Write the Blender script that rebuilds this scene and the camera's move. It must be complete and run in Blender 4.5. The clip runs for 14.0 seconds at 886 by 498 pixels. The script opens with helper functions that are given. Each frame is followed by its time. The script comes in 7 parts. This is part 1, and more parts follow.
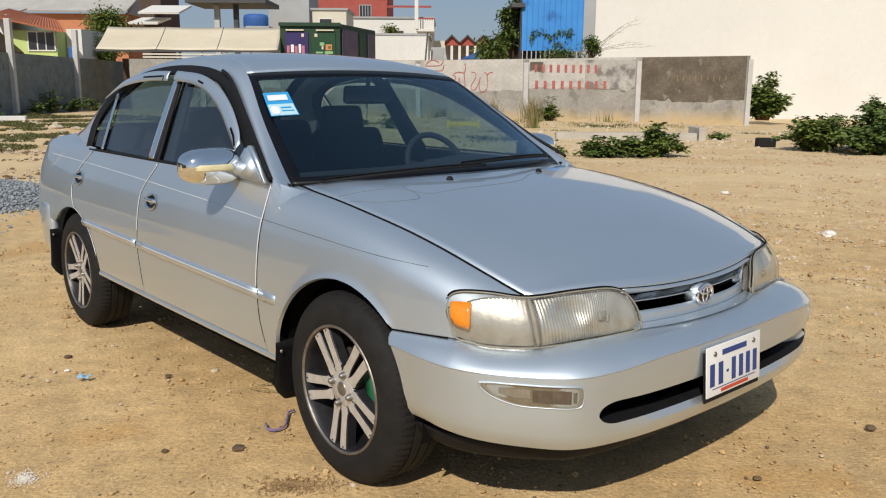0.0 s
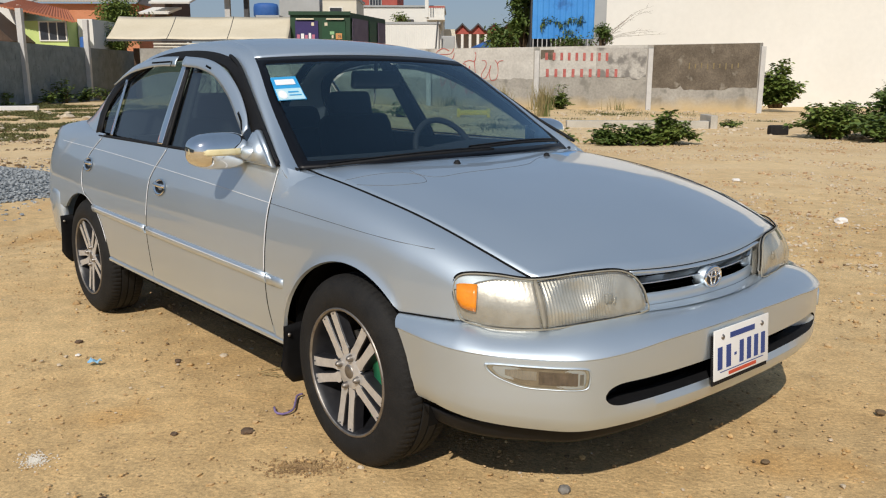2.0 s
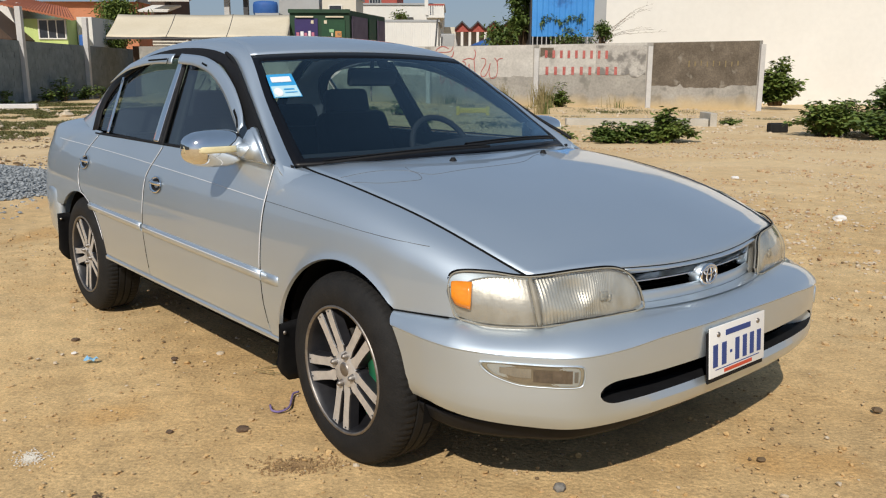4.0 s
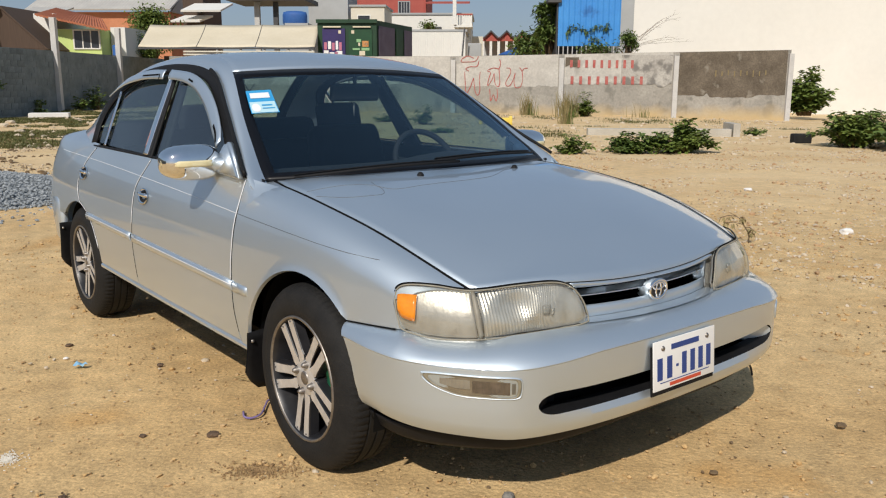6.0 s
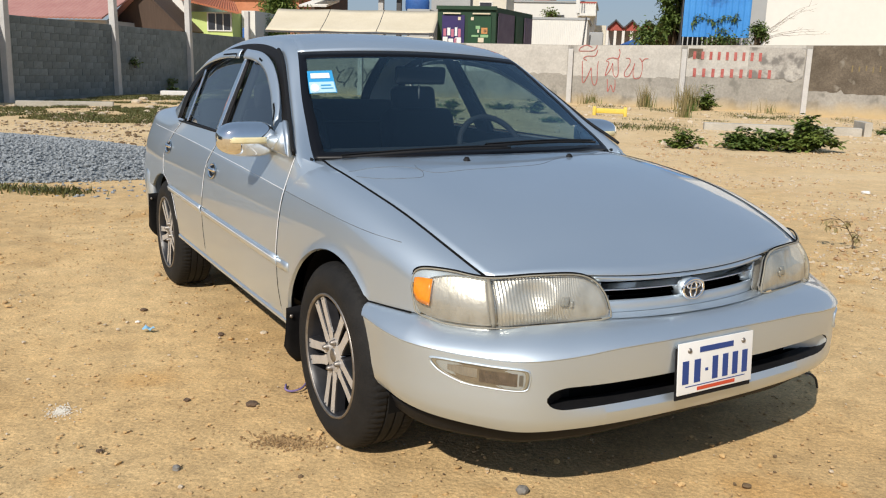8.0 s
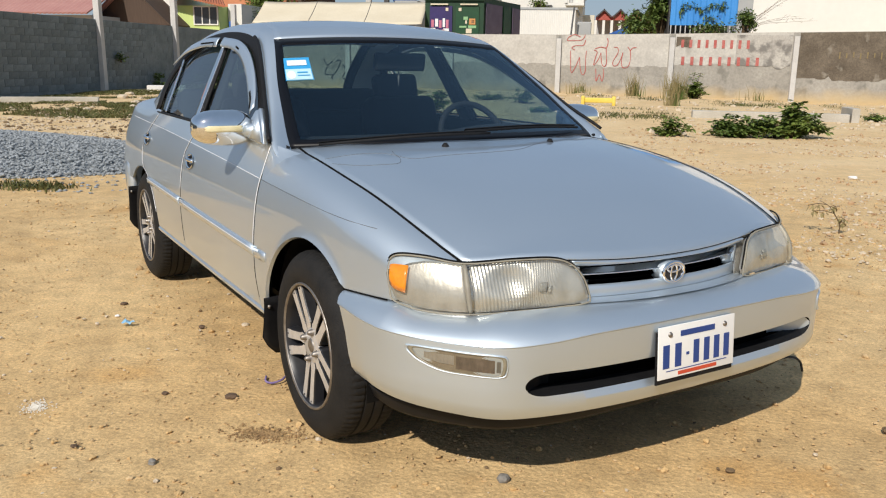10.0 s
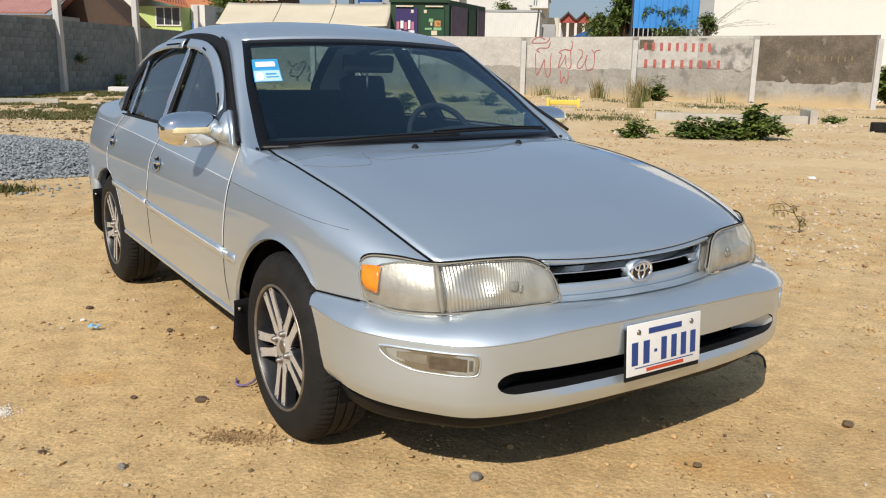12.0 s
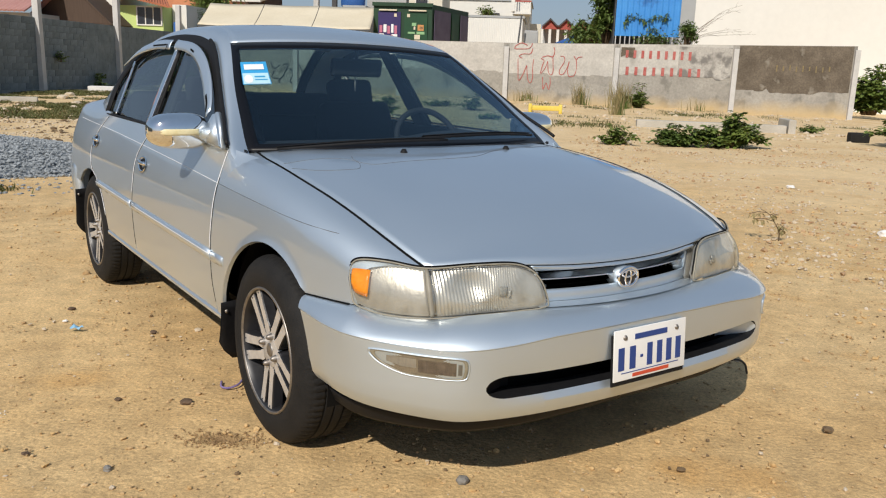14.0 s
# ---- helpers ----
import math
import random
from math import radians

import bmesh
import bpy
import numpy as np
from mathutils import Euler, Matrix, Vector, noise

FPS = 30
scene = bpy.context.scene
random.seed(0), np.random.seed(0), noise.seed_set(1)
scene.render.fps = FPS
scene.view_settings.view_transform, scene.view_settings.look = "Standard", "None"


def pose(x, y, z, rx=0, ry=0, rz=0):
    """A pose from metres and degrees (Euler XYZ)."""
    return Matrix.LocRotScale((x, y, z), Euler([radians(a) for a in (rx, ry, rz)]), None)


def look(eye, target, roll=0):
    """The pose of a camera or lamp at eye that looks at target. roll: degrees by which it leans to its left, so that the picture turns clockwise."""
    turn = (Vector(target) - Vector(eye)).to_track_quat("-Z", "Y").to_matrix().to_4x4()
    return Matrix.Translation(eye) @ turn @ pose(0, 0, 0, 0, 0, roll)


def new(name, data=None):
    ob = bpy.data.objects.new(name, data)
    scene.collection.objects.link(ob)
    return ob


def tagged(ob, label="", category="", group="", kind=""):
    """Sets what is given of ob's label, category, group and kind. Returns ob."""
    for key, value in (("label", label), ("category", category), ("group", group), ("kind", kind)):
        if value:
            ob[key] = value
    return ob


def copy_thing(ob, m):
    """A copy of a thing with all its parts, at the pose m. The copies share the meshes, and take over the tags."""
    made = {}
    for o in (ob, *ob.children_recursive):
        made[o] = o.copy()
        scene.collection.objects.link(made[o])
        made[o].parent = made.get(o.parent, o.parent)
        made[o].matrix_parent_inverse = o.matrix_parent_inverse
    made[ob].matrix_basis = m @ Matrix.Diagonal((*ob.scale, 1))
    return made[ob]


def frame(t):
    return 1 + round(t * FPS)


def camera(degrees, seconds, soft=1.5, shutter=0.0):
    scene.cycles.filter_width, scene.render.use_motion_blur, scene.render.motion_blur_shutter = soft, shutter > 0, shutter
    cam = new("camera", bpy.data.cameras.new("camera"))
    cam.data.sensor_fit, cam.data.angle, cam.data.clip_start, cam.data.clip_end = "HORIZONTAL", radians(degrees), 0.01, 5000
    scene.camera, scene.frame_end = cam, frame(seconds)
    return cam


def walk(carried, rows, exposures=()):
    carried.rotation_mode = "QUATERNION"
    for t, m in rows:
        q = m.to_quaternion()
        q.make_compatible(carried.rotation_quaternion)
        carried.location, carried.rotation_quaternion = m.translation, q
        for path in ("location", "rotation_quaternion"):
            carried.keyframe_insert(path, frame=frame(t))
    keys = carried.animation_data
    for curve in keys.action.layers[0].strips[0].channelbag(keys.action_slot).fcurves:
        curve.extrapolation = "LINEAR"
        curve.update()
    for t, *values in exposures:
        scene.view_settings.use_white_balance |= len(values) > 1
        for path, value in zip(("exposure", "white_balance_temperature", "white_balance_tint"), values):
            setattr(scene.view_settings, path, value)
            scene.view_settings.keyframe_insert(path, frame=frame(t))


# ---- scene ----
cam = camera(56.6, 14.0, 1.15)
METRES, EYE, TILT, LEAN, TURN = 8.0, 1.5, 0.0, 0.0, 0.0
PATH = [
    (0, (2.042, -2.193, 1.233), (0.565, -0.901, 0.847), 0.4),
    (0.5, (2.042, -2.198, 1.229), (0.561, -0.912, 0.838), 0.2),
    (1, (2.044, -2.198, 1.211), (0.559, -0.921, 0.81), 0.2),
    (1.5, (2.048, -2.202, 1.21), (0.56, -0.93, 0.802), 0.3),
    (2, (2.051, -2.185, 1.213), (0.561, -0.916, 0.802), 0.2),
    (4.5, (2.061, -2.161, 1.21), (0.572, -0.893, 0.793), 0.2),
    (5, (2.109, -2.103, 1.222), (0.616, -0.84, 0.803), 0.4),
    (5.5, (2.149, -2.066, 1.237), (0.647, -0.809, 0.831), 0.1),
    (6, (2.253, -2.036, 1.241), (0.715, -0.821, 0.845), 0.2),
    (6.5, (2.369, -2.005, 1.265), (0.79, -0.844, 0.867), 0.7),
    (7, (2.396, -1.987, 1.268), (0.782, -0.877, 0.864), 1.1),
    (7.5, (2.391, -1.906, 1.25), (0.735, -0.863, 0.837), 1.5),
    (8, (2.379, -1.807, 1.23), (0.691, -0.822, 0.802), 1.6),
    (10.5, (2.371, -1.751, 1.204), (0.706, -0.738, 0.755), 0.7),
    (11, (2.371, -1.758, 1.203), (0.719, -0.723, 0.754), 0.7),
    (11.5, (2.372, -1.767, 1.206), (0.732, -0.712, 0.761), 0.9),
    (12, (2.379, -1.773, 1.205), (0.747, -0.703, 0.765), 1.1),
    (12.5, (2.389, -1.768, 1.209), (0.765, -0.686, 0.772), 1.4),
    (13, (2.393, -1.768, 1.209), (0.777, -0.673, 0.777), 1.6),
    (13.5, (2.387, -1.791, 1.209), (0.775, -0.689, 0.778), 1.8),
    (14, (2.376, -1.803, 1.209), (0.769, -0.692, 0.78), 2.0),
]
walk(cam, [(t, look(eye, target, roll)) for t, eye, target, roll in PATH], [(0, -0.21), (5.5, -0.20), (6.5, -0.16), (7.5, -0.07), (8, 0.0), (11, 0.0), (12.5, -0.06), (14, -0.11)])

# ---- light ----
SUN_FROM = Vector((0.70, -0.94, 1.0)).normalized()
sun_elev = math.asin(SUN_FROM.z)
sun_azim = math.atan2(SUN_FROM.x, SUN_FROM.y)
world = bpy.data.worlds.new("sky")
scene.world = world
world.use_nodes = True
_n = world.node_tree.nodes
_sky = _n.new("ShaderNodeTexSky")
_sky.sky_type = "NISHITA"
_sky.sun_disc = False
_sky.sun_elevation = sun_elev
_sky.sun_rotation = sun_azim
_sky.dust_density = 1.0
_sky.ozone_density = 1.0
_sky.air_density = 1.0
_n["Background"].inputs["Strength"].default_value = 0.099
_tint = _n.new("ShaderNodeMix")
_tint.data_type, _tint.blend_type = "RGBA", "MULTIPLY"
_tint.inputs["Factor"].default_value = 1
_tint.inputs["B"].default_value = (0.97, 0.95, 1.06, 1)
world.node_tree.links.new(_sky.outputs[0], _tint.inputs["A"])
_haze = _n.new("ShaderNodeMix")
_haze.data_type = "RGBA"
_haze.inputs["Factor"].default_value = 0.64
_haze.inputs["B"].default_value = (2.40, 3.35, 4.50, 1)
world.node_tree.links.new(_tint.outputs["Result"], _haze.inputs["A"])
world.node_tree.links.new(_haze.outputs["Result"], _n["Background"].inputs["Color"])
_sun = bpy.data.lights.new("sun", "SUN")
_sun.energy = 4.3
_sun.angle = radians(0.55)
_sun.color = (1.0, 0.935, 0.845)
sun = new("sun", _sun)
sun.matrix_world = look(SUN_FROM * 60, (0, 0, 0))
scene.view_settings.exposure = 0.0

# ---- materials ----
def mat(name, c1, c2=None, scale=6.0, rough=0.6, rough2=None, metal=0.0, bump=0.0, bscale=40.0, fine=None, coat=0.0,
        detail=6.0, spots=None, stretch=None, gloss=0.5):
    """Principled surface with colour varied at two scales, roughness variation and fine relief."""
    m = bpy.data.materials.new(name)
    m.use_nodes = True
    nt = m.node_tree
    N, K = nt.nodes, nt.links
    b = N["Principled BSDF"]
    b.inputs["Metallic"].default_value = metal
    b.inputs["Roughness"].default_value = rough
    b.inputs["Coat Weight"].default_value = coat
    b.inputs["Coat Roughness"].default_value = 0.04
    b.inputs["Base Color"].default_value = (*c1, 1)
    b.inputs["Specular IOR Level"].default_value = gloss
    co = N.new("ShaderNodeTexCoord")
    src = co.outputs["Object"]
    if stretch:
        mp = N.new("ShaderNodeMapping")
        mp.inputs["Scale"].default_value = stretch
        K.new(src, mp.inputs["Vector"])
        src = mp.outputs["Vector"]
    if c2 is not None:
        n1 = N.new("ShaderNodeTexNoise")
        n1.inputs["Scale"].default_value = scale
        n1.inputs["Detail"].default_value = detail
        n1.inputs["Roughness"].default_value = 0.62
        K.new(src, n1.inputs["Vector"])
        ramp = N.new("ShaderNodeValToRGB")
        ramp.color_ramp.elements[0].position, ramp.color_ramp.elements[1].position = 0.32, 0.68
        ramp.color_ramp.elements[0].color, ramp.color_ramp.elements[1].color = (*c1, 1), (*c2, 1)
        K.new(n1.outputs["Fac"], ramp.inputs["Fac"])
        out = ramp.outputs["Color"]
        if fine:
            n2 = N.new("ShaderNodeTexNoise")
            n2.inputs["Scale"].default_value = scale * 14
            n2.inputs["Detail"].default_value = 4
            K.new(src, n2.inputs["Vector"])
            r2 = N.new("ShaderNodeMapRange")
            r2.inputs["From Min"].default_value, r2.inputs["From Max"].default_value = 0.3, 0.7
            r2.inputs["To Min"].default_value, r2.inputs["To Max"].default_value = 1 - fine, 1 + fine
            K.new(n2.outputs["Fac"], r2.inputs["Value"])
            mx = N.new("ShaderNodeMix")
            mx.data_type, mx.blend_type = "RGBA", "MULTIPLY"
            mx.inputs["Factor"].default_value = 1
            K.new(out, mx.inputs["A"])
            K.new(r2.outputs["Result"], mx.inputs["B"])
            out = mx.outputs["Result"]
        if spots:
            n3 = N.new("ShaderNodeTexNoise")
            n3.inputs["Scale"].default_value = spots[1]
            n3.inputs["Detail"].default_value = 5
            K.new(src, n3.inputs["Vector"])
            r3 = N.new("ShaderNodeMapRange")
            r3.inputs["From Min"].default_value, r3.inputs["From Max"].default_value = spots[2], spots[2] + 0.08
            K.new(n3.outputs["Fac"], r3.inputs["Value"])
            mx = N.new("ShaderNodeMix")
            mx.data_type = "RGBA"
            K.new(r3.outputs["Result"], mx.inputs["Factor"])
            K.new(out, mx.inputs["A"])
            mx.inputs["B"].default_value = (*spots[0], 1)
            out = mx.outputs["Result"]
        K.new(out, b.inputs["Base Color"])
        if rough2 is not None:
            rr = N.new("ShaderNodeMapRange")
            rr.inputs["To Min"].default_value, rr.inputs["To Max"].default_value = rough, rough2
            K.new(n1.outputs["Fac"], rr.inputs["Value"])
            K.new(rr.outputs["Result"], b.inputs["Roughness"])
    if bump:
        nb = N.new("ShaderNodeTexNoise")
        nb.inputs["Scale"].default_value = bscale
        nb.inputs["Detail"].default_value = 8
        K.new(src, nb.inputs["Vector"])
        bp = N.new("ShaderNodeBump")
        bp.inputs["Strength"].default_value = bump
        bp.inputs["Distance"].default_value = 0.02
        K.new(nb.outputs["Fac"], bp.inputs["Height"])
        K.new(bp.outputs["Normal"], b.inputs["Normal"])
    return m


def glass_mat(name, tint, rough=0.0, gloss=0.06, sheen=(1, 1, 1), haze=None):
    m = bpy.data.materials.new(name)
    m.use_nodes = True
    N, K = m.node_tree.nodes, m.node_tree.links
    N.remove(N["Principled BSDF"])
    tr, gl, mx = N.new("ShaderNodeBsdfTransparent"), N.new("ShaderNodeBsdfGlossy"), N.new("ShaderNodeMixShader")
    lw, pw, ma = N.new("ShaderNodeLayerWeight"), N.new("ShaderNodeMath"), N.new("ShaderNodeMath")
    lw.inputs["Blend"].default_value = 0.5
    pw.operation, ma.operation = "POWER", "MULTIPLY_ADD"
    pw.inputs[1].default_value = 4.0
    ma.inputs[1].default_value, ma.inputs[2].default_value = 0.75, gloss
    K.new(lw.outputs["Facing"], pw.inputs[0])
    K.new(pw.outputs[0], ma.inputs[0])
    tr.inputs["Color"].default_value = (*tint, 1)
    gl.inputs["Roughness"].default_value = rough
    gl.inputs["Color"].default_value = (*sheen, 1)
    K.new(ma.outputs[0], mx.inputs["Fac"])
    K.new(tr.outputs[0], mx.inputs[1])
    K.new(gl.outputs[0], mx.inputs[2])
    out = mx.outputs[0]
    if haze:
        # aged, sun-scattering plastic: part of the light stops in the surface
        df, hz, no, mr = (N.new("ShaderNode" + k) for k in ("BsdfDiffuse", "MixShader", "TexNoise", "MapRange"))
        df.inputs["Color"].default_value = (*haze[0], 1)
        no.inputs["Scale"].default_value, no.inputs["Detail"].default_value = haze[3], 4
        mr.inputs["From Min"].default_value, mr.inputs["From Max"].default_value = 0.35, 0.65
        mr.inputs["To Min"].default_value, mr.inputs["To Max"].default_value = haze[1], haze[2]
        co = N.new("ShaderNodeTexCoord")
        K.new(co.outputs["Object"], no.inputs["Vector"])
        K.new(no.outputs["Fac"], mr.inputs["Value"])
        K.new(mr.outputs["Result"], hz.inputs["Fac"])
        K.new(out, hz.inputs[1])
        K.new(df.outputs[0], hz.inputs[2])
        out = hz.outputs[0]
    K.new(out, N["Material Output"].inputs["Surface"])
    return m


PAINT = mat("silver_paint", (0.594, 0.672, 0.740), (0.614, 0.692, 0.760), 2.0, 0.47, 0.51, metal=0.86, bump=0.0, detail=1.0, coat=1.0)
PAINT.node_tree.nodes["Principled BSDF"].inputs["Coat IOR"].default_value = 1.62
# pale colour for edges, also the painted glint of the shoulder crease
EDGE_AND_GLINT = mat("pale_edge_and_crease_glint", (0.74, 0.75, 0.76), (0.66, 0.67, 0.68), 20, 0.4, 0.5, metal=0.15)
BLACK_TRIM = mat("black_trim", (0.008, 0.008, 0.009), (0.013, 0.013, 0.014), 30, 0.55, 0.7, bump=0.05, bscale=300, gloss=0.2)
FRIT = mat("black_glass_border", (0.003, 0.003, 0.0045), rough=0.4, gloss=0.25)
SEAM = mat("seam_black", (0.006, 0.006, 0.006), rough=0.8, gloss=0.1)
RUBBER = mat("tyre_rubber", (0.010, 0.010, 0.0103), (0.019, 0.018, 0.017), 14, 0.62, 0.85, bump=0.15, bscale=160, fine=0.15, gloss=0.25)
PLASTIC = mat("dark_plastic", (0.03, 0.03, 0.031), (0.05, 0.047, 0.043), 12, 0.6, 0.8, bump=0.1, bscale=200)
# grey for the bonnet's water marks and the wing fold's painted shade
MARK_AND_FOLD_SHADE = mat("water_mark_and_fold_shade", (0.11, 0.12, 0.135), (0.15, 0.165, 0.18), 20, 0.7, 0.8, gloss=0.2)
CHROME = mat("chrome", (0.93, 0.93, 0.93), (0.88, 0.88, 0.88), 25, 0.03, 0.09, metal=1.0)
ALLOY = mat("machined_alloy", (0.74, 0.73, 0.72), (0.58, 0.57, 0.56), 25, 0.38, 0.52, metal=0.6, bump=0.03, bscale=200)
RIM_DARK = mat("rim_black_paint", (0.012, 0.012, 0.014), (0.022, 0.022, 0.025), 20, 0.3, 0.5)
CALIPER = mat("green_caliper_paint", (0.01, 0.13, 0.055), (0.015, 0.17, 0.08), 30, 0.4, 0.6)
STEEL = mat("worn_steel", (0.35, 0.33, 0.30), (0.22, 0.19, 0.17), 40, 0.4, 0.6, metal=0.9)
GLASS = glass_mat("tinted_glass", (0.41, 0.52, 0.49), gloss=0.10)
SCREEN_GLASS = glass_mat("windscreen_glass", (0.58, 0.72, 0.77), gloss=0.075, sheen=(0.62, 0.84, 1.0))
LENS = glass_mat("lamp_lens", (0.95, 0.95, 0.91), 0.04, 0.06, haze=((0.78, 0.74, 0.64), 0.02, 0.12, 16))
CLEAR_LENS = glass_mat("clear_lens", (0.93, 0.92, 0.88), 0.03, 0.05)
REFLECTOR = mat("lamp_reflector", (0.72, 0.70, 0.64), (0.50, 0.48, 0.42), 11, 0.18, 0.36, metal=0.8, bump=0.10, bscale=14, stretch=(1.6, 1.6, 0.35))
BOWL = mat("bright_reflector", (0.62, 0.605, 0.56), (0.42, 0.405, 0.365), 22, 0.27, 0.38, metal=0.7, bump=0.04, bscale=26, stretch=(1, 1, 0.5))
FOG_DARK = mat("dark_fog_lamp_back", (0.10, 0.085, 0.07), (0.20, 0.16, 0.13), 34, 0.25, 0.5, metal=0.4)
LAMP_GREY = mat("smoked_lamp_insert", (0.20, 0.20, 0.18), (0.36, 0.35, 0.32), 60, 0.3, 0.5, metal=0.3, bump=0.2, bscale=90)
LAMP_SHADE = mat("brown_lamp_housing", (0.16, 0.13, 0.09), (0.24, 0.20, 0.14), 30, 0.4, 0.6)
LAMP_SEAL = mat("grey_lamp_seal", (0.22, 0.20, 0.16), (0.30, 0.28, 0.22), 30, 0.5, 0.6)
RIBBED = mat("ribbed_lamp_back", (0.44, 0.42, 0.385), (0.31, 0.295, 0.26), 14, 0.3, 0.45, metal=0.55, bump=0.06, bscale=60)
YELLOWED = mat("yellowed_lens_rim", (0.19, 0.165, 0.11), (0.27, 0.24, 0.17), 30, 0.3, 0.5)
AMBER = mat("amber_lens", (0.85, 0.30, 0.015), (0.75, 0.22, 0.01), 40, 0.22, 0.3, bump=0.1, bscale=120, coat=0.5)
RED_LENS = mat("red_lens", (0.30, 0.015, 0.012), (0.38, 0.03, 0.02), 20, 0.15, 0.25, coat=0.6)
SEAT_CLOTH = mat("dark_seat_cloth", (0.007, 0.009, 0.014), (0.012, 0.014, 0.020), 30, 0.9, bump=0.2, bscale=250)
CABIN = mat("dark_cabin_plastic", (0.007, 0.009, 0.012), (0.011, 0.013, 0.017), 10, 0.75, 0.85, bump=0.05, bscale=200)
HEADLINER = mat("headliner_cloth", (0.22, 0.21, 0.19), (0.25, 0.24, 0.22), 10, 0.95)
PLATE_WHITE = mat("plate_white", (0.80, 0.80, 0.78), (0.74, 0.74, 0.72), 12, 0.35, 0.45)
PLATE_BLUE = mat("plate_blue", (0.015, 0.05, 0.22), rough=0.4)
PLATE_RED = mat("plate_red", (0.55, 0.07, 0.03), rough=0.4)
STICK_BLUE = mat("sticker_blue", (0.03, 0.30, 0.62), (0.04, 0.34, 0.66), 30, 0.4)
STICK_PALE = mat("sticker_pale_blue", (0.42, 0.66, 0.74), (0.50, 0.72, 0.78), 40, 0.4)
WHITE = mat("white_print", (0.80, 0.80, 0.80), rough=0.5)
INDICATOR = mat("clear_indicator_lens", (0.72, 0.62, 0.34), (0.80, 0.72, 0.46), 40, 0.2, 0.3, bump=0.1, bscale=90, coat=0.5)

SAND = mat("sandy_soil", (0.505, 0.322, 0.135), (0.65, 0.466, 0.235), 0.6, 0.95, bump=0.34, bscale=60, fine=0.14, detail=10,
           spots=((0.53, 0.325, 0.128), 1.3, 0.60))


def grit(m, scale, amount, spots=0.0):
    """Multiply a fine speckle into a material's colour."""
    N, K = m.node_tree.nodes, m.node_tree.links
    b = N["Principled BSDF"]
    src = b.inputs["Base Color"].links[0].from_socket
    co, no, r, mx = N.new("ShaderNodeTexCoord"), N.new("ShaderNodeTexNoise"), N.new("ShaderNodeMapRange"), N.new("ShaderNodeMix")
    no.inputs["Scale"].default_value, no.inputs["Detail"].default_value = scale, 3
    no.inputs["Roughness"].default_value = 0.7
    r.inputs["From Min"].default_value, r.inputs["From Max"].default_value = 0.28, 0.72
    r.inputs["To Min"].default_value, r.inputs["To Max"].default_value = 1 - amount, 1 + amount
    mx.data_type, mx.blend_type = "RGBA", "MULTIPLY"
    mx.inputs["Factor"].default_value = 1
    K.new(co.outputs["Object"], no.inputs["Vector"])
    K.new(no.outputs["Fac"], r.inputs["Value"])
    K.new(src, mx.inputs["A"])
    K.new(r.outputs["Result"], mx.inputs["B"])
    K.new(mx.outputs["Result"], b.inputs["Base Color"])


grit(SAND, 70.0, 0.27)
grit(SAND, 190.0, 0.24)
grit(SAND, 9.0, 0.08)
grit(SAND, 2.2, 0.09)


def paler_middle(m, colour, near, far, amount):
    """Paler colour over the open middle of the yard, broken into patches by noise."""
    N, K = m.node_tree.nodes, m.node_tree.links
    b = N["Principled BSDF"]
    src = b.inputs["Base Color"].links[0].from_socket
    co, sp, no, mr, ad, mx = (N.new("ShaderNode" + k) for k in ("TexCoord", "SeparateXYZ", "TexNoise", "MapRange", "Math", "Mix"))
    no.inputs["Scale"].default_value, no.inputs["Detail"].default_value = 0.8, 8
    mr.inputs["From Min"].default_value, mr.inputs["From Max"].default_value = near, far
    ad.operation, ad.use_clamp = "MULTIPLY_ADD", True
    ad.inputs[2].default_value = -0.18
    K.new(co.outputs["Object"], sp.inputs[0])
    K.new(co.outputs["Object"], no.inputs["Vector"])
    K.new(sp.outputs["Y"], mr.inputs["Value"])
    mr.inputs["To Max"].default_value = amount
    K.new(mr.outputs["Result"], ad.inputs[0])
    K.new(no.outputs["Fac"], ad.inputs[1])
    mx.data_type = "RGBA"
    mx.inputs["B"].default_value = (*colour, 1)
    K.new(ad.outputs[0], mx.inputs["Factor"])
    K.new(src, mx.inputs["A"])
    K.new(mx.outputs["Result"], b.inputs["Base Color"])


paler_middle(SAND, (0.74, 0.585, 0.365), 4.5, 11.0, 1.15)
BLOCK = mat("grey_block", (0.125, 0.150, 0.155), (0.20, 0.228, 0.232), 2.2, 0.95, bump=0.4, bscale=30, fine=0.12)
MORTAR = mat("block_mortar", (0.15, 0.17, 0.172), (0.215, 0.235, 0.236), 6, 0.95, bump=0.3, bscale=40)


# ---- tools ----
def link(name, bm, material, parent=None, label="", smooth=True):
    me = bpy.data.meshes.new(name)
    bm.to_mesh(me)
    bm.free()
    if smooth:
        me.polygons.foreach_set("use_smooth", [True] * len(me.polygons))
    for m in material if isinstance(material, (list, tuple)) else [material]:
        me.materials.append(m)
    ob = new(name, me)
    if parent:
        ob.parent = parent
    if label:
        ob["label"] = label
    return ob


def part(name, bm, material, parent, label="", smooth=True):
    return link(name, bm, material, parent, label, smooth)


def thing(name, label, category, group="", kind="", at=None):
    e = new(name)
    e.empty_display_size = 0.1
    if at is not None:
        e.matrix_world = at
    return tagged(e, label, category, group, kind)


def soften(ob, degrees=35):
    """Shade smooth, with sharp edges over the angle."""
    me = ob.data
    bm = bmesh.new()
    bm.from_mesh(me)
    for e in bm.edges:
        e.smooth = not (len(e.link_faces) == 2 and e.calc_face_angle(0) > radians(degrees))
    bm.to_mesh(me)
    bm.free()
    return ob


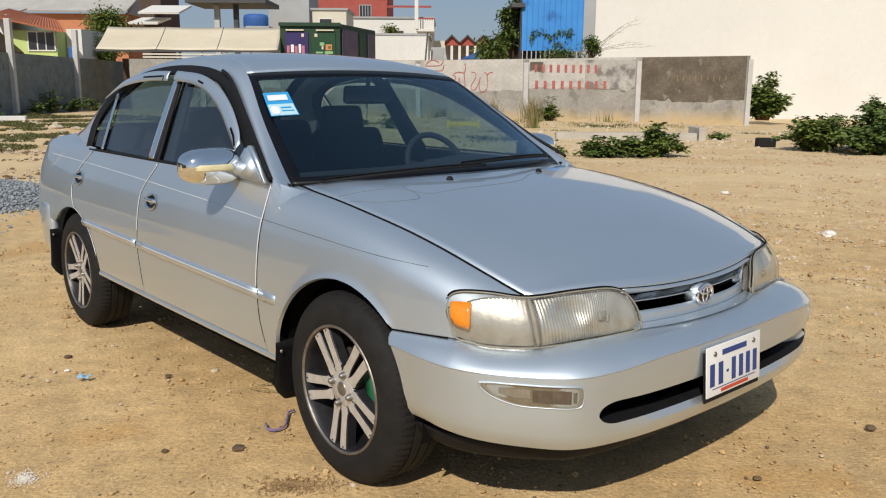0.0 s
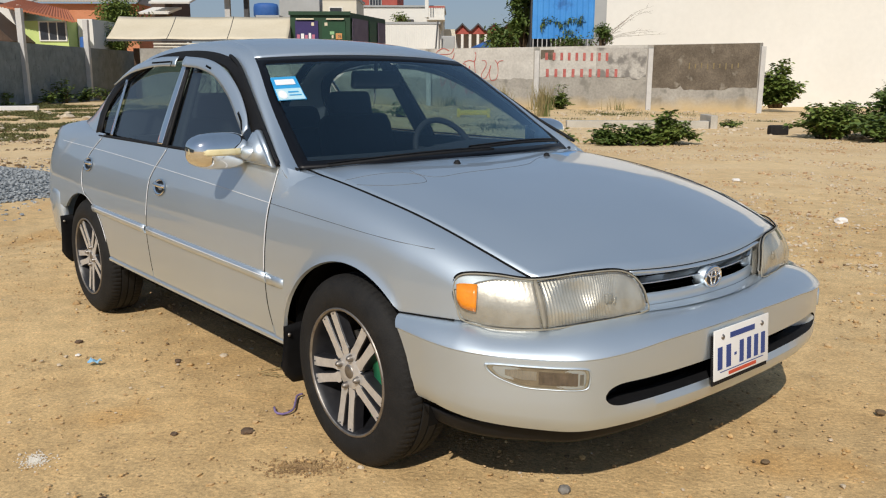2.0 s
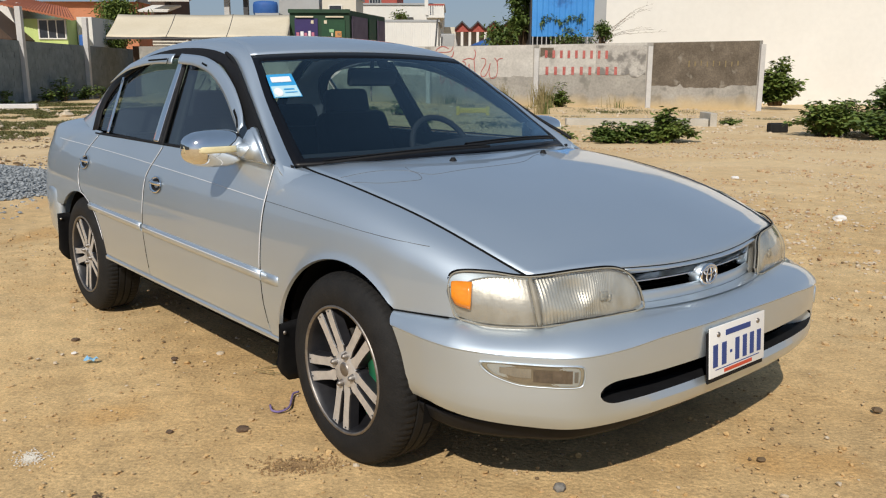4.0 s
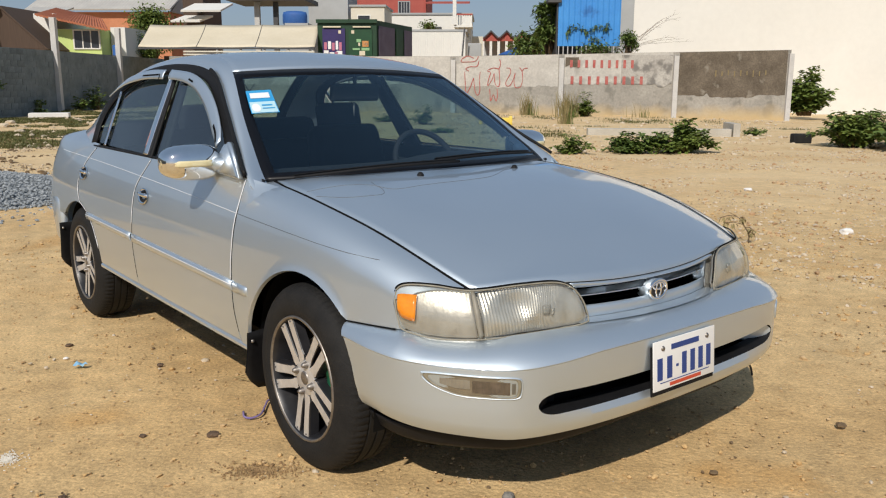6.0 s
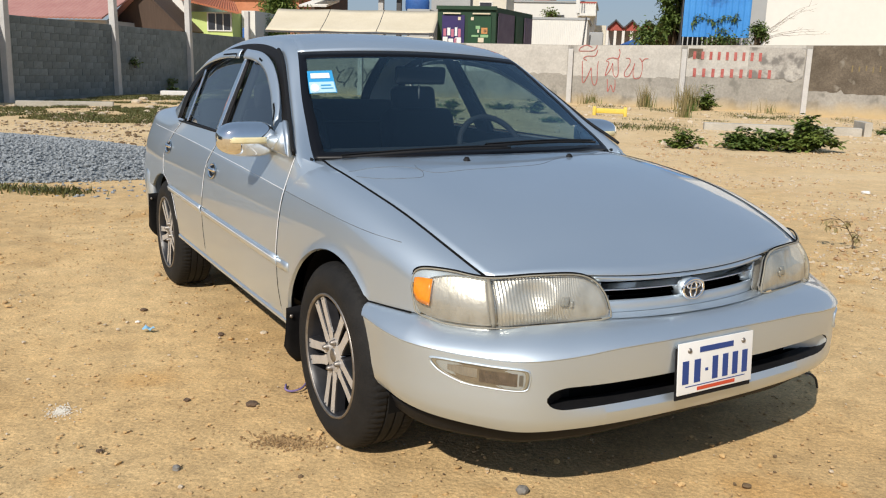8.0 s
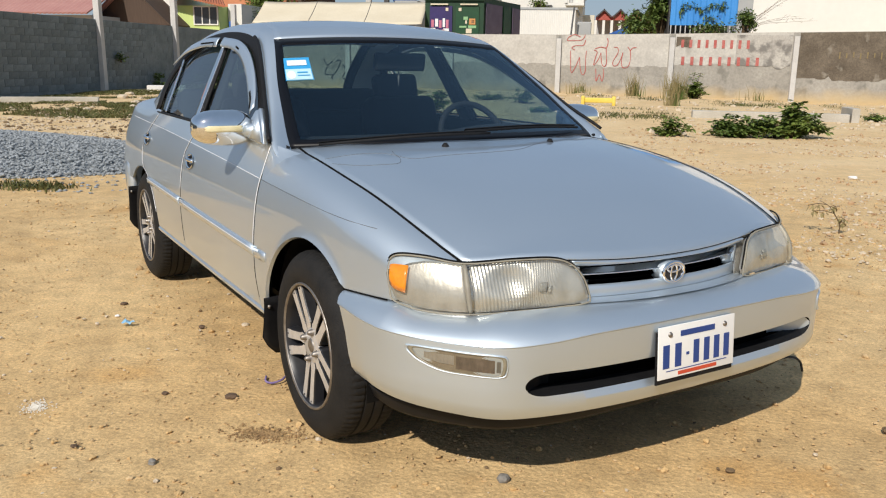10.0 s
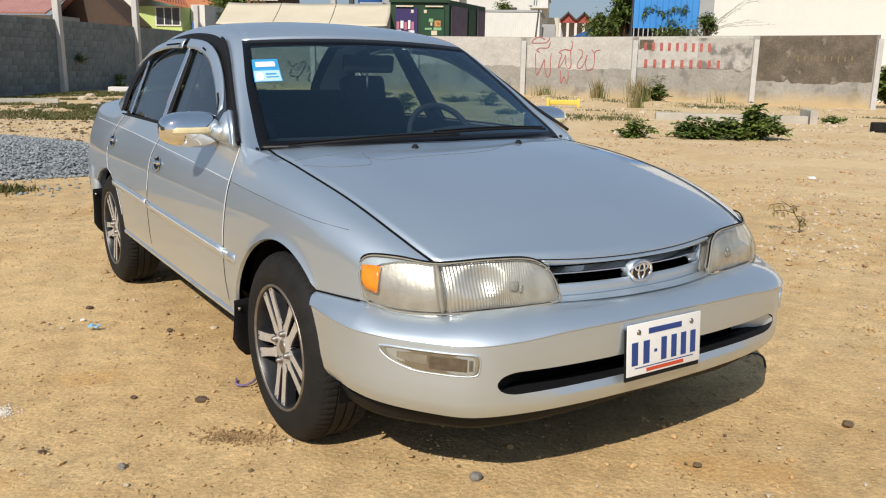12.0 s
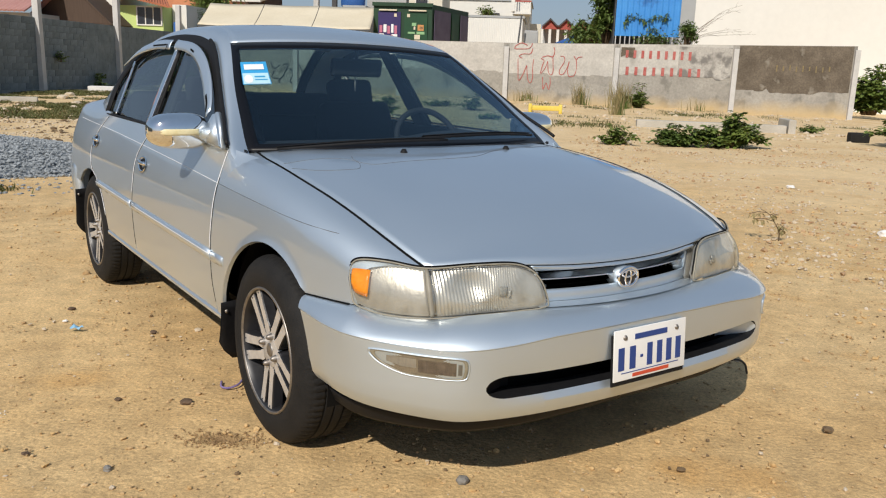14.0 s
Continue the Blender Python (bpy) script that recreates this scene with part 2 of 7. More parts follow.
def pchip(xs, ys):
    """Monotone cubic curve through points."""
    xs, ys = np.array(xs, float), np.array(ys, float)
    h, d = np.diff(xs), np.diff(ys) / np.diff(xs)
    m = np.zeros(len(xs))
    m[0], m[-1] = d[0], d[-1]
    for i in range(1, len(xs) - 1):
        if d[i - 1] * d[i] > 0:
            w1, w2 = 2 * h[i] + h[i - 1], h[i] + 2 * h[i - 1]
            m[i] = (w1 + w2) / (w1 / d[i - 1] + w2 / d[i])

    def at(x):
        x = min(max(x, xs[0]), xs[-1])
        i = min(int(np.searchsorted(xs, x, "right")) - 1, len(xs) - 2)
        t = (x - xs[i]) / h[i]
        return float((2 * t**3 - 3 * t**2 + 1) * ys[i] + (t**3 - 2 * t**2 + t) * h[i] * m[i]
                     + (3 * t**2 - 2 * t**3) * ys[i + 1] + (t**3 - t**2) * h[i] * m[i + 1])
    return at


def spline(points, n, even=True):
    """n points along a smooth curve through the given points."""
    p = [Vector(q) for q in points]
    p = [2 * p[0] - p[1]] + p + [2 * p[-1] - p[-2]]
    fine, keys = [], []
    for i in range(1, len(p) - 2):
        for k in range(16):
            t = k / 16
            fine.append(0.5 * ((2 * p[i]) + (p[i + 1] - p[i - 1]) * t + (2 * p[i - 1] - 5 * p[i] + 4 * p[i + 1] - p[i + 2]) * t * t
                               + (3 * p[i] - p[i - 1] - 3 * p[i + 1] + p[i + 2]) * t**3))
    fine.append(p[-2])
    if not even:
        s = np.linspace(0, len(fine) - 1, n)
    else:
        run = np.r_[0, np.cumsum([(b - a).length for a, b in zip(fine, fine[1:])])]
        s = np.interp(np.linspace(0, run[-1], n), run, range(len(fine)))
    return [fine[int(v)].lerp(fine[min(int(v) + 1, len(fine) - 1)], v - int(v)) for v in s]


def grid(rows, flip=False, close=False, skip=None):
    """A sheet of quads over rows of points."""
    bm = bmesh.new()
    vs = [[bm.verts.new(p) for p in row] for row in rows]
    n = len(rows[0])
    for i in range(len(rows) - 1):
        for j in range(n if close else n - 1):
            if skip and skip(i, j):
                continue
            q = [vs[i][j], vs[i + 1][j], vs[i + 1][(j + 1) % n], vs[i][(j + 1) % n]]
            try:
                bm.faces.new(q[::-1] if flip else q)
            except ValueError:
                pass
    return bm


def thicken(bm, depth):
    """Give a sheet a thickness against its normals."""
    bmesh.ops.recalc_face_normals(bm, faces=bm.faces)
    bmesh.ops.solidify(bm, geom=bm.faces[:], thickness=depth)
    return bm


def box(x0, x1, y0, y1, z0, z1, bevel=0.0, seg=2, bm=None):
    own = bmesh.new()
    r = bmesh.ops.create_cube(own, size=1)
    bmesh.ops.scale(own, vec=(x1 - x0, y1 - y0, z1 - z0), verts=r["verts"])
    bmesh.ops.translate(own, vec=((x0 + x1) / 2, (y0 + y1) / 2, (z0 + z1) / 2), verts=r["verts"])
    if bevel:
        bmesh.ops.bevel(own, geom=own.edges[:], offset=bevel, segments=seg, affect="EDGES", profile=0.6)
    return merge(bm, own) if bm is not None else own


def merge(bm, other, m=None):
    """Add the other bmesh to bm."""
    me = bpy.data.meshes.new("tmp")
    if m is not None:
        other.transform(m)
    other.to_mesh(me)
    other.free()
    bm.from_mesh(me)
    bpy.data.meshes.remove(me)
    return bm


def tube(points, r, n=8, caps=True, taper=None):
    """A round bar along points."""
    pts = [Vector(p) for p in points]
    rows = []
    up = Vector((0, 0, 1))
    for i, p in enumerate(pts):
        d = (pts[min(i + 1, len(pts) - 1)] - pts[max(i - 1, 0)]).normalized()
        a = d.cross(up if abs(d.z) < 0.95 else Vector((1, 0, 0))).normalized()
        b = d.cross(a)
        rr = r * (taper(i / (len(pts) - 1)) if taper else 1)
        rows.append([p + rr * (math.cos(2 * math.pi * k / n) * a + math.sin(2 * math.pi * k / n) * b) for k in range(n)])
    bm = grid(rows, close=True)
    if caps:
        bm.verts.ensure_lookup_table()
        bm.faces.new(bm.verts[:n])
        bm.faces.new(bm.verts[-n:][::-1])
    bmesh.ops.recalc_face_normals(bm, faces=bm.faces)
    return bm


def ribbon(points, across, width, proud=0.0, lift=None):
    """A flat raised strip along points; across: unit way of its width."""
    a = Vector(across)
    up = Vector(lift)
    rows = [[Vector(p) - a * width / 2, Vector(p) - a * width * 0.42 + up * proud, Vector(p) + a * width * 0.42 + up * proud, Vector(p) + a * width / 2] for p in points]
    bm = grid(rows)
    bmesh.ops.recalc_face_normals(bm, faces=bm.faces)
    return bm


def revolve(profile, n=48, axis="y"):
    """Turn a profile of (radius, along) about the axis."""
    rows = []
    for k in range(n):
        a = 2 * math.pi * k / n
        rows.append([Vector((r * math.cos(a), y, r * math.sin(a))) for r, y in profile])
    rows.append(rows[0])
    bm = grid(rows)
    bmesh.ops.remove_doubles(bm, verts=bm.verts[:], dist=1e-6)
    bmesh.ops.recalc_face_normals(bm, faces=bm.faces)
    return bm


def outline(points, depth, way=(0, 1, 0)):
    """A flat plate from an outline, with a depth along way."""
    bm = bmesh.new()
    vs = [bm.verts.new(p) for p in points]
    f = bm.faces.new(vs)
    r = bmesh.ops.extrude_face_region(bm, geom=[f])
    bmesh.ops.translate(bm, vec=Vector(way) * depth, verts=[v for v in r["geom"] if isinstance(v, bmesh.types.BMVert)])
    bmesh.ops.recalc_face_normals(bm, faces=bm.faces)
    return bm


# ---- car: x forward, front axle at 0, y to its left ----
car = thing("car", "silver four-door saloon car parked on sandy ground", "car")

half_w = pchip([-3.40, -3.25, -3.05, -2.465, -1.5, -0.5, 0, 0.2, 0.3, 0.43, 0.6], [0.72, 0.795, 0.838, 0.854, 0.857, 0.853, 0.842, 0.826, 0.808, 0.778, 0.72])
tuck = pchip([0.18, 0.25, 0.32, 0.45, 0.55, 0.68, 0.74, 0.823, 0.905], [0.06, 0.02, 0.006, 0, 0.003, 0.017, 0.029, 0.058, 0.092])
hood_y = pchip([-0.47, -0.32, -0.1, 0.3, 0.5, 0.593], [0.668, 0.688, 0.692, 0.669, 0.640, 0.617])
hood_z = pchip([-0.47, -0.2, 0.1, 0.3, 0.45, 0.593], [0.892, 0.868, 0.824, 0.779, 0.733, 0.682])
hood_mid = pchip([-0.24, 0, 0.3, 0.5, 0.65, 0.72], [0.918, 0.893, 0.838, 0.780, 0.714, 0.680])
door_front = pchip([0.30, 0.36, 0.45, 0.56, 0.72, 0.87, 0.91], [-0.405, -0.432, -0.462, -0.476, -0.484, -0.494, -0.498])
door_mid = pchip([0.30, 0.45, 0.52, 0.75, 0.90, 0.91], [-1.50, -1.53, -1.548, -1.555, -1.47, -1.466])
HUB_Z, TYRE_R, REAR_X = 0.306, 0.306, -2.462
SAG = -0.044  # the rear axle hangs lower, on the falling ground
ARCH_A, ARCH_B, RARCH_A, RARCH_B = 0.356, 0.351, 0.37, 0.295


def side_w(x, z):
    return half_w(x) - tuck(z)


def glass_w(z):
    return 0.764 - 0.5 * (z - 0.905)


def arch_z(x):
    return HUB_Z + ARCH_B * math.sqrt(max(0, 1 - (x / ARCH_A) ** 2))


def rarch_z(x):
    return HUB_Z + RARCH_B * math.sqrt(max(0, 1 - ((x - REAR_X) / RARCH_A) ** 2))


def door_rear(z):
    """Trailing edge of the rear door, along the wheel arch lower down."""
    if z < 0.598:
        return REAR_X + RARCH_A * math.sqrt(max(0, 1 - ((z - HUB_Z) / RARCH_B) ** 2)) + 0.015
    return pchip([0.598, 0.64, 0.71, 0.80, 0.91], [-2.395, -2.445, -2.467, -2.42, -2.295])(z)


def lerp(a, b, t):
    return a + (b - a) * t


SIDES = (("right", -1), ("left", 1))


def panel(rows, s, name, parent=None, material=PAINT, label="", depth=0.012):
    """A body panel on side s, from rows given with positive half widths."""
    bm = grid([[Vector((x, s * y, z)) for x, y, z in row] for row in rows])
    thicken(bm, depth)
    ob = part(name, bm, material, parent or car, label)
    return soften(ob, 50)


# bonnet
rows = []
for i in range(31):
    u = i / 30
    row = []
    for j in range(-24, 25):
        v = abs(j) / 24
        xb, xf = -0.24 - 0.225 * v**2, 0.72 - 0.127 * v**2.3
        x = lerp(xb, xf, u)
        ye = hood_y(max(x, -0.47))
        zc, zh = hood_mid(x), hood_z(x)
        z = zc + (zh - zc) * v**2.6 + 0.006 * math.exp(-((v - 0.80) / 0.12) ** 2) * (1 - u)
        if u > 0.93:
            z -= 0.004 * ((u - 0.93) / 0.07) ** 2
        row.append(Vector((x, math.copysign(v * ye, j), z)))
    rows.append(row)
bm = thicken(grid(rows), 0.012)
part("bonnet", bm, PAINT, car, "silver bonnet with faint water marks")

for side, s in SIDES:
    # front wing
    rows = []
    for i in range(15):
        t = i / 14
        xe = 0.425 + 0.168 * (max(0, t - 0.55) / 0.45) ** 1.5 + 0.040 * max(0, 1 - t / 0.5) ** 1.2
        row = []
        for j in range(53):
            u = j / 52
            x = lerp(-0.462, xe, u)
            if x < 0.240:
                zl = max(arch_z(x) if abs(x) < ARCH_A else 0, 0.325)
            else:
                zl = 0.556 + 0.06 * (x - 0.240)
            zh, yh = hood_z(x), hood_y(x)
            zs = zh - 0.075
            if t <= 0.7:
                z = lerp(zl, zs, t / 0.7)
                y = side_w(x, z)
            else:
                k = (t - 0.7) / 0.3
                p0, p1, p2 = (side_w(x, zs), zs), (side_w(x, zs) - 0.022, zh - 0.012), (yh + 0.004, zh - 0.001)
                y = (1 - k) ** 2 * p0[0] + 2 * k * (1 - k) * p1[0] + k * k * p2[0]
                z = (1 - k) ** 2 * p0[1] + 2 * k * (1 - k) * p1[1] + k * k * p2[1]
            lip = max(0, 1 - abs(z - zl) / 0.035) if x < 0.240 and abs(x) < 0.36 else 0
            row.append((x + (door_front(z) + 0.462 + 0.003) * max(0, 1 - u / 0.11), y + 0.006 * lip**2, z))
        rows.append(row)
    panel(rows, s, "front_wing")
    seam = [(x, s * (side_w(x, 0.56) + 0.001), 0.5545 + 0.06 * (x - 0.240)) for x in np.linspace(0.246, 0.44, 14)]
    part("wing_gap", tube(seam, 0.0024, 6), SEAM, car)

    # corner between wing, door and screen pillar
    rows = []
    zh, yh = hood_z(-0.34), hood_y(-0.34)
    for k in np.linspace(0, 1, 11):
        p0, p1, p2 = (side_w(-0.34, zh - 0.075), zh - 0.075), (side_w(-0.34, zh - 0.075) - 0.022, zh - 0.012), (yh + 0.004, zh - 0.001)
        end = Vector((-0.34, (1 - k) ** 2 * p0[0] + 2 * k * (1 - k) * p1[0] + k * k * p2[0], (1 - k) ** 2 * p0[1] + 2 * k * (1 - k) * p1[1] + k * k * p2[1]))
        z = lerp(0.80, 0.906, k)
        start = Vector((door_front(min(z, 0.905)) + 0.003, side_w(-0.49, z), z))
        rows.append([start.lerp(end, u) + Vector((0, 0.0012 - 0.010 * u * u + 0.008 * math.sin(math.pi * u) * k, -0.007 * u * u)) for u in np.linspace(0, 1, 9)])
    panel(rows, s, "pillar_foot", depth=0.006)

    # doors
    for name, xa, xb, zb in (("front_door", door_mid, door_front, 0.331), ("rear_door", door_rear, door_mid, 0.331)):
        rows = []
        for i in range(21):
            z = lerp(zb, 0.903, i / 20)
            rows.append([(x, side_w(x, z), z) for x in (lerp(xa(z) + 0.003, xb(z) - 0.003, j / 24) for j in range(25))])
        d = panel(rows, s, name)
        # moulding, pull handle with its bowl, weather strip
        if name == "front_door":
            ends, hx, hz = (-1.535, -0.462), -1.425, 0.742
        else:
            ends, hx, hz = (-2.27, -1.562), -2.385, 0.762
        strip_z = lambda x: 0.525 - 0.0135 * (x + 0.45)
        pts = [(x, s * (side_w(x, strip_z(x)) + 0.001), strip_z(x)) for x in np.linspace(ends[0], ends[1], 14)]
        bm = grid([[Vector(p) + Vector((0, s * o, h)) for o, h in ((-0.004, -0.019), (0.006, -0.016), (0.009, 0.0), (0.006, 0.016), (-0.004, 0.019))] for p in pts])
        moulding = part("door_moulding", thicken(bm, 0.004), PAINT, d, "silver rubbing strip")
        line = [(x, s * (side_w(x, strip_z(x)) + 0.0095), strip_z(x) + 0.006) for x in np.linspace(ends[0], ends[1], 14)]
        part("strip_edge", tube(line, 0.0018, 6), EDGE_AND_GLINT, moulding, "pale bright line")
        if name == "front_door":
            part("wing_moulding", grid([[Vector((x, s * (side_w(x, 0.523) + o * k), 0.523 + h * (0.75 + 0.25 * k))) for o, h in ((-0.004, -0.019), (0.006, -0.016), (0.009, 0.0), (0.006, 0.016), (-0.004, 0.019))] for x, k in ((-0.458, 0.2), (-0.455, 1), (-0.372, 1), (-0.355, 0.7), (-0.350, 0.0))]), PAINT, car, "short rubbing strip on the wing")
        yb = side_w(hx, hz)
        bowl = bmesh.new()
        rings = [(0.062, 0.036, 0.006), (0.055, 0.031, 0.009), (0.047, 0.026, 0.003), (0.025, 0.014, -0.004), (0.002, 0.001, -0.006)]
        bowl = grid([[Vector((hx + a * math.cos(q), s * (side_w(hx + a * math.cos(q), hz + b * math.sin(q)) + o), hz + b * math.sin(q))) for q in np.linspace(0, 2 * math.pi, 29)[:-1]] for a, b, o in rings], close=True)
        part("handle_bowl", bowl, CHROME, d, "chrome handle surround")
        inner = grid([[Vector((hx + a * math.cos(q), s * (side_w(hx + a * math.cos(q), hz + b * math.sin(q)) + o), hz + b * math.sin(q))) for q in np.linspace(0, 2 * math.pi, 29)[:-1]] for a, b, o in ((0.046, 0.025, 0.0045), (0.025, 0.014, 0.0), (0.002, 0.001, -0.002))], close=True)
        part("handle_recess", inner, BLACK_TRIM, d)
        hp = [(hx - 0.050 + 0.100 * k / 8, s * (yb + 0.005 + 0.008 * math.sin(math.pi * k / 8)), hz + 0.010 - 0.004 * k / 8) for k in range(9)]
        part("door_handle", tube(hp, 0.0085, 8), CHROME, d, "chrome door handle")
        x0, x1 = (-1.47, -0.50) if name == "front_door" else (-2.36, -1.475)
        bm = grid([[Vector((x, s * (glass_w(0.905) + o), 0.905 + h)) for o, h in ((-0.002, -0.001), (0.004, 0.001), (0.003, 0.006), (-0.01, 0.009))] for x in np.linspace(x0, x1, 10)])
        part("weather_strip", thicken(bm, 0.004), BLACK_TRIM, d)

    # rear quarter
    rows = []
    top = lambda x: (lerp(0.757, 0.66, min(1, (-2.43 - x) / 0.45)), lerp(0.918, 0.956, min(1, (-2.43 - x) / 0.45)))
    for i in range(15):
        t = i / 14
        row = []
        for j in range(37):
            u = j / 36
            x = lerp(-2.40, -3.27, u)
            zl = rarch_z(x) if x > REAR_X - RARCH_A + 0.01 else 0.50
            zl = max(zl, 0.50) if x < -2.70 else zl
            if t <= 0.72:
                z = lerp(zl, 0.865, t / 0.72)
                y = side_w(x, z)
            else:
                k = (t - 0.72) / 0.28
                ty, tz = top(min(x, -2.43))
                tz -= 0.05 * max(0, (-2.88 - x) / 0.39) ** 2
                ty = min(ty, side_w(x, 0.865) - 0.03)
                y0 = side_w(x, 0.865)
                y = (1 - k) ** 2 * y0 + 2 * k * (1 - k) * (y0 - 0.02) + k * k * ty
                z = (1 - k) ** 2 * 0.865 + 2 * k * (1 - k) * 0.935 + k * k * tz
            row.append((x + (door_rear(max(z, 0.6)) - 0.003 + 2.40) * (1 - u) ** 2, y, z))
        rows.append(row)
    panel(rows, s, "rear_quarter")

    # sill
    rows = [[(x, side_w(x, z) + o, z) for x in np.linspace(-2.09, -0.335, 30)] for z, o in ((0.296, -0.03), (0.301, -0.006), (0.306, 0.002), (0.318, 0.002), (0.327, -0.010))]
    panel(rows, s, "sill")

    # wheel arch liners
    for cx, a, b in ((0, ARCH_A, ARCH_B), (REAR_X, RARCH_A, RARCH_B)):
        rows = [[(cx + (a + 0.012) * math.cos(q), y, HUB_Z + (b + 0.012) * math.sin(q)) for q in np.linspace(math.pi * 1.08, -math.pi * 0.06, 29)] for y in (0.80, 0.72, 0.52, 0.50)]
        rows.append([(cx, 0.50, HUB_Z)] * 29)
        bm = grid([[Vector((x, s * y, z)) for x, y, z in r] for r in rows])
        part("wheel_arch_liner", bm, SEAM, car)
    # mud flaps
    for cx in (-0.325, REAR_X - 0.345):
        zt = 0.385 if cx > -1 else 0.44
        rows = []
        for y in (0.66, 0.70, 0.76, 0.82, 0.848, 0.862, 0.868):
            zb = 0.158 + 0.075 * max(0, (y - 0.79) / 0.078) ** 2.4
            bow = 0.02 * math.sin(math.pi * min(1, max(0, (y - 0.66) / 0.2)))
            rows.append([Vector((cx - bow - 0.03 * t**2 + o, s * y, lerp(zt, zb, t))) for o, t in [(0.0, k / 8) for k in range(9)] + [(0.012, 1 - k / 8) for k in range(9)] + [(0.0, 0)]])
        flap = part("mud_flap", grid(rows), BLACK_TRIM, car, "black rubber mud flap")
        bolt = revolve([(0.0005, 0.004), (0.005, 0.003), (0.007, 0.0)], 10)
        bolt.transform(Matrix.Translation((cx + 0.012, s * 0.852, zt - 0.03)) @ Matrix.Rotation(radians(-90), 4, "Z"))
        part("flap_bolt", bolt, STEEL, flap)

    # bright edges along the door gaps
    for fx in (door_front, door_mid, door_rear):
        zs = np.linspace(0.36, 0.895, 30) if fx is not door_rear else np.linspace(0.40, 0.895, 30)
        part("door_gap", tube([(fx(z) + 0.001, s * (side_w(fx(z), z) - 0.001), z) for z in zs], 0.0025, 6), SEAM, car)
        zs = np.linspace({door_front: 0.545, door_mid: 0.60}.get(fx, 0.40), 0.895, 30)
        part("door_edge_trim", tube([(fx(z) - 0.004, s * (side_w(fx(z), z) + 0.0005), z) for z in zs], 0.0024, 6), EDGE_AND_GLINT, car, "pale bright door edge")

    def wing_y(x, z):
        """Half width of the wing, following the round of its top."""
        zh = hood_z(x)
        zs = zh - 0.075
        a, b = 0.0, 1.0
        for step in range(24):
            k = (a + b) / 2
            if (1 - k) ** 2 * zs + 2 * k * (1 - k) * (zh - 0.012) + k * k * (zh - 0.001) < z:
                a = k
            else:
                b = k
        return (1 - a) ** 2 * side_w(x, zs) + 2 * a * (1 - a) * (side_w(x, zs) - 0.022) + a * a * (hood_y(x) + 0.004) if z > zs else side_w(x, z)

    # fine shoulder crease: its glint painted pale on the doors, its shade dark on the wing
    for x0, x1, m in ((-2.95, -0.495, EDGE_AND_GLINT), (-0.485, 0.33, MARK_AND_FOLD_SHADE)):
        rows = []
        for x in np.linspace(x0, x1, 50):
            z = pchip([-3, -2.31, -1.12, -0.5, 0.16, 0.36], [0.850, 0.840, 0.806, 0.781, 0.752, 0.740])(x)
            y = side_w(x, z) if m is EDGE_AND_GLINT else wing_y(x, z)
            f = 1.0 if m is EDGE_AND_GLINT else 0.8 * min(1, max(0.15, (0.36 - x) / 0.5))
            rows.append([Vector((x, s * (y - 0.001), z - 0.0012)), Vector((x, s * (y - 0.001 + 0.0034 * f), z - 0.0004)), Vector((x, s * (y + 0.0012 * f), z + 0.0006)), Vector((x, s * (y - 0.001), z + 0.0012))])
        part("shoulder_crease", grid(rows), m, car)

# greenhouse: outer edge of the roof and pillars, and their inner edge at the screens
RAIL_OUT = [(-0.40, 0.722, 0.800), (-0.455, 0.772, 0.888), (-0.66, 0.716, 1.0), (-0.845, 0.663, 1.11), (-1.10, 0.592, 1.25), (-1.29, 0.567, 1.300), (-1.55, 0.556, 1.322), (-1.85, 0.558, 1.318), (-2.14, 0.577, 1.28), (-2.385, 0.617, 1.198), (-2.485, 0.69, 1.05), (-2.43, 0.757, 0.918)]
RAIL_IN = [(-0.40, 0.67, 0.800), (-0.47, 0.703, 0.893), (-0.64, 0.668, 1.01), (-0.80, 0.628, 1.12), (-1.055, 0.548, 1.283), (-1.28, 0.492, 1.343), (-1.55, 0.462, 1.364), (-1.85, 0.462, 1.358), (-2.20, 0.475, 1.312), (-2.52, 0.535, 1.18), (-2.78, 0.60, 1.03), (-2.88, 0.66, 0.956)]
rail_o, rail_i = spline(RAIL_OUT, 111, False), spline(RAIL_IN, 111, False)
for side, s in SIDES:
    rows = []
    for k in range(7):
        t = k / 6
        row = []
        for o, i in zip(rail_o, rail_i):
            p = o.lerp(i, t)
            b = 0.012 * math.sin(math.pi * t)
            row.append((p.x, p.y + b * 0.8, p.z + b * 0.7))
        rows.append(row)
    panel(rows, s, "pillar_and_roof_rail", depth=0.02)
    # added black tube, standing in for the rain visor's shaded inner edge
    part("gutter_moulding", tube([(p.x, s * (p.y + 0.008), p.z + 0.011) for p in rail_o[12:46]], 0.0075, 8), BLACK_TRIM, car, "black strip in place of the visor's shaded edge")

rows = []
for k in range(40, 81):
    p = rail_i[k]
    e = (k - 40) / 40
    row = []
    for j in range(-16, 17):
        v = j / 16
        bow = 1 - v * v
        x = p.x + bow * lerp(0.055, -0.05, e)
        row.append(Vector((x, p.y * v, p.z + 0.022 * bow + 0.004 * (1 - v**8))))
    rows.append(row)
part("roof", thicken(grid(rows), 0.02), PAINT, car, "silver roof")
lin = [[q + Vector((0, 0, -0.035)) for q in r] for r in rows]
part("headliner", grid(lin), HEADLINER, car)


def outward(bm, way):
    """Turn a sheet's faces to one side."""
    for f in bm.faces:
        f.normal_update()
        if f.normal.dot(Vector(way)) < 0:
            f.normal_flip()
    return bm


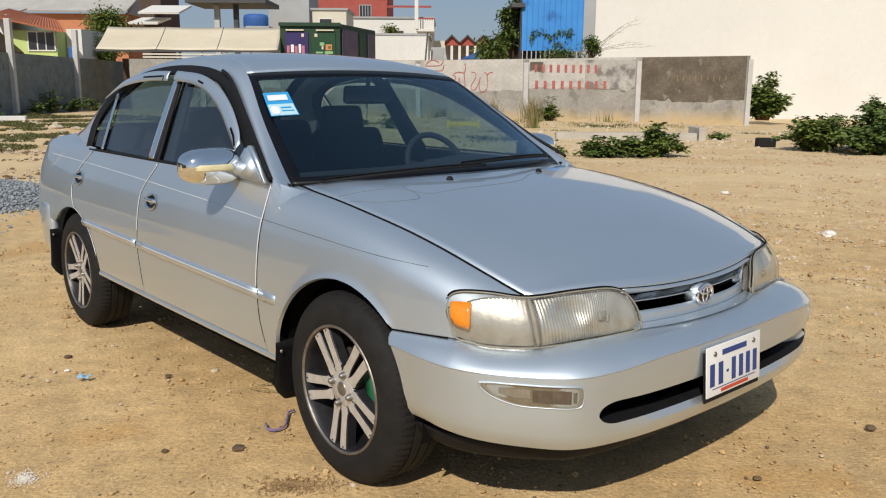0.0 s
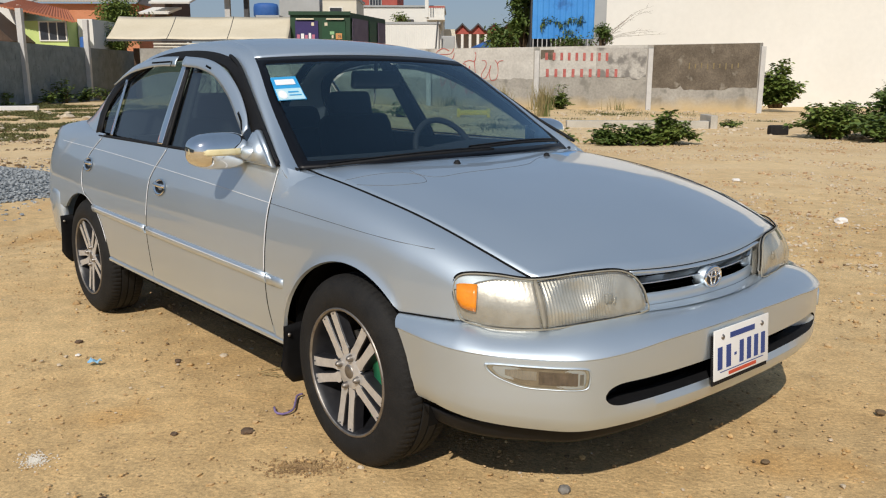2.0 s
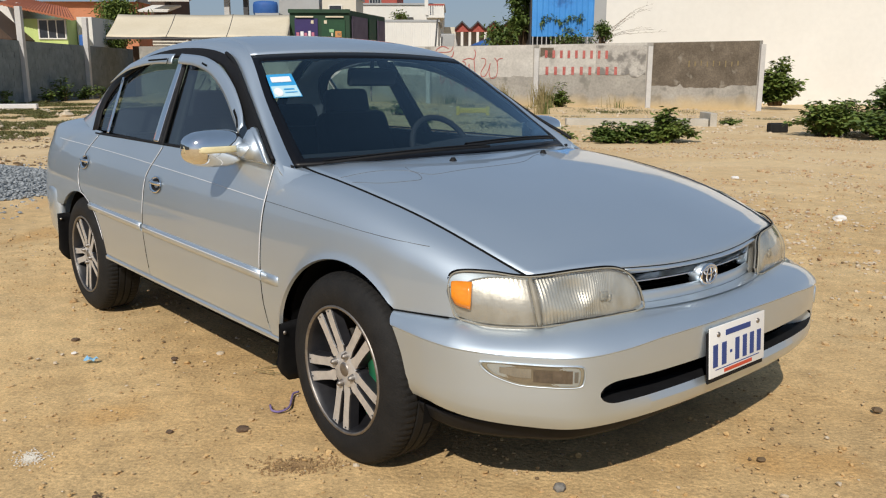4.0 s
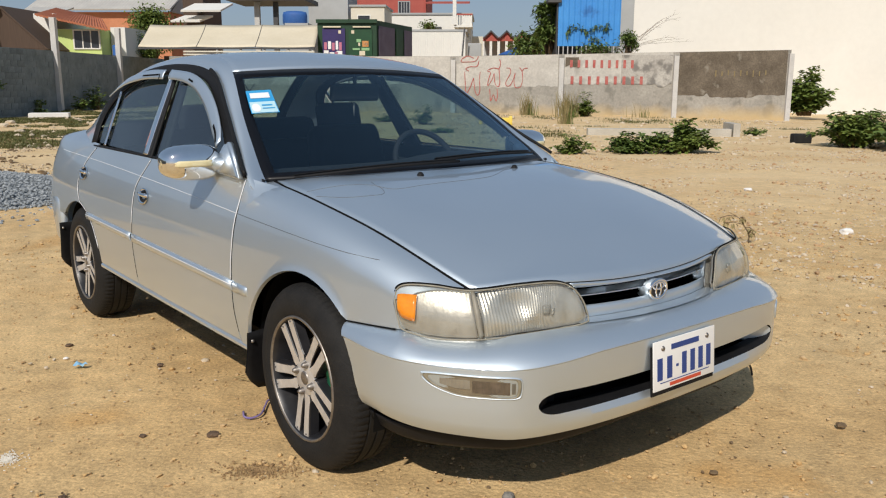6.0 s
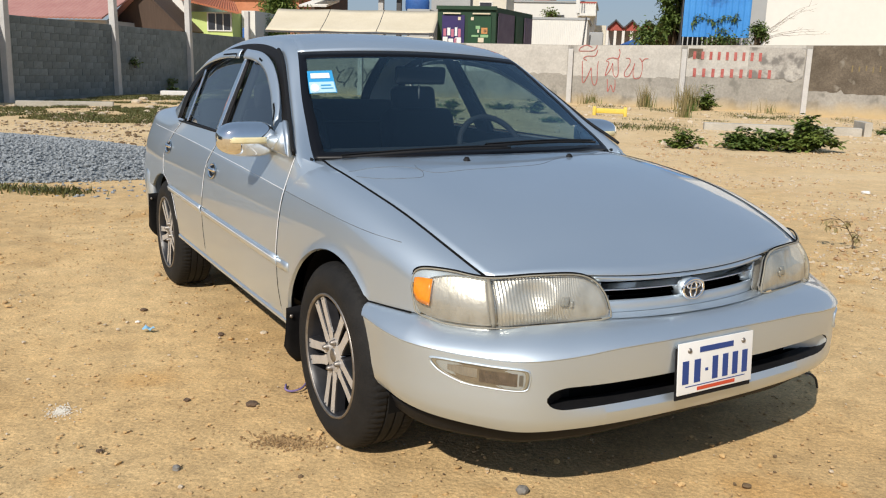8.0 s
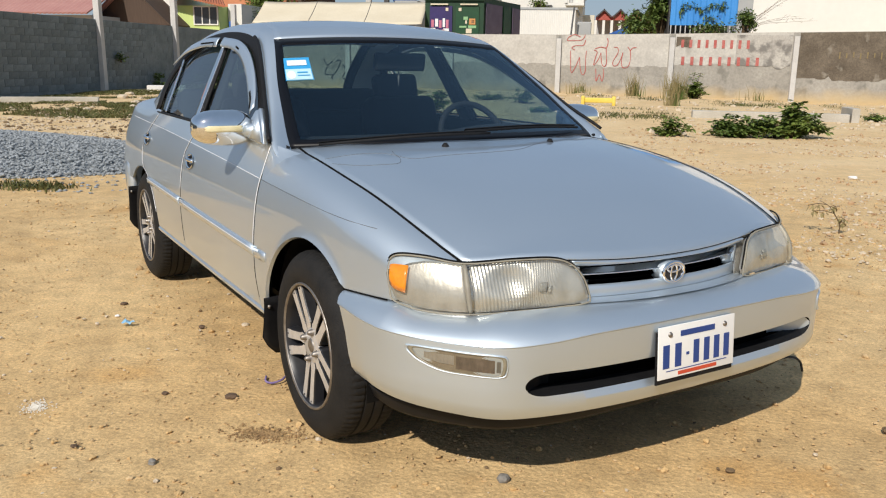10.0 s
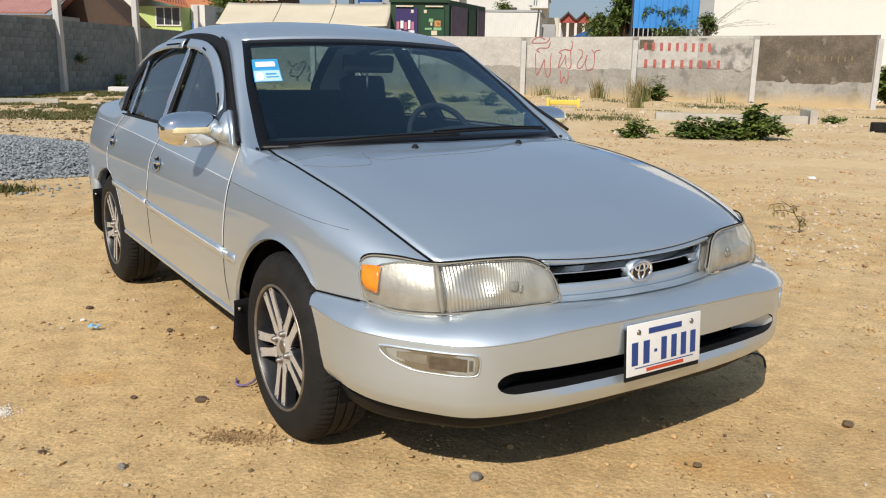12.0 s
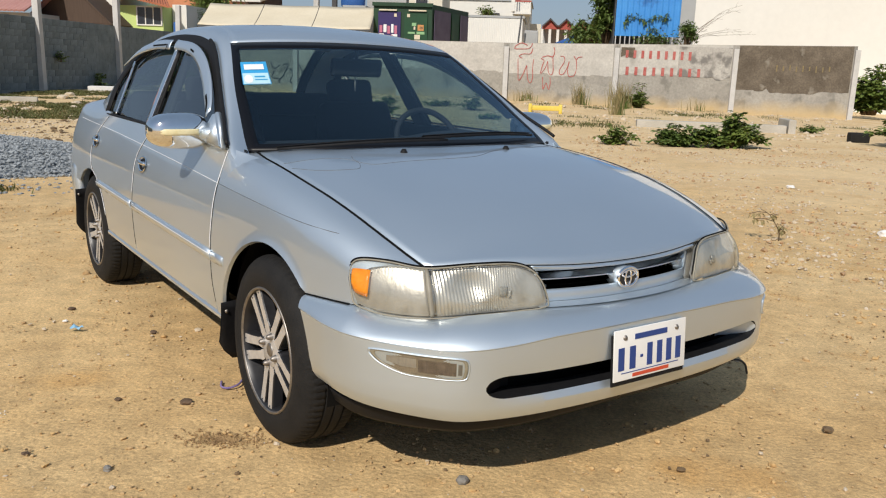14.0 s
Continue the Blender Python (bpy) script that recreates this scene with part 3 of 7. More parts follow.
def screen(k0, k1, bow_a, bow_b, name, n=20):
    """A curved screen between the two rails, with its black border."""
    rows = []
    for k in range(k0, k1 + 1):
        e = (k - k0) / (k1 - k0)
        p = rail_i[k]
        rows.append([Vector((p.x + (1 - (j / n) ** 2) * lerp(bow_a, bow_b, e), p.y * j / n, p.z + 0.02 * (1 - (j / n) ** 2))) for j in range(-n, n + 1)])
    return rows


ws = screen(10, 40, 0.215, 0.055, "windscreen", 36)
edge = lambda i, j, I, J: i < 2 or i >= I - 2 or j < 2 or j >= J - 2
I, J = len(ws) - 1, len(ws[0]) - 1
g = part("windscreen", outward(grid(ws, skip=lambda i, j: edge(i, j, I, J)), (0.6, 0, 0.8)), SCREEN_GLASS, car, "clear curved windscreen")
g.visible_shadow = False
part("windscreen_border", thicken(grid(ws, skip=lambda i, j: not edge(i, j, I, J)), 0.006), FRIT, car, "black windscreen border")
rs = screen(80, 110, -0.05, -0.14, "rear_window")
I2, J2 = len(rs) - 1, len(rs[0]) - 1
g = part("rear_window", outward(grid(rs, skip=lambda i, j: edge(i, j, I2, J2)), (-0.6, 0, 0.8)), GLASS, car)
g.visible_shadow = False
part("rear_window_border", thicken(grid(rs, skip=lambda i, j: not edge(i, j, I2, J2)), 0.006), BLACK_TRIM, car)

# boot lid and tail
rows = []
for i in range(17):
    u = i / 16
    x0 = -2.9
    row = []
    for j in range(-12, 13):
        v = j / 12
        x = lerp(-2.88 - 0.14 * (1 - v * v), -3.26, min(1, u / 0.6)) if u < 0.6 else -3.26 - 0.10 * math.sin((u - 0.6) / 0.4 * math.pi / 2)
        z = 0.958 + 0.02 * (1 - v * v) - 0.045 * (u / 0.6) ** 2 if u < 0.6 else lerp(0.913 + 0.02 * (1 - v * v), 0.60, ((u - 0.6) / 0.4) ** 1.4)
        row.append(Vector((x, v * lerp(0.655, 0.60, u), z)))
    rows.append(row)
part("boot_lid", thicken(grid(rows), 0.012), PAINT, car)
for side, s in SIDES:
    rows = [[(x, half_w(x) - 0.02 + o, z) for x in np.linspace(-3.262, -3.34, 8)] for o, z in ((-0.02, 0.60), (0.0, 0.62), (-0.012, 0.75), (-0.05, 0.85), (-0.07, 0.865))]
    panel(rows, s, "tail_lamp", material=RED_LENS, label="red tail lamp")
rows = []
contour = spline([(-2.845, 0.80), (-2.87, 0.838), (-3.05, 0.828), (-3.28, 0.76), (-3.40, 0.60), (-3.46, 0.3), (-3.47, 0)], 24)
for z, o in ((0.60, -0.03), (0.575, 0.0), (0.55, 0.012), (0.46, 0.012), (0.34, 0.004), (0.25, -0.03)):
    half = [(p.x - (o if p.x < -3.2 else 0), p.y + (o if p.x > -3.4 else 0), z) for p in contour]
    rows.append([Vector(q) for q in half] + [Vector((x, -y, z)) for x, y, z in half[::-1][1:]])
part("rear_bumper", thicken(grid(rows), 0.01), PAINT, car)

# side windows, on one leaning plane
def on_glass(x, z, s, out=0.0):
    return Vector((x, s * (glass_w(z) + out), z))


def strip(lower, upper, s, name, material, out, depth=0.006, parent=None, label="", n=40, bulge=0.0):
    lo, up = spline([(x, 0, z) for x, z in lower], n), spline([(x, 0, z) for x, z in upper], n)
    rows = [[on_glass(lerp(a.x, b.x, t), lerp(a.z, b.z, t), s, out + bulge * math.sin(math.pi * t)) for a, b in zip(lo, up)] for t in (0, 0.25, 0.5, 0.75, 1)]
    return part(name, thicken(grid(rows), depth), material, parent or car, label)


FRAME_OUT = [(p[0], p[2]) for p in RAIL_OUT[2:]]
FRAME_IN = [(-0.76, 0.985), (-0.91, 1.085), (-1.15, 1.215), (-1.32, 1.262), (-1.56, 1.283), (-1.84, 1.280), (-2.10, 1.247), (-2.31, 1.172), (-2.415, 1.05), (-2.365, 0.925)]
QUARTER = [(-2.36, 0.925), (-2.205, 0.922), (-2.305, 1.165), (-2.40, 1.06)]
REAR_GLASS = [(-2.185, 0.918), (-1.565, 0.912), (-1.655, 1.275), (-1.85, 1.275), (-2.10, 1.235), (-2.275, 1.175)]
FRONT_GLASS = [(-1.490, 0.912), (-0.62, 0.908), (-0.80, 1.015), (-0.93, 1.095), (-1.15, 1.21), (-1.32, 1.26), (-1.604, 1.28)]
for side, s in SIDES:
    strip(FRAME_IN, FRAME_OUT, s, "window_frame", BLACK_TRIM, 0.0, 0.01, label="black door frame")
    for name, pts in (("quarter_window", QUARTER), ("rear_side_window", REAR_GLASS), ("front_side_window", FRONT_GLASS)):
        bm = bmesh.new()
        bm.faces.new([bm.verts.new(on_glass(x, z, s, -0.012)) for x, z in pts])
        g = part(name, outward(bm, (0, s, 0)), GLASS, car, "tinted side window", smooth=False)
        g.visible_shadow = False
    strip([(-1.488, 0.908), (-1.532, 1.05), (-1.600, 1.275)], [(-1.567, 0.908), (-1.605, 1.05), (-1.652, 1.275)], s, "door_pillar", BLACK_TRIM, 0.002, 0.01, label="black centre pillar with bright strip")
    strip([(-1.535, 0.915), (-1.572, 1.05), (-1.622, 1.272)], [(-1.592, 0.915), (-1.626, 1.05), (-1.664, 1.272)], s, "pillar_strip", CHROME, 0.006, 0.005)
    strip([(-2.185, 0.918), (-2.285, 1.19)], [(-2.21, 0.918), (-2.308, 1.19)], s, "window_divider", CHROME, 0.002, 0.006)
    v = strip([(-0.805, 0.99), (-0.892, 1.04), (-1.057, 1.13), (-1.25, 1.205), (-1.44, 1.242), (-1.625, 1.253)],
              [(-0.79, 1.02), (-0.85, 1.075), (-0.99, 1.16), (-1.17, 1.235), (-1.37, 1.28), (-1.63, 1.298)], s, "window_visor", PAINT, 0.022, 0.004, label="grey plastic rain visor", bulge=0.006)
    strip([(-1.70, 1.253), (-1.90, 1.254), (-2.08, 1.242), (-2.25, 1.215), (-2.38, 1.16)],
          [(-1.705, 1.298), (-1.9, 1.298), (-2.08, 1.282), (-2.24, 1.248), (-2.38, 1.17)], s, "window_visor", PAINT, 0.022, 0.004, label="grey plastic rain visor", bulge=0.006)
    # shade of the visor's grooves, laid on as thin black strips
    for lo, up in (([(-1.30, 1.238), (-1.36, 1.250)], [(-1.30, 1.246), (-1.36, 1.258)]),
                   ([(-0.905, 1.070), (-0.855, 1.040), (-0.822, 1.010)], [(-0.900, 1.078), (-0.848, 1.047), (-0.814, 1.013)]),
                   ([(-1.76, 1.272), (-1.98, 1.268)], [(-1.76, 1.279), (-1.98, 1.275)]),
                   ([(-1.735, 1.252), (-1.745, 1.279)], [(-1.742, 1.252), (-1.752, 1.279)])):
        strip(lo, up, s, "visor_groove", SEAM, 0.0295, 0.001, parent=v, n=8)
    # door mirror
    bm = outline([on_glass(x, z, s, 0.004) for x, z in ((-0.49, 0.90), (-0.735, 0.908), (-0.745, 0.96), (-0.728, 1.015), (-0.70, 1.02))], 0.03, (0, s, 0))
    bmesh.ops.bevel(bm, geom=bm.edges[:], offset=0.008, segments=2, affect="EDGES")
    mirror = part("door_mirror", bm, PAINT, car, "chrome-capped door mirror on silver base")
    arm = [(-0.66, s * 0.735, 0.935), (-0.69, s * 0.765, 0.935), (-0.73, s * 0.80, 0.938)]
    part("arm", tube(arm, 0.032, 14, taper=lambda t: 1.0 - 0.2 * t), PAINT, mirror)
    rows = []
    for i in range(17):
        a = math.pi * i / 16
        row = []
        for j in range(28):
            q = 2 * math.pi * j / 28
            f = lambda c: math.copysign(abs(c) ** 0.72, c)
            yy = 0.112 * f(math.cos(a))
            r = abs(math.sin(a)) ** 0.62
            fx = f(math.cos(q))
            row.append(Vector((-0.775 + r * (0.085 * fx if fx > 0 else 0.035 * fx), s * (0.868 + yy), 0.945 + 0.012 * math.cos(a) * 0 + r * 0.068 * f(math.sin(q)) * (1 - 0.12 * math.cos(a)))))
        rows.append(row)
    bm = grid(rows, close=True)
    bmesh.ops.remove_doubles(bm, verts=bm.verts[:], dist=1e-5)
    bmesh.ops.recalc_face_normals(bm, faces=bm.faces)
    part("chrome_cap", bm, CHROME, mirror, "chrome mirror cap")
    rows = []
    for z, dz in ((0.933, 0.004), (0.939, 0.008), (0.951, 0.008), (0.957, 0.004)):
        row = []
        for k in range(21):
            yy = lerp(-0.062, 0.1125, k / 20)
            q = min(1, abs(yy) / 0.114)
            r = (1 - q ** 2.6) ** 0.45
            h = min(1, abs(z - 0.945) / (0.068 * max(r, 0.3)))
            row.append(Vector((-0.775 + 0.0855 * r * (1 - h ** 2.7) ** 0.37 + dz * 0.5, s * (0.868 + yy), z)))
        rows.append(row)
    part("side_repeater", thicken(grid(rows), 0.005), INDICATOR, mirror, "pale amber repeater strip")

# front bumper
BC = [(0.335, 0.850), (0.45, 0.845), (0.563, 0.806), (0.68, 0.718), (0.776, 0.612), (0.825, 0.45), (0.848, 0.25), (0.856, 0)]
half = spline([(x, y, 0) for x, y in BC], 121)
plan = [Vector((p.x, -p.y, 0)) for p in half] + [Vector((p.x, p.y, 0)) for p in half[::-1][1:]]
MOUTH_Y = 0.56


seam_z = pchip([0.335, 0.42, 0.505, 0.60, 0.68, 0.80, 0.85], [0.553, 0.560, 0.566, 0.557, 0.558, 0.566, 0.570])


side_inset = pchip([0.335, 0.42, 0.505, 0.60, 0.70], [0.036, 0.058, 0.090, 0.108, 0.115])


crease_of = pchip([0.0, 0.35, 0.5, 0.62, 0.70, 0.80, 0.845, 0.86], [0.532, 0.526, 0.513, 0.507, 0.508, 0.512, 0.515, 0.517])


def crease_z(k):
    """Height of the bumper's crease at a column of its plan."""
    return crease_of(abs(plan[k].y)) + 0.008 * max(0, min(1, (0.50 - plan[k].x) / 0.16))


def bumper_rows():
    spec = [(0.590, 0.115), (0.585, 0.087), (0.574, 0.058), (0.557, 0.031), (0.538, 0.0125), (0.525, 0.003), (0.519, 0.0), (0.5165, -0.001), (0.512, 0.0035), (0.48, 0.003), (0.450, 0.003), ("top", 0.005), ("bot", 0.024), (0.346, 0.0035), (0.324, 0.0075), (0.304, 0.020), (0.292, 0.050)]
    rows = []
    for z0, inset in spec:
        row = []
        for k, p in enumerate(plan):
            d = (plan[min(k + 1, len(plan) - 1)] - plan[max(k - 1, 0)]).normalized()
            n = Vector((d.y, -d.x, 0))
            front = min(1, max(0, (p.x - 0.42) / 0.36))
            zz = z0
            if z0 in ("top", "bot"):
                m = max(0, min(1, (abs(p.y) - 0.49) / (MOUTH_Y - 0.49)))
                r = max(0, 1 - m**2.2) ** 0.5
                zz = 0.398 + (0.031 if z0 == "top" else -0.032) * max(r, 0.06)
            if z0 == "top":
                inset = 0.003 + 0.002 * r
            if z0 == "bot":
                inset = 0.003 + 0.009 * max(0, 1 - (abs(p.y) / MOUTH_Y) ** 4)
            ins = inset * (side_inset(p.x) / 0.115 if zz > 0.513 else 1)
            q = p - n * ins
            if zz > 0.513:
                zz = crease_z(k) + (zz - 0.5165) * (seam_z(p.x) - crease_z(k)) / 0.0735
            elif zz > 0.50:
                zz = crease_z(k) - 0.005
            elif zz > 0.47:
                zz = lerp(0.465, crease_z(k), 0.45)
            fade = max(0, 1 - (p.x - 0.335) / 0.17)
            xa = ARCH_A * math.sqrt(max(0, 1 - ((min(zz, 0.60) - HUB_Z) / ARCH_B) ** 2))
            xa = max(xa, 0.238)
            if isinstance(z0, float) and z0 < 0.35:
                zz += 0.034 * (1 - front) ** 1.5
            q.x += (xa - 0.335) * fade
            row.append(Vector((q.x, q.y, zz)))
        rows.append(row)
    return rows


BR = bumper_rows()
TOP_I = 11
in_mouth = lambda i, j: i == TOP_I and abs((plan[j].y + plan[min(j + 1, len(plan) - 1)].y) / 2) < MOUTH_Y - 0.004
front_bumper = part("front_bumper", grid(BR, skip=in_mouth), PAINT, car, "silver painted front bumper")
soften(front_bumper, 28)
cols = [j for j in range(len(plan)) if abs(plan[j].y) < MOUTH_Y]
rows = [[BR[TOP_I][j] for j in cols], [BR[TOP_I][j] - Vector((0.07, 0, 0.0)) for j in cols]]
part("intake_roof", grid(rows), SEAM, front_bumper)
rows = [[BR[TOP_I + 1][j] for j in cols], [BR[TOP_I + 1][j] + Vector((-0.06, 0, 0.004)) for j in cols]]
part("intake_floor", grid(rows), BLACK_TRIM, front_bumper)
for s in (-1, 1):
    side_cols = [j for j in cols if s * plan[j].y > 0.43]
    rows = [[BR[TOP_I + e][j] - Vector((0.085 * min(1, (MOUTH_Y - abs(plan[j].y)) / 0.10) ** 0.8, 0, 0)) for j in side_cols] for e in (0, 1)]
    # right cheek black instead of silver: the opening's shade put into its colour
    part("intake_cheek", grid(rows), PAINT if s > 0 else BLACK_TRIM, front_bumper, "silver recess at the intake's end" if s > 0 else "")
part("intake_backing", box(0.60, 0.725, -0.56, 0.56, 0.33, 0.47), SEAM, front_bumper, smooth=False)
part("intake_bar", tube([(0.735 - 0.10 * abs(y / 0.52) ** 2.2, y, 0.400) for y in np.linspace(-0.52, 0.52, 21)], 0.012, 8), BLACK_TRIM, front_bumper, "black intake bar")
rows = []
for z, ins in ((0.300, 0.055), (0.285, 0.062), (0.258, 0.074), (0.244, 0.09), (0.241, 0.12)):
    row = []
    for k, p in enumerate(plan):
        d = (plan[min(k + 1, len(plan) - 1)] - plan[max(k - 1, 0)]).normalized()
        q = p - Vector((d.y, -d.x, 0)) * ins
        row.append(Vector((q.x, q.y, z + 0.012 * max(0, 1 - abs(p.y) / 0.4))))
    rows.append(row)
part("lower_valance", thicken(grid(rows), 0.006), BLACK_TRIM, front_bumper, "black plastic lower valance")


def bumper_at(y, z, out=0.0):
    """A place on the bumper's face, for 0.40 < z < 0.52."""
    k = min(range(len(plan)), key=lambda i: abs(plan[i].y - y) + (1 if plan[i].x < 0.45 else 0))
    k2 = k + 1 if plan[k].y < y else k - 1
    a, b = plan[k], plan[k2]
    t = (y - a.y) / (b.y - a.y) if abs(b.y - a.y) > 1e-6 else 0
    p = a.lerp(b, t)
    d = (plan[k + 1] - plan[k - 1]).normalized()
    n = Vector((d.y, -d.x, 0))
    p = p + n * (out - 0.004)
    return Vector((p.x, p.y, z))


for side, s in SIDES:
    def fog(u, v, out):
        y = lerp(0.790, 0.607, u)
        z = 0.453 + (v - 0.5) * lerp(0.054, 0.058, u) + 0.008 * (1 - u)
        return bumper_at(s * y, z, out)
    ring = [(u, v) for u, v in [(0.0, 0.95), (0.12, 1.0), (0.5, 1.0), (0.9, 1.0), (1.0, 0.85), (1.0, 0.3), (0.93, 0.05), (0.6, 0.0), (0.32, 0.02), (0.1, 0.35), (0.0, 0.75)]]
    rr = spline([(u, v, 0) for u, v in ring + ring[:1]], 61)
    rows = []
    for k, out in ((1.07, 0.001), (1.045, 0.0055), (1.01, 0.006), (0.98, 0.002)):
        rows.append([fog(0.5 + (p.x - 0.5) * lerp(1, k, 0.55), 0.5 + (p.y - 0.5) * k, out) for p in rr])
    lamp = part("bumper_lamp", grid(rows), PAINT, front_bumper, "indicator and fog lamp in bumper")
    rows = [[fog(0.5 + (p.x - 0.5) * k, 0.5 + (p.y - 0.5) * k, o) for p in rr] for k, o in ((0.99, 0.001), (0.97, 0.0045), (0.93, 0.0045), (0.90, 0.003))]
    part("lamp_rim", grid(rows), YELLOWED, lamp, "yellowed lens rim")
    rows = [[fog(0.5 + (p.x - 0.5) * k, 0.5 + (p.y - 0.5) * k, 0.0042) for p in rr] for k in (0.9, 0.6, 0.3, 0.01)]
    g = part("lens", outward(grid(rows), (0.8, s * 0.6, 0)), CLEAR_LENS, lamp)
    g.visible_shadow = False
    rows = [[fog(0.5 + (p.x - 0.5) * k, 0.5 + (p.y - 0.5) * k, 0.0012) for p in rr] for k in (0.97, 0.6, 0.3, 0.01)]
    part("lamp_housing", grid(rows), LAMP_SHADE, lamp)
    for nm, ua, ub, m, va, vb in (("indicator_back", 0.15, 0.44, RIBBED, 0.36, 0.80), ("fog_back", 0.46, 0.86, FOG_DARK, 0.20, 0.80), ("end_facet", 0.88, 0.93, RIBBED, 0.25, 0.75)):
        rows = [[fog(u, lerp(va + (0.16 * max(0, 0.3 - u) / 0.15), vb, v), 0.0022 + 0.0012 * (i % 2)) for i, u in enumerate(np.linspace(ua, ub, 17))] for v in (0, 0.35, 0.36, 0.7, 1)]
        part(nm, grid(rows), m, lamp, smooth=False)

# head lamps
LT = [(0.425, 0.762, 0.655), (0.432, 0.756, 0.682), (0.46, 0.738, 0.694), (0.52, 0.695, 0.695), (0.593, 0.622, 0.685), (0.653, 0.50, 0.694), (0.684, 0.395, 0.692), (0.704, 0.346, 0.673), (0.722, 0.320, 0.636), (0.731, 0.305, 0.590)]
LB = [(0.430, 0.766, 0.640), (0.447, 0.768, 0.598), (0.470, 0.764, 0.570), (0.553, 0.718, 0.558), (0.644, 0.631, 0.560), (0.690, 0.50, 0.564), (0.710, 0.43, 0.566), (0.720, 0.385, 0.568), (0.731, 0.34, 0.570), (0.733, 0.305, 0.574)]
for side, s in SIDES:
    top_c, bot_c = spline(LT, 65, False), spline(LB, 65, False)

    def lamp_pt(k, t, out):
        k0 = int(k)
        p = top_c[k0].lerp(top_c[min(k0 + 1, 64)], k - k0).lerp(bot_c[k0].lerp(bot_c[min(k0 + 1, 64)], k - k0), t)
        n = Vector((0.75, 0.66, 0.12)) if k < 28.4 else Vector((0.93, 0.34, 0.15))
        b = 0.016 * math.sin(math.pi * t) * math.sin(math.pi * (0.1 + 0.85 * k / 64))
        q = p + n * (b + out)
        return Vector((q.x, s * q.y, q.z))
    head = part("head_lamp", grid([[lamp_pt(k, t, -0.03) for k in range(65)] for t in (0, 0.1, 0.35, 0.65, 0.9, 1)]), REFLECTOR, car, "hazy yellowed headlamp with clear corner section")
    g = part("lens", outward(grid([[lamp_pt(k, t, 0.0) for k in range(65)] for t in np.linspace(0, 1, 9)]), (0.8, s * 0.5, 0.1)), LENS, head, "hazy clear plastic lens")
    g.visible_shadow = False
    part("corner_back", grid([[lamp_pt(k, t, -0.011 - 0.0038 * (i % 2)) for i, k in enumerate(np.linspace(2.5, 28, 64))] for t in (0.03, 0.35, 0.65, 0.97)], ), RIBBED, head, "ribbed corner lamp")
    part("amber_reflector", thicken(grid([[lamp_pt(k, t, 0.0015) for k in np.linspace(6.2, 17.0, 13)] for t in (0.20, 0.4, 0.6, 0.74)]), 0.004), AMBER, head, "amber reflector")
    part("lamp_divider", thicken(grid([[lamp_pt(k, t, 0.002) for t in np.linspace(0.0, 1, 9)] for k in (28.2, 28.65)]), 0.012), LAMP_SEAL, head)
    rows = []
    for i in range(17):
        t = lerp(0.03, 0.97, i / 16)
        row = []
        for n, k in enumerate(np.linspace(29.2, 63, 141)):
            r2 = min(1, ((t - 0.5) / 0.56) ** 2 + ((k - 50) / 13.5) ** 2)
            r3 = min(1, ((t - 0.42) / 0.40) ** 2 + ((k - 34.5) / 4.5) ** 2)
            rib = 0.0010 * (n % 2) * max(0.1, min(1, (50 - k) / 10))
            row.append(lamp_pt(k, t, -0.012 - rib - 0.007 * (1 - r2) ** 2 - 0.016 * (1 - r3) ** 2))
        rows.append(row)
    part("reflector_bowl", grid(rows), BOWL, head, "bright reflector bowl", smooth=False)
    for ka, kb, ta, tb in ((39.6, 41.6, 0.46, 0.66), (42.0, 43.0, 0.54, 0.68)):
        part("bulb_shade", thicken(grid([[lamp_pt(k, t, -0.009 + 0.002 * math.sin(math.pi * (k - ka) / (kb - ka))) for k in np.linspace(ka, kb, 6)] for t in np.linspace(ta, tb, 4)]), 0.003), LAMP_GREY, head, "dark grey bulb shade")
    rim = [lamp_pt(k, 0, 0.002) for k in range(65)] + [lamp_pt(k, 1, 0.002) for k in range(64, -1, -1)]
    part("lamp_seal", tube(rim + rim[:1], 0.0024, 6), LAMP_SEAL, head)
    part("lamp_gap", tube([lamp_pt(k, 0, 0.0) + Vector((-0.004, 0, 0.003)) for k in range(65)], 0.0034 if s < 0 else 0.0022, 6), SEAM, head)
# grille
def nose_x(y):
    return 0.730 - 0.045 * (abs(y) / 0.31) ** 2.2


def bar(y0, y1, z0, z1, out, name, material, parent, label="", depth=0.02):
    ys = np.linspace(y0, y1, 25)
    rows = [[Vector((nose_x(y) + out - o, y, z)) for y in ys] for z, o in ((z0, 0.006), (lerp(z0, z1, 0.2), 0.0), (lerp(z0, z1, 0.8), 0.0), (z1, 0.006))]
    return part(name, thicken(grid(rows), depth), material, parent, label)


def hood_edge(y):
    """Front edge of the bonnet at y."""
    v = min(1, abs(y) / 0.64)
    x = 0.72 - 0.127 * v**2.3
    return x, lerp(hood_mid(x), hood_z(x), v**2.6) - 0.004


rows = []
for f in (0.0, 0.06, 0.3, 0.6, 0.85, 1.0, 1.0):
    row = []
    for y in np.linspace(-0.335, 0.335, 31):
        hx, hz = hood_edge(y)
        row.append(Vector((lerp(nose_x(y) + 0.006, hx + 0.007, f) + 0.004 * math.sin(math.pi * f), y, lerp(0.664, hz - 0.006, f))))
    rows.append(row)
for p in rows[-1]:
    p.x -= 0.03
for p in rows[0]:
    p.x -= 0.012
grille = part("grille", thicken(grid(rows), 0.006), PAINT, car, "silver grille with two dark slots")
bar(-0.315, 0.315, 0.570, 0.611, 0.012, "lower_bar", PAINT, grille)
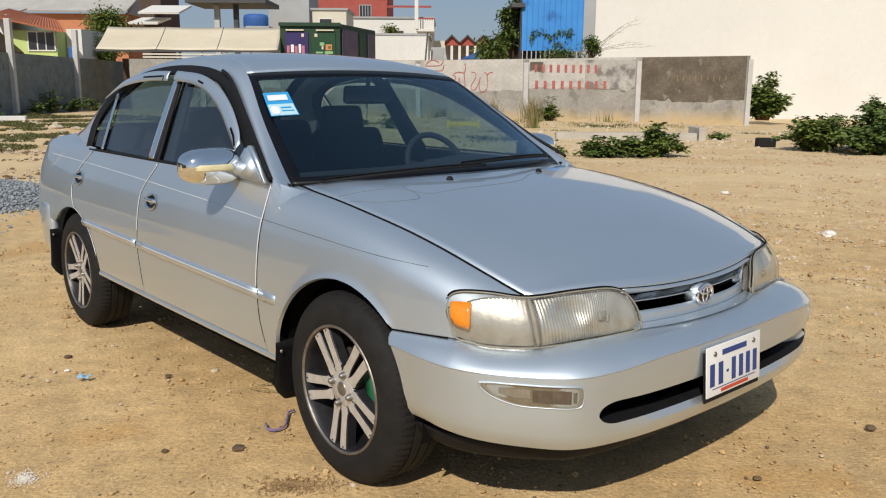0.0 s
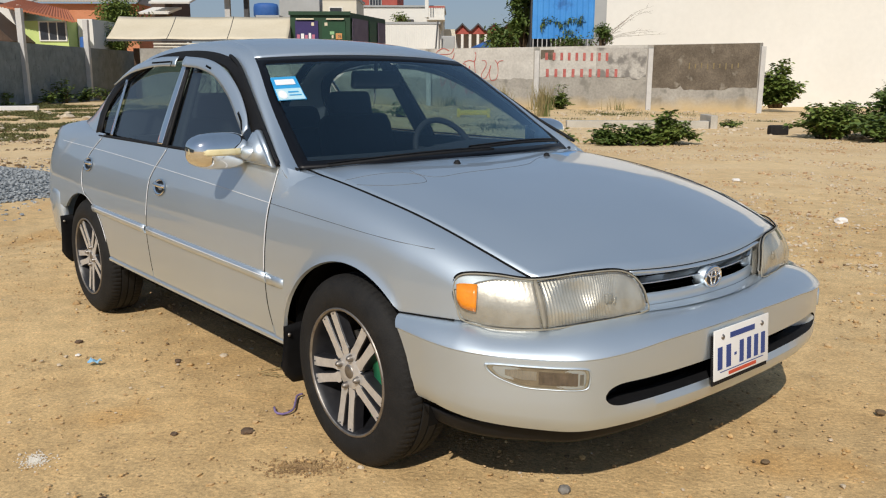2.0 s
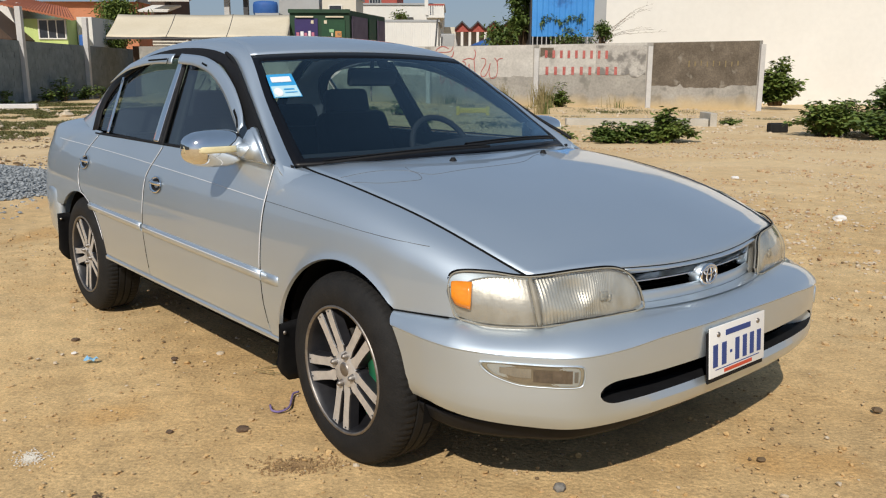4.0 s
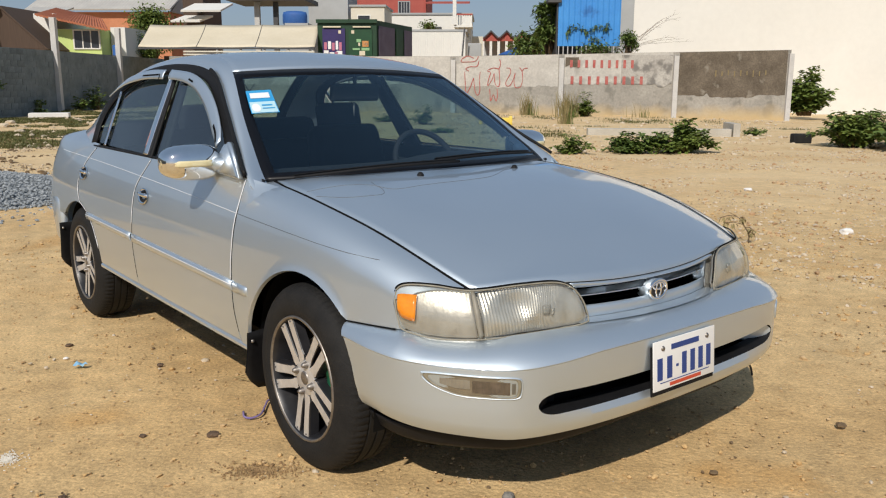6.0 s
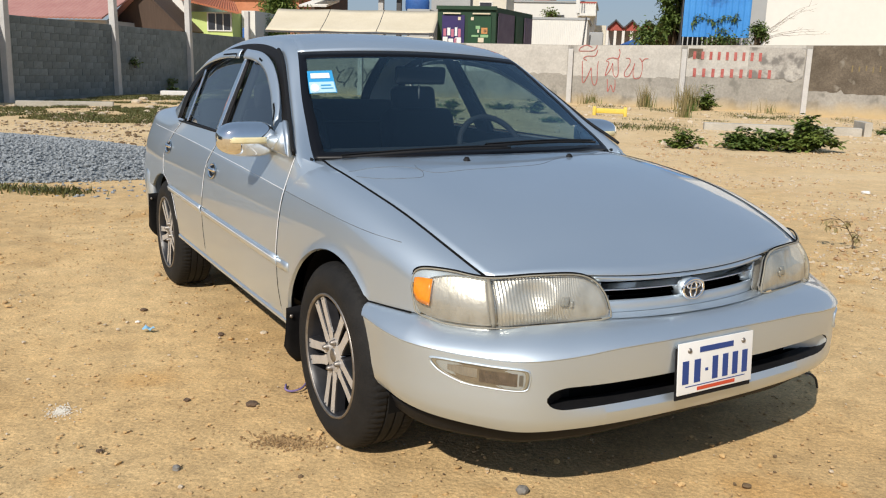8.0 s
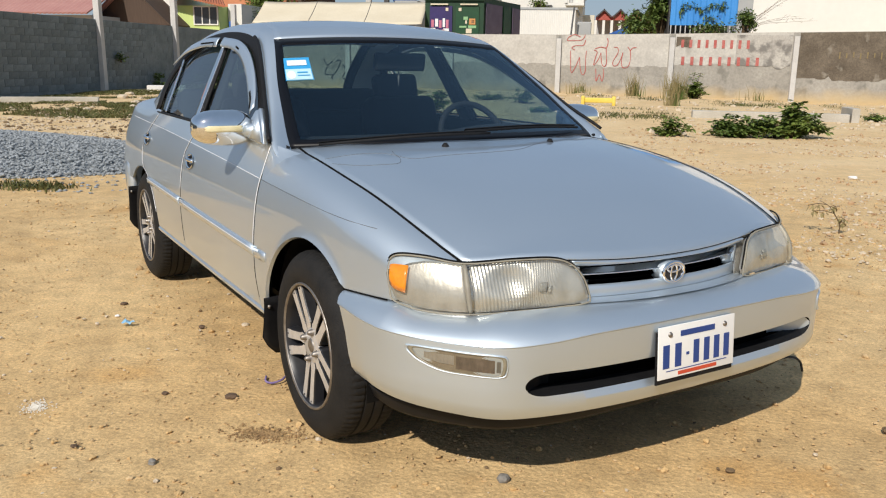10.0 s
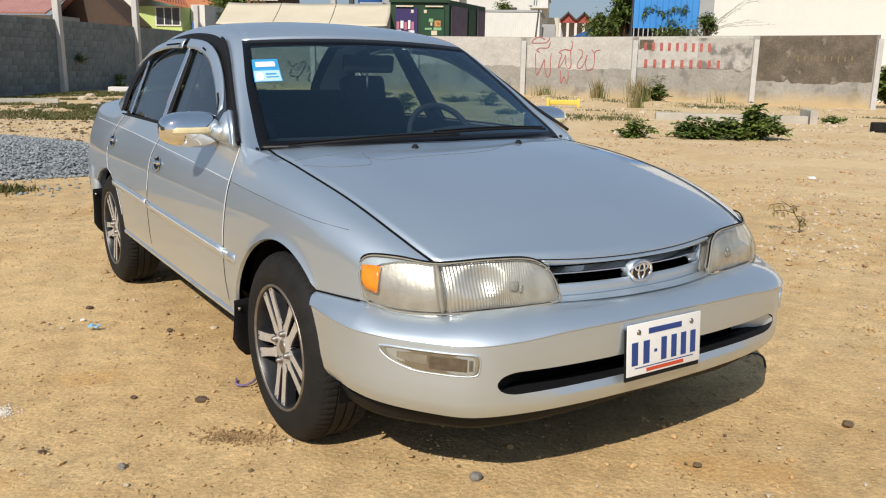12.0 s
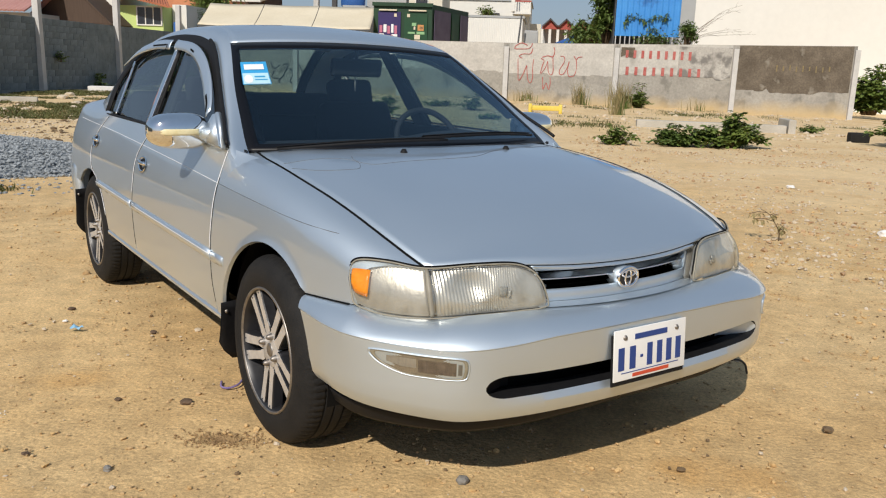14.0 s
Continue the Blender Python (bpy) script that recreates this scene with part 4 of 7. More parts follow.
bar(-0.318, 0.318, 0.603, 0.668, -0.04, "grille_backing", SEAM, grille, depth=0.01)
bar(-0.315, 0.315, 0.636, 0.641, 0.000, "slat", CHROME, grille, "bright slat")
part("grille_shelf", grid([[Vector((nose_x(y) + o, y, z)) for y in np.linspace(-0.33, 0.33, 15)] for o, z in ((0.012, 0.576), (0.03, 0.573), (0.05, 0.571))]), PAINT, grille)
for s in (-1, 1):
    part("end_wedge", thicken(grid([[Vector((nose_x(y) + 0.004 - 0.02 * (1 - t), s * y, lerp(lerp(0.606, 0.598, t), lerp(0.622, 0.662, t), u))) for t, y in ((0, 0.27), (0.5, 0.295), (1, 0.32))] for u in (0, 0.5, 1)]), 0.006), PAINT, grille)
    part("grille_end", box(nose_x(0.31) - 0.035, nose_x(0.31) + 0.004, s * 0.313 - 0.004, s * 0.313 + 0.004, 0.600, 0.662, 0.002), PAINT, grille)
em = revolve([(0.001, 0.030), (0.030, 0.030), (0.036, 0.026), (0.040, 0.012), (0.044, -0.012)], 36)
em.transform(Matrix.Translation((nose_x(0) - 0.014, -0.012, 0.627)) @ Matrix.Rotation(radians(-90), 4, "Z") @ Matrix.Diagonal((1.0, 1, 0.80, 1)))
badge = part("badge_mount", em, PAINT, grille)
def ellipse(cx, cz, a, b, r, x):
    return tube([(x, cx + a * math.cos(q), cz + b * math.sin(q)) for q in np.linspace(0, 2 * math.pi, 33)], r, 8, caps=False)
part("badge_ring", ellipse(-0.012, 0.627, 0.040, 0.029, 0.0050, nose_x(0) + 0.019), CHROME, badge, "chrome oval badge")
part("badge_inner", ellipse(-0.012, 0.626, 0.012, 0.024, 0.0035, nose_x(0) + 0.020), CHROME, badge)
part("badge_bar", ellipse(-0.012, 0.638, 0.026, 0.010, 0.0035, nose_x(0) + 0.020), CHROME, badge)
dk = revolve([(0.001, 0), (0.036, 0)], 32)
dk.transform(Matrix.Translation((nose_x(0) + 0.0175, -0.012, 0.627)) @ Matrix.Rotation(radians(-90), 4, "Z") @ Matrix.Diagonal((1.05, 1, 0.72, 1)))
part("badge_field", dk, RIM_DARK, badge)

# number plate, its writing as plain bars
PLATE_M = pose(0.866, -0.020, 0.440, 0, -4, 0)
def plate_box(y0, y1, z0, z1, x0, x1, bevel=0.0):
    bm = box(x0, x1, y0 * 1.08, y1 * 1.08, z0, z1, bevel)
    bm.transform(PLATE_M)
    return bm
plate = part("number_plate", plate_box(-0.138, 0.138, -0.074, 0.074, -0.004, 0.0, 0.0015), PLATE_WHITE, car, "white number plate with blue bars")
for k, (a, b) in enumerate(((-0.122, -0.100), (-0.080, -0.058), (-0.014, 0.006), (0.024, 0.044), (0.061, 0.081), (0.098, 0.118))):
    part("blue_bar", plate_box(a, b, -0.044, 0.022, 0.0, 0.0012), PLATE_BLUE, plate, smooth=False)
part("blue_bar", plate_box(-0.040, -0.030, -0.016, -0.008, 0.0, 0.0012), PLATE_BLUE, plate, smooth=False)
part("blue_bar", plate_box(-0.062, 0.062, 0.040, 0.056, 0.0, 0.0012), PLATE_BLUE, plate, smooth=False)
part("blue_line", plate_box(-0.11, 0.11, -0.0535, -0.0515, 0.0, 0.0012), PLATE_BLUE, plate, smooth=False)
part("red_bar", plate_box(-0.068, 0.072, -0.068, -0.058, 0.0, 0.0012), PLATE_RED, plate, smooth=False)
for y in (-0.106, 0.108):
    b = revolve([(0.0, 0.005), (0.005, 0.0045), (0.007, 0.002), (0.008, 0.0)], 14)
    b.transform(PLATE_M @ Matrix.Translation((0, y, 0.050)) @ Matrix.Rotation(radians(-90), 4, "Z"))
    part("bolt", b, STEEL, plate, "rusty bolt")
part("plate_backing", plate_box(-0.140, 0.138, -0.088, 0.060, -0.010, -0.005), BLACK_TRIM, plate, smooth=False)

# underside, and dark bodies behind the gaps
ub = box(-3.2, 0.45, -0.49, 0.49, 0.20, 0.50)
box(0.4, 0.70, -0.49, 0.49, 0.27, 0.45, bm=ub)
box(-2.02, -0.38, -0.74, 0.74, 0.22, 0.34, bm=ub)
box(-0.42, 0.58, -0.48, 0.48, 0.45, 0.62, bm=ub)
box(-0.46, -0.40, -0.74, 0.74, 0.3, 0.86, bm=ub)
part("underbody", ub, SEAM, car, smooth=False)
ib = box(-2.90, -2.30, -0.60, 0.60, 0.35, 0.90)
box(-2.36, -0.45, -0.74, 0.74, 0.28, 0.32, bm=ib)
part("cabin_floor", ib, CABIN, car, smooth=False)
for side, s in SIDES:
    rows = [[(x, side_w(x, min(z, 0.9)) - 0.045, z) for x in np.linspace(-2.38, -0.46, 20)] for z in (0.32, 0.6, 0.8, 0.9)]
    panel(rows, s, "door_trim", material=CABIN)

# wheels
def wheel(s):
    """A wheel about its hub; its outer face towards y = s."""
    w = new("wheel")
    w.empty_display_size = 0.05
    w["label"] = "black tyre on machined five-spoke alloy wheel"
    R = TYRE_R
    prof = [(0.200, 0.002), (0.215, 0.010), (0.240, 0.014), (0.265, 0.010), (0.283, 0.000), (0.295, -0.010), (0.302, -0.020), (R, -0.034),
            (R, -0.058), (R - 0.006, -0.060), (R - 0.006, -0.064), (R, -0.066), (R, -0.092), (R - 0.006, -0.094), (R - 0.006, -0.098), (R, -0.100), (R, -0.126),
            (R - 0.006, -0.128), (R - 0.006, -0.132), (R, -0.134), (R, -0.158), (0.298, -0.175), (0.27, -0.19), (0.22, -0.19)]
    ty = revolve([(r, s * a) for r, a in prof], 240)
    for v in ty.verts:
        r, a = math.hypot(v.co.x, v.co.z), -s * v.co.y
        cut = int(round((math.atan2(v.co.z, v.co.x) + math.pi) / (2 * math.pi) * 240)) % 3 == 0
        if cut and r > 0.299 and (a < 0.062 or a > 0.13):
            v.co.x *= 1 - 0.004 / r
            v.co.z *= 1 - 0.004 / r
    ob = part("tyre", ty, RUBBER, w, "black rubber tyre dusty at the shoulder")
    soften(ob, 30)
    rim = revolve([(0.206, s * 0.004), (0.204, s * 0.008), (0.199, s * 0.008), (0.195, s * 0.002), (0.190, s * -0.012), (0.178, s * -0.09), (0.18, s * -0.16)], 64)
    part("rim_barrel", rim, RIM_DARK, w)
    lip = revolve([(0.2065, s * 0.005), (0.205, s * 0.0095), (0.199, s * 0.0095), (0.196, s * 0.003)], 64)
    part("rim_lip", lip, STEEL, w)
    # each pair of bars: a narrow slot between them, wide round-ended windows to either side
    spec = [(0.052, 0.0, 0.036), (0.068, 0.0, 0.0415), (0.076, 0.0035, 0.0395), (0.086, 0.0055, 0.0392), (0.100, 0.0068, 0.0398), (0.120, 0.0078, 0.0408), (0.145, 0.0088, 0.0428), (0.172, 0.0100, 0.0462), (0.188, 0.0120, 0.0475), (0.199, 0.0128, 0.0520)]
    for k in range(5):
        spoke = None
        for e in (-1, 1):
            rows = []
            for r, i, o in spec:
                dy = s * (-0.012 + 0.012 * (r / 0.2))
                bev = min(0.0025, (o - i) / 4)
                rows.append([Vector((r, dy - s * y, e * w)) for w, y in ((i, 0.030), (i, 0.003), (i + bev, 0.0), (o - bev, 0.0), (o, 0.004), (o + 0.003, 0.034))])
            bm = grid(rows)
            bm.faces.ensure_lookup_table()
            for j, f in enumerate(bm.faces):
                f.material_index = 0 if j % 5 == 2 else 1
            bmesh.ops.recalc_face_normals(bm, faces=bm.faces)
            bm.transform(Matrix.Rotation(-(math.pi + radians(13) + 2 * math.pi * k / 5), 4, "Y"))
            spoke = bm if spoke is None else merge(spoke, bm)
        part("spoke", spoke, [ALLOY, RIM_DARK], w, "machined double spoke", smooth=False)
        for e in (-1, 1):
            a = math.pi + radians(13) + 2 * math.pi * k / 5 + e * 0.155
            stud = revolve([(0.0005, s * 0.0012), (0.0026, s * 0.0010), (0.003, s * -0.002)], 8)
            stud.transform(Matrix.Translation((0.188 * math.cos(a), 0, 0.188 * math.sin(a))))
            part("rim_rivet", stud, RIM_DARK, w)
    hub = revolve([(0.001, s * -0.010), (0.024, s * -0.009), (0.027, s * -0.0095), (0.056, s * -0.0092), (0.060, s * -0.012), (0.062, s * -0.03)], 40)
    part("hub", hub, ALLOY, w)
    cap = revolve([(0.001, s * -0.005), (0.018, s * -0.005), (0.022, s * -0.007), (0.024, s * -0.012)], 24)
    part("centre_cap", cap, STEEL, w, "grey centre cap")
    for k in range(4):
        a = math.pi / 4 + math.pi / 2 * k + 0.5
        nut = revolve([(0.0005, s * 0.010), (0.005, s * 0.0085), (0.0085, s * 0.004), (0.0105, s * -0.004), (0.0125, s * -0.010)], 14)
        nut.transform(Matrix.Translation((0.050 * math.cos(a), 0, 0.050 * math.sin(a))))
        part("wheel_nut", nut, STEEL, w, "domed steel wheel nut")
    disc = revolve([(0.05, s * -0.07), (0.122, s * -0.07), (0.122, s * -0.09)], 40)
    part("brake_disc", disc, STEEL, w)
    rows = [[Vector((r * math.cos(a), s * y, r * math.sin(a))) for a in np.linspace(-1.0, 0.6, 14)] for r, y in ((0.085, -0.075), (0.095, -0.037), (0.152, -0.034), (0.160, -0.05), (0.158, -0.1))]
    part("brake_caliper", grid(rows), CALIPER, w, "green painted brake caliper")
    return w


for s in (-1, 1):
    w0 = wheel(s)
    w0.parent = car
    w0.location = (0.0, s * 0.832, HUB_Z)
    w1 = copy_thing(w0, pose(REAR_X, s * 0.832, HUB_Z + SAG))

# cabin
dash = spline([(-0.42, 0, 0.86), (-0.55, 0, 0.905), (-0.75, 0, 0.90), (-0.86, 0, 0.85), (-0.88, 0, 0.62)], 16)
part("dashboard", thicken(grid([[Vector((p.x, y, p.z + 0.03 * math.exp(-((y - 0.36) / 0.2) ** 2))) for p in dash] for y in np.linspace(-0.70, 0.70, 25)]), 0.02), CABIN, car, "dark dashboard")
cm = Matrix.Translation((-0.97, 0.405, 0.850)) @ Matrix.Rotation(radians(62), 4, "Y")
rim = tube([(0.175 * math.cos(q), 0.175 * math.sin(q), 0) for q in np.linspace(0, 2 * math.pi, 41)], 0.0145, 10, caps=False)
rim.transform(cm)
steering = part("steering_wheel", rim, CABIN, car, "dark three-spoke steering wheel")
sp = box(-0.05, 0.05, -0.06, 0.06, -0.03, 0.01, 0.015)
for a in (0.2, math.pi - 0.2, -math.pi / 2):
    b = box(0.03, 0.18, -0.016, 0.016, -0.012, 0.004, 0.005)
    merge(sp, b, Matrix.Rotation(a + math.pi / 2, 4, "Z"))
sp.transform(cm)
part("steering_boss", sp, CABIN, steering)
part("steering_column", tube([(-0.95, 0.36, 0.855), (-0.75, 0.36, 0.76)], 0.035, 12), CABIN, car)


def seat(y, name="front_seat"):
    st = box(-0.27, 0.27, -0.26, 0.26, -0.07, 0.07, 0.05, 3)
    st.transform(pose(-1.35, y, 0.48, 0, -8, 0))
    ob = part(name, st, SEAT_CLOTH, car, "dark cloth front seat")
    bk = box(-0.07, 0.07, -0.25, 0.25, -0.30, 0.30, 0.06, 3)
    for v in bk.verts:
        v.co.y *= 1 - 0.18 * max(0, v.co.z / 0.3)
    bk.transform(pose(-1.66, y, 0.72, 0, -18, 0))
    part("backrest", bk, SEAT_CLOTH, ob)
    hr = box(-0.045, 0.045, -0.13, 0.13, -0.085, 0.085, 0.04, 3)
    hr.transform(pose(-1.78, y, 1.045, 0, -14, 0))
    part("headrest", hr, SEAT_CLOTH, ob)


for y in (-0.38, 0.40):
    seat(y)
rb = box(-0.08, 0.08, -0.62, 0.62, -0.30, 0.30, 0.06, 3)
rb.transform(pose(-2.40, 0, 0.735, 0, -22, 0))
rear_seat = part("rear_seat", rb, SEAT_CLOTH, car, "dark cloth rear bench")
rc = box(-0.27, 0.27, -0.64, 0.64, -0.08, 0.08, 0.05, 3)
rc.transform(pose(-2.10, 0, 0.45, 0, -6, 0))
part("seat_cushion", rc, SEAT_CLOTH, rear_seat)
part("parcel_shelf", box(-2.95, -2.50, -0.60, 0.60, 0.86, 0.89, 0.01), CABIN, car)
for side, s in SIDES:
    strip([(-1.44, 0.90), (-1.59, 1.29)], [(-1.58, 0.90), (-1.66, 1.29)], s, "inner_pillar", CABIN, -0.04, 0.02)
mb = box(-0.018, 0.018, -0.128, 0.128, -0.040, 0.040, 0.018, 4)
mb.transform(pose(-1.02, 0.03, 1.197, 0, 8, 0))
rv = part("rear_view_mirror", mb, CABIN, car, "dark interior mirror")
part("mirror_stem", tube([(-1.0, 0.02, 1.30), (-1.02, 0.03, 1.23)], 0.009, 8), CABIN, rv)
part("hanging_charm", tube([(-1.03, 0.03, 1.17), (-1.03, 0.03, 1.13), (-1.03, 0.03, 1.09)], 0.004, 8, taper=lambda t: 0.35 + 1.3 * max(0, 1 - abs(t - 0.6) / 0.3)), HEADLINER, rv, "small tan hanging charm")

# screen sticker
def on_screen(k, v, out):
    p = rail_i[int(k) + 10].lerp(rail_i[int(k) + 11], k - int(k))
    e = k / 30
    a = Vector((p.x + (1 - v * v) * lerp(0.215, 0.055, e), p.y * v, p.z + 0.02 * (1 - v * v)))
    return a + Vector((0.62, v * 0.3, 0.72)).normalized() * out
def sticker(k0, k1, v0, v1, m, out, name, parent):
    return part(name, grid([[on_screen(k, v, out) for v in np.linspace(v0, v1, 6)] for k in np.linspace(k0, k1, 4)]), m, parent)
st = sticker(19.6, 24.8, -0.950, -0.782, STICK_BLUE, 0.003, "screen_sticker", car)
st["label"] = "blue and white inspection sticker on the windscreen"
sticker(19.7, 22.3, -0.945, -0.788, STICK_PALE, 0.005, "sticker_panel", st)
sticker(23.1, 24.2, -0.93, -0.805, WHITE, 0.005, "white_bar", st)
sticker(21.3, 21.6, -0.875, -0.81, STICK_BLUE, 0.0065, "blue_bar", st)
sticker(20.6, 20.85, -0.875, -0.80, STICK_BLUE, 0.0065, "blue_bar", st)
part("round_mark", grid([[on_screen(20.9 + r * math.sin(q), -0.912 + 0.026 * r * math.cos(q), 0.0065) for q in np.linspace(0, 2 * math.pi, 17)] for r in (0.05, 0.55, 1.0)]), WHITE, st)

# wipers, nozzles, seams
for a, b in (((-0.40, -0.62, 0.905), (-0.20, -0.02, 0.945)), ((-0.235, -0.10, 0.95), (-0.42, 0.58, 0.935))):
    pa, pb = Vector(a), Vector(b)
    pts = [pa.lerp(pb, t) + Vector((0.05 * math.sin(math.pi * t), 0, 0.012 * math.sin(math.pi * t))) for t in np.linspace(0, 1, 14)]
    wp = part("wiper", tube(pts, 0.0055, 6), BLACK_TRIM, car, "black wiper arm and blade")
    part("wiper_blade", ribbon([p + Vector((-0.012, 0, 0.004)) for p in pts], (0.8, 0, 0.6), 0.013, 0.004, (-0.6, 0, 0.8)), BLACK_TRIM, wp)
cw = [[Vector((-0.24 - 0.225 * abs(v) ** 2 + o, v * 0.70, 0.908 - 0.018 * v * v + h)) for v in np.linspace(-1, 1, 31)] for o, h in ((0.015, -0.02), (-0.005, -0.008), (-0.05, 0.006), (-0.075, 0.012))]
part("cowl", grid(cw), BLACK_TRIM, car, "black cowl under the wipers")
for y in (-0.235, 0.235):
    b = revolve([(0.001, 0.012), (0.007, 0.011), (0.012, 0.003), (0.016, -0.004)], 12)
    b.transform(Matrix.Translation((-0.162, y, hood_mid(-0.162) - 0.002)) @ Matrix.Rotation(radians(90), 4, "X"))
    part("washer_nozzle", b, BLACK_TRIM, car)
for s in (-1, 1):
    pts = [(x, s * (hood_y(x) + 0.002), hood_z(x) - 0.0015) for x in np.linspace(-0.465, 0.59, 40)]
    part("bonnet_gap", tube(pts, 0.0042 if s < 0 else 0.0026, 6), SEAM, car)
fg = []
for k in range(-24, 25):
    v = abs(k) / 24
    x = 0.72 - 0.127 * v**2.3
    fg.append((x - 0.005, math.copysign(v * hood_y(x), k), lerp(hood_mid(x), hood_z(x), v**2.6) - 0.008))
part("bonnet_gap", tube(fg, 0.0035, 6), SEAM, car)
# dried water marks near the cowl, partly a reflection drawn as fixed dark lines
def hood_at(x, y):
    v = min(1, abs(y) / hood_y(max(x, -0.47)))
    zc, zh = hood_mid(x), hood_z(x)
    u = (x + 0.24 + 0.225 * v**2) / (0.96 + 0.098 * v * v)
    return Vector((x, y, zc + (zh - zc) * v**2.6 + 0.006 * math.exp(-((v - 0.80) / 0.12) ** 2) * (1 - u) + 0.0002))


for pts in ([(-0.225, -0.672), (-0.203, -0.597), (-0.154, -0.492), (-0.102, -0.462), (-0.043, -0.478), (-0.015, -0.512), (-0.062, -0.605), (-0.155, -0.674)],
            [(-0.169, -0.445), (-0.108, -0.459), (-0.043, -0.428), (-0.035, -0.317), (-0.027, -0.134), (-0.047, 0.01), (-0.123, 0.141), (-0.153, 0.219)]):
    part("water_mark", tube([hood_at(p.x, p.y) for p in spline([(x, y, 0) for x, y in pts], 40)], 0.0010, 5), MARK_AND_FOLD_SHADE, car)

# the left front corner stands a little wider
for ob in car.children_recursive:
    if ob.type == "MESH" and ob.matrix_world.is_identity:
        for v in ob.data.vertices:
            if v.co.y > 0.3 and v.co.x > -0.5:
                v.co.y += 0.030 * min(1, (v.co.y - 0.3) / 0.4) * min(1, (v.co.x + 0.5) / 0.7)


# ---- lot: the yard's own axes, x along the back wall, y towards it ----
LOT = pose(2.04, -2.19, 0, 0, 0, 48.8)


def lot(x, y, z=0.0):
    return LOT @ Vector((x, y, z))


def ground_z(x, y):
    """Height of the ground, in the yard's axes: the near part falls away behind the car."""
    k = min(1, max(0, (12.5 - y) / 6))
    w = lot(x, y)
    z = min(0.045, max(-0.055, 0.0045 + 0.0205 * w.x - 0.004 * w.y)) * k * k * (3 - 2 * k)
    if y > 16:
        k = min(1, (y - 16) / 14)
        z += k * (0.06 - 0.020 * max(-2, min(x, 14)) )
    z += (noise.noise((x * 0.35, y * 0.35, 3.1)) * 0.05) * min(1, max(0, (y - 7) / 6))
    if y > 27.5:
        z += 0.16 * min(1, (y - 27.5) / 2.5) * max(0, noise.noise((x * 0.8, y * 1.3, 1.7)) + 0.25)
    return z


def floor_z(x, y):
    """Height of the ground at a place given in the world's axes."""
    q = LOT.inverted() @ Vector((x, y, 0))
    return ground_z(q.x, q.y)


def graded(lo, hi, fine_lo, fine_hi, step, grow=1.22):
    mid = list(np.arange(fine_lo, fine_hi + 1e-6, step))
    a, d = [], step
    v = fine_hi
    while v < hi:
        d *= grow
        v += d
        a.append(v)
    b, d = [], step
    v = fine_lo
    while v > lo:
        d *= grow
        v -= d
        b.append(v)
    return b[::-1] + mid + a


gx, gy = graded(-900, 900, -7, 9, 0.11), graded(-900, 1500, -1.5, 16, 0.11)
bm = grid([[Vector((x, y, ground_z(x, y) + 0.008 * noise.fractal((x * 1.7, y * 1.7, 0), 0.6, 2.1, 5) - 0.004)) for y in gy] for x in gx], flip=True)
bmesh.ops.recalc_face_normals(bm, faces=bm.faces)
ground = link("ground", bm, SAND)
ground.matrix_world = LOT
tagged(ground, "dry sandy yellow-brown ground with small stones", "ground", kind="structure")


POST_WHITE = mat("pale_concrete_post", (0.46, 0.45, 0.43), (0.56, 0.55, 0.53), 3, 0.9, bump=0.2, bscale=30, fine=0.06)

def splash(m, colour, top, soft):
    """Sandy mud splashed up the foot of a wall, with an uneven upper edge."""
    N, K = m.node_tree.nodes, m.node_tree.links
    b = N["Principled BSDF"]
    src = b.inputs["Base Color"].links[0].from_socket
    co, sp, no, ad, mr, mx = (N.new("ShaderNode" + k) for k in ("TexCoord", "SeparateXYZ", "TexNoise", "Math", "MapRange", "Mix"))
    no.inputs["Scale"].default_value, no.inputs["Detail"].default_value = 1.6, 5
    ad.operation = "MULTIPLY_ADD"
    ad.inputs[1].default_value = 0.55
    mr.inputs["From Min"].default_value, mr.inputs["From Max"].default_value = top + soft, top - soft
    mr.inputs["To Max"].default_value = 0.8
    mx.data_type = "RGBA"
    mx.inputs["B"].default_value = (*colour, 1)
    K.new(co.outputs["Object"], sp.inputs[0])
    K.new(co.outputs["Object"], no.inputs["Vector"])
    K.new(no.outputs["Fac"], ad.inputs[0])
    K.new(sp.outputs["Z"], ad.inputs[2])
    K.new(ad.outputs[0], mr.inputs["Value"])
    K.new(mr.outputs["Result"], mx.inputs["Factor"])
    K.new(src, mx.inputs["A"])
    K.new(mx.outputs["Result"], b.inputs["Base Color"])


WALL_LOW = mat("old_wall_render", (0.27, 0.255, 0.225), (0.37, 0.35, 0.31), 1.0, 0.9, bump=0.3, bscale=30, fine=0.12, spots=((0.21, 0.20, 0.175), 1.7, 0.58))
splash(WALL_LOW, (0.54, 0.40, 0.20), 0.50, 0.26)

# back wall: rendered panels between concrete posts
WALL_TOP = pchip([-12, -1, 3.1, 7.4, 11.7], [2.21, 2.23, 2.31, 2.40, 2.49])
bw = thing("wall_back", "rendered concrete boundary wall with grey lower band", "wall", kind="structure", at=LOT @ pose(0, 32, 0))
WX = [-12.0, -9.2, -5.1, -1.0, 3.1, 7.38, 11.6]
for a, b in zip(WX, WX[1:]):
    za, zb = WALL_TOP(a), WALL_TOP(b)
    bm = box(a, b - 0.004, 0.03, 0.15, -0.6, 1)
    for v in bm.verts:
        if v.co.z > 0.9:
            v.co.z = za if v.co.x < (a + b) / 2 else zb
    part("wall_panel", bm, WALL_LOW, bw, smooth=False)
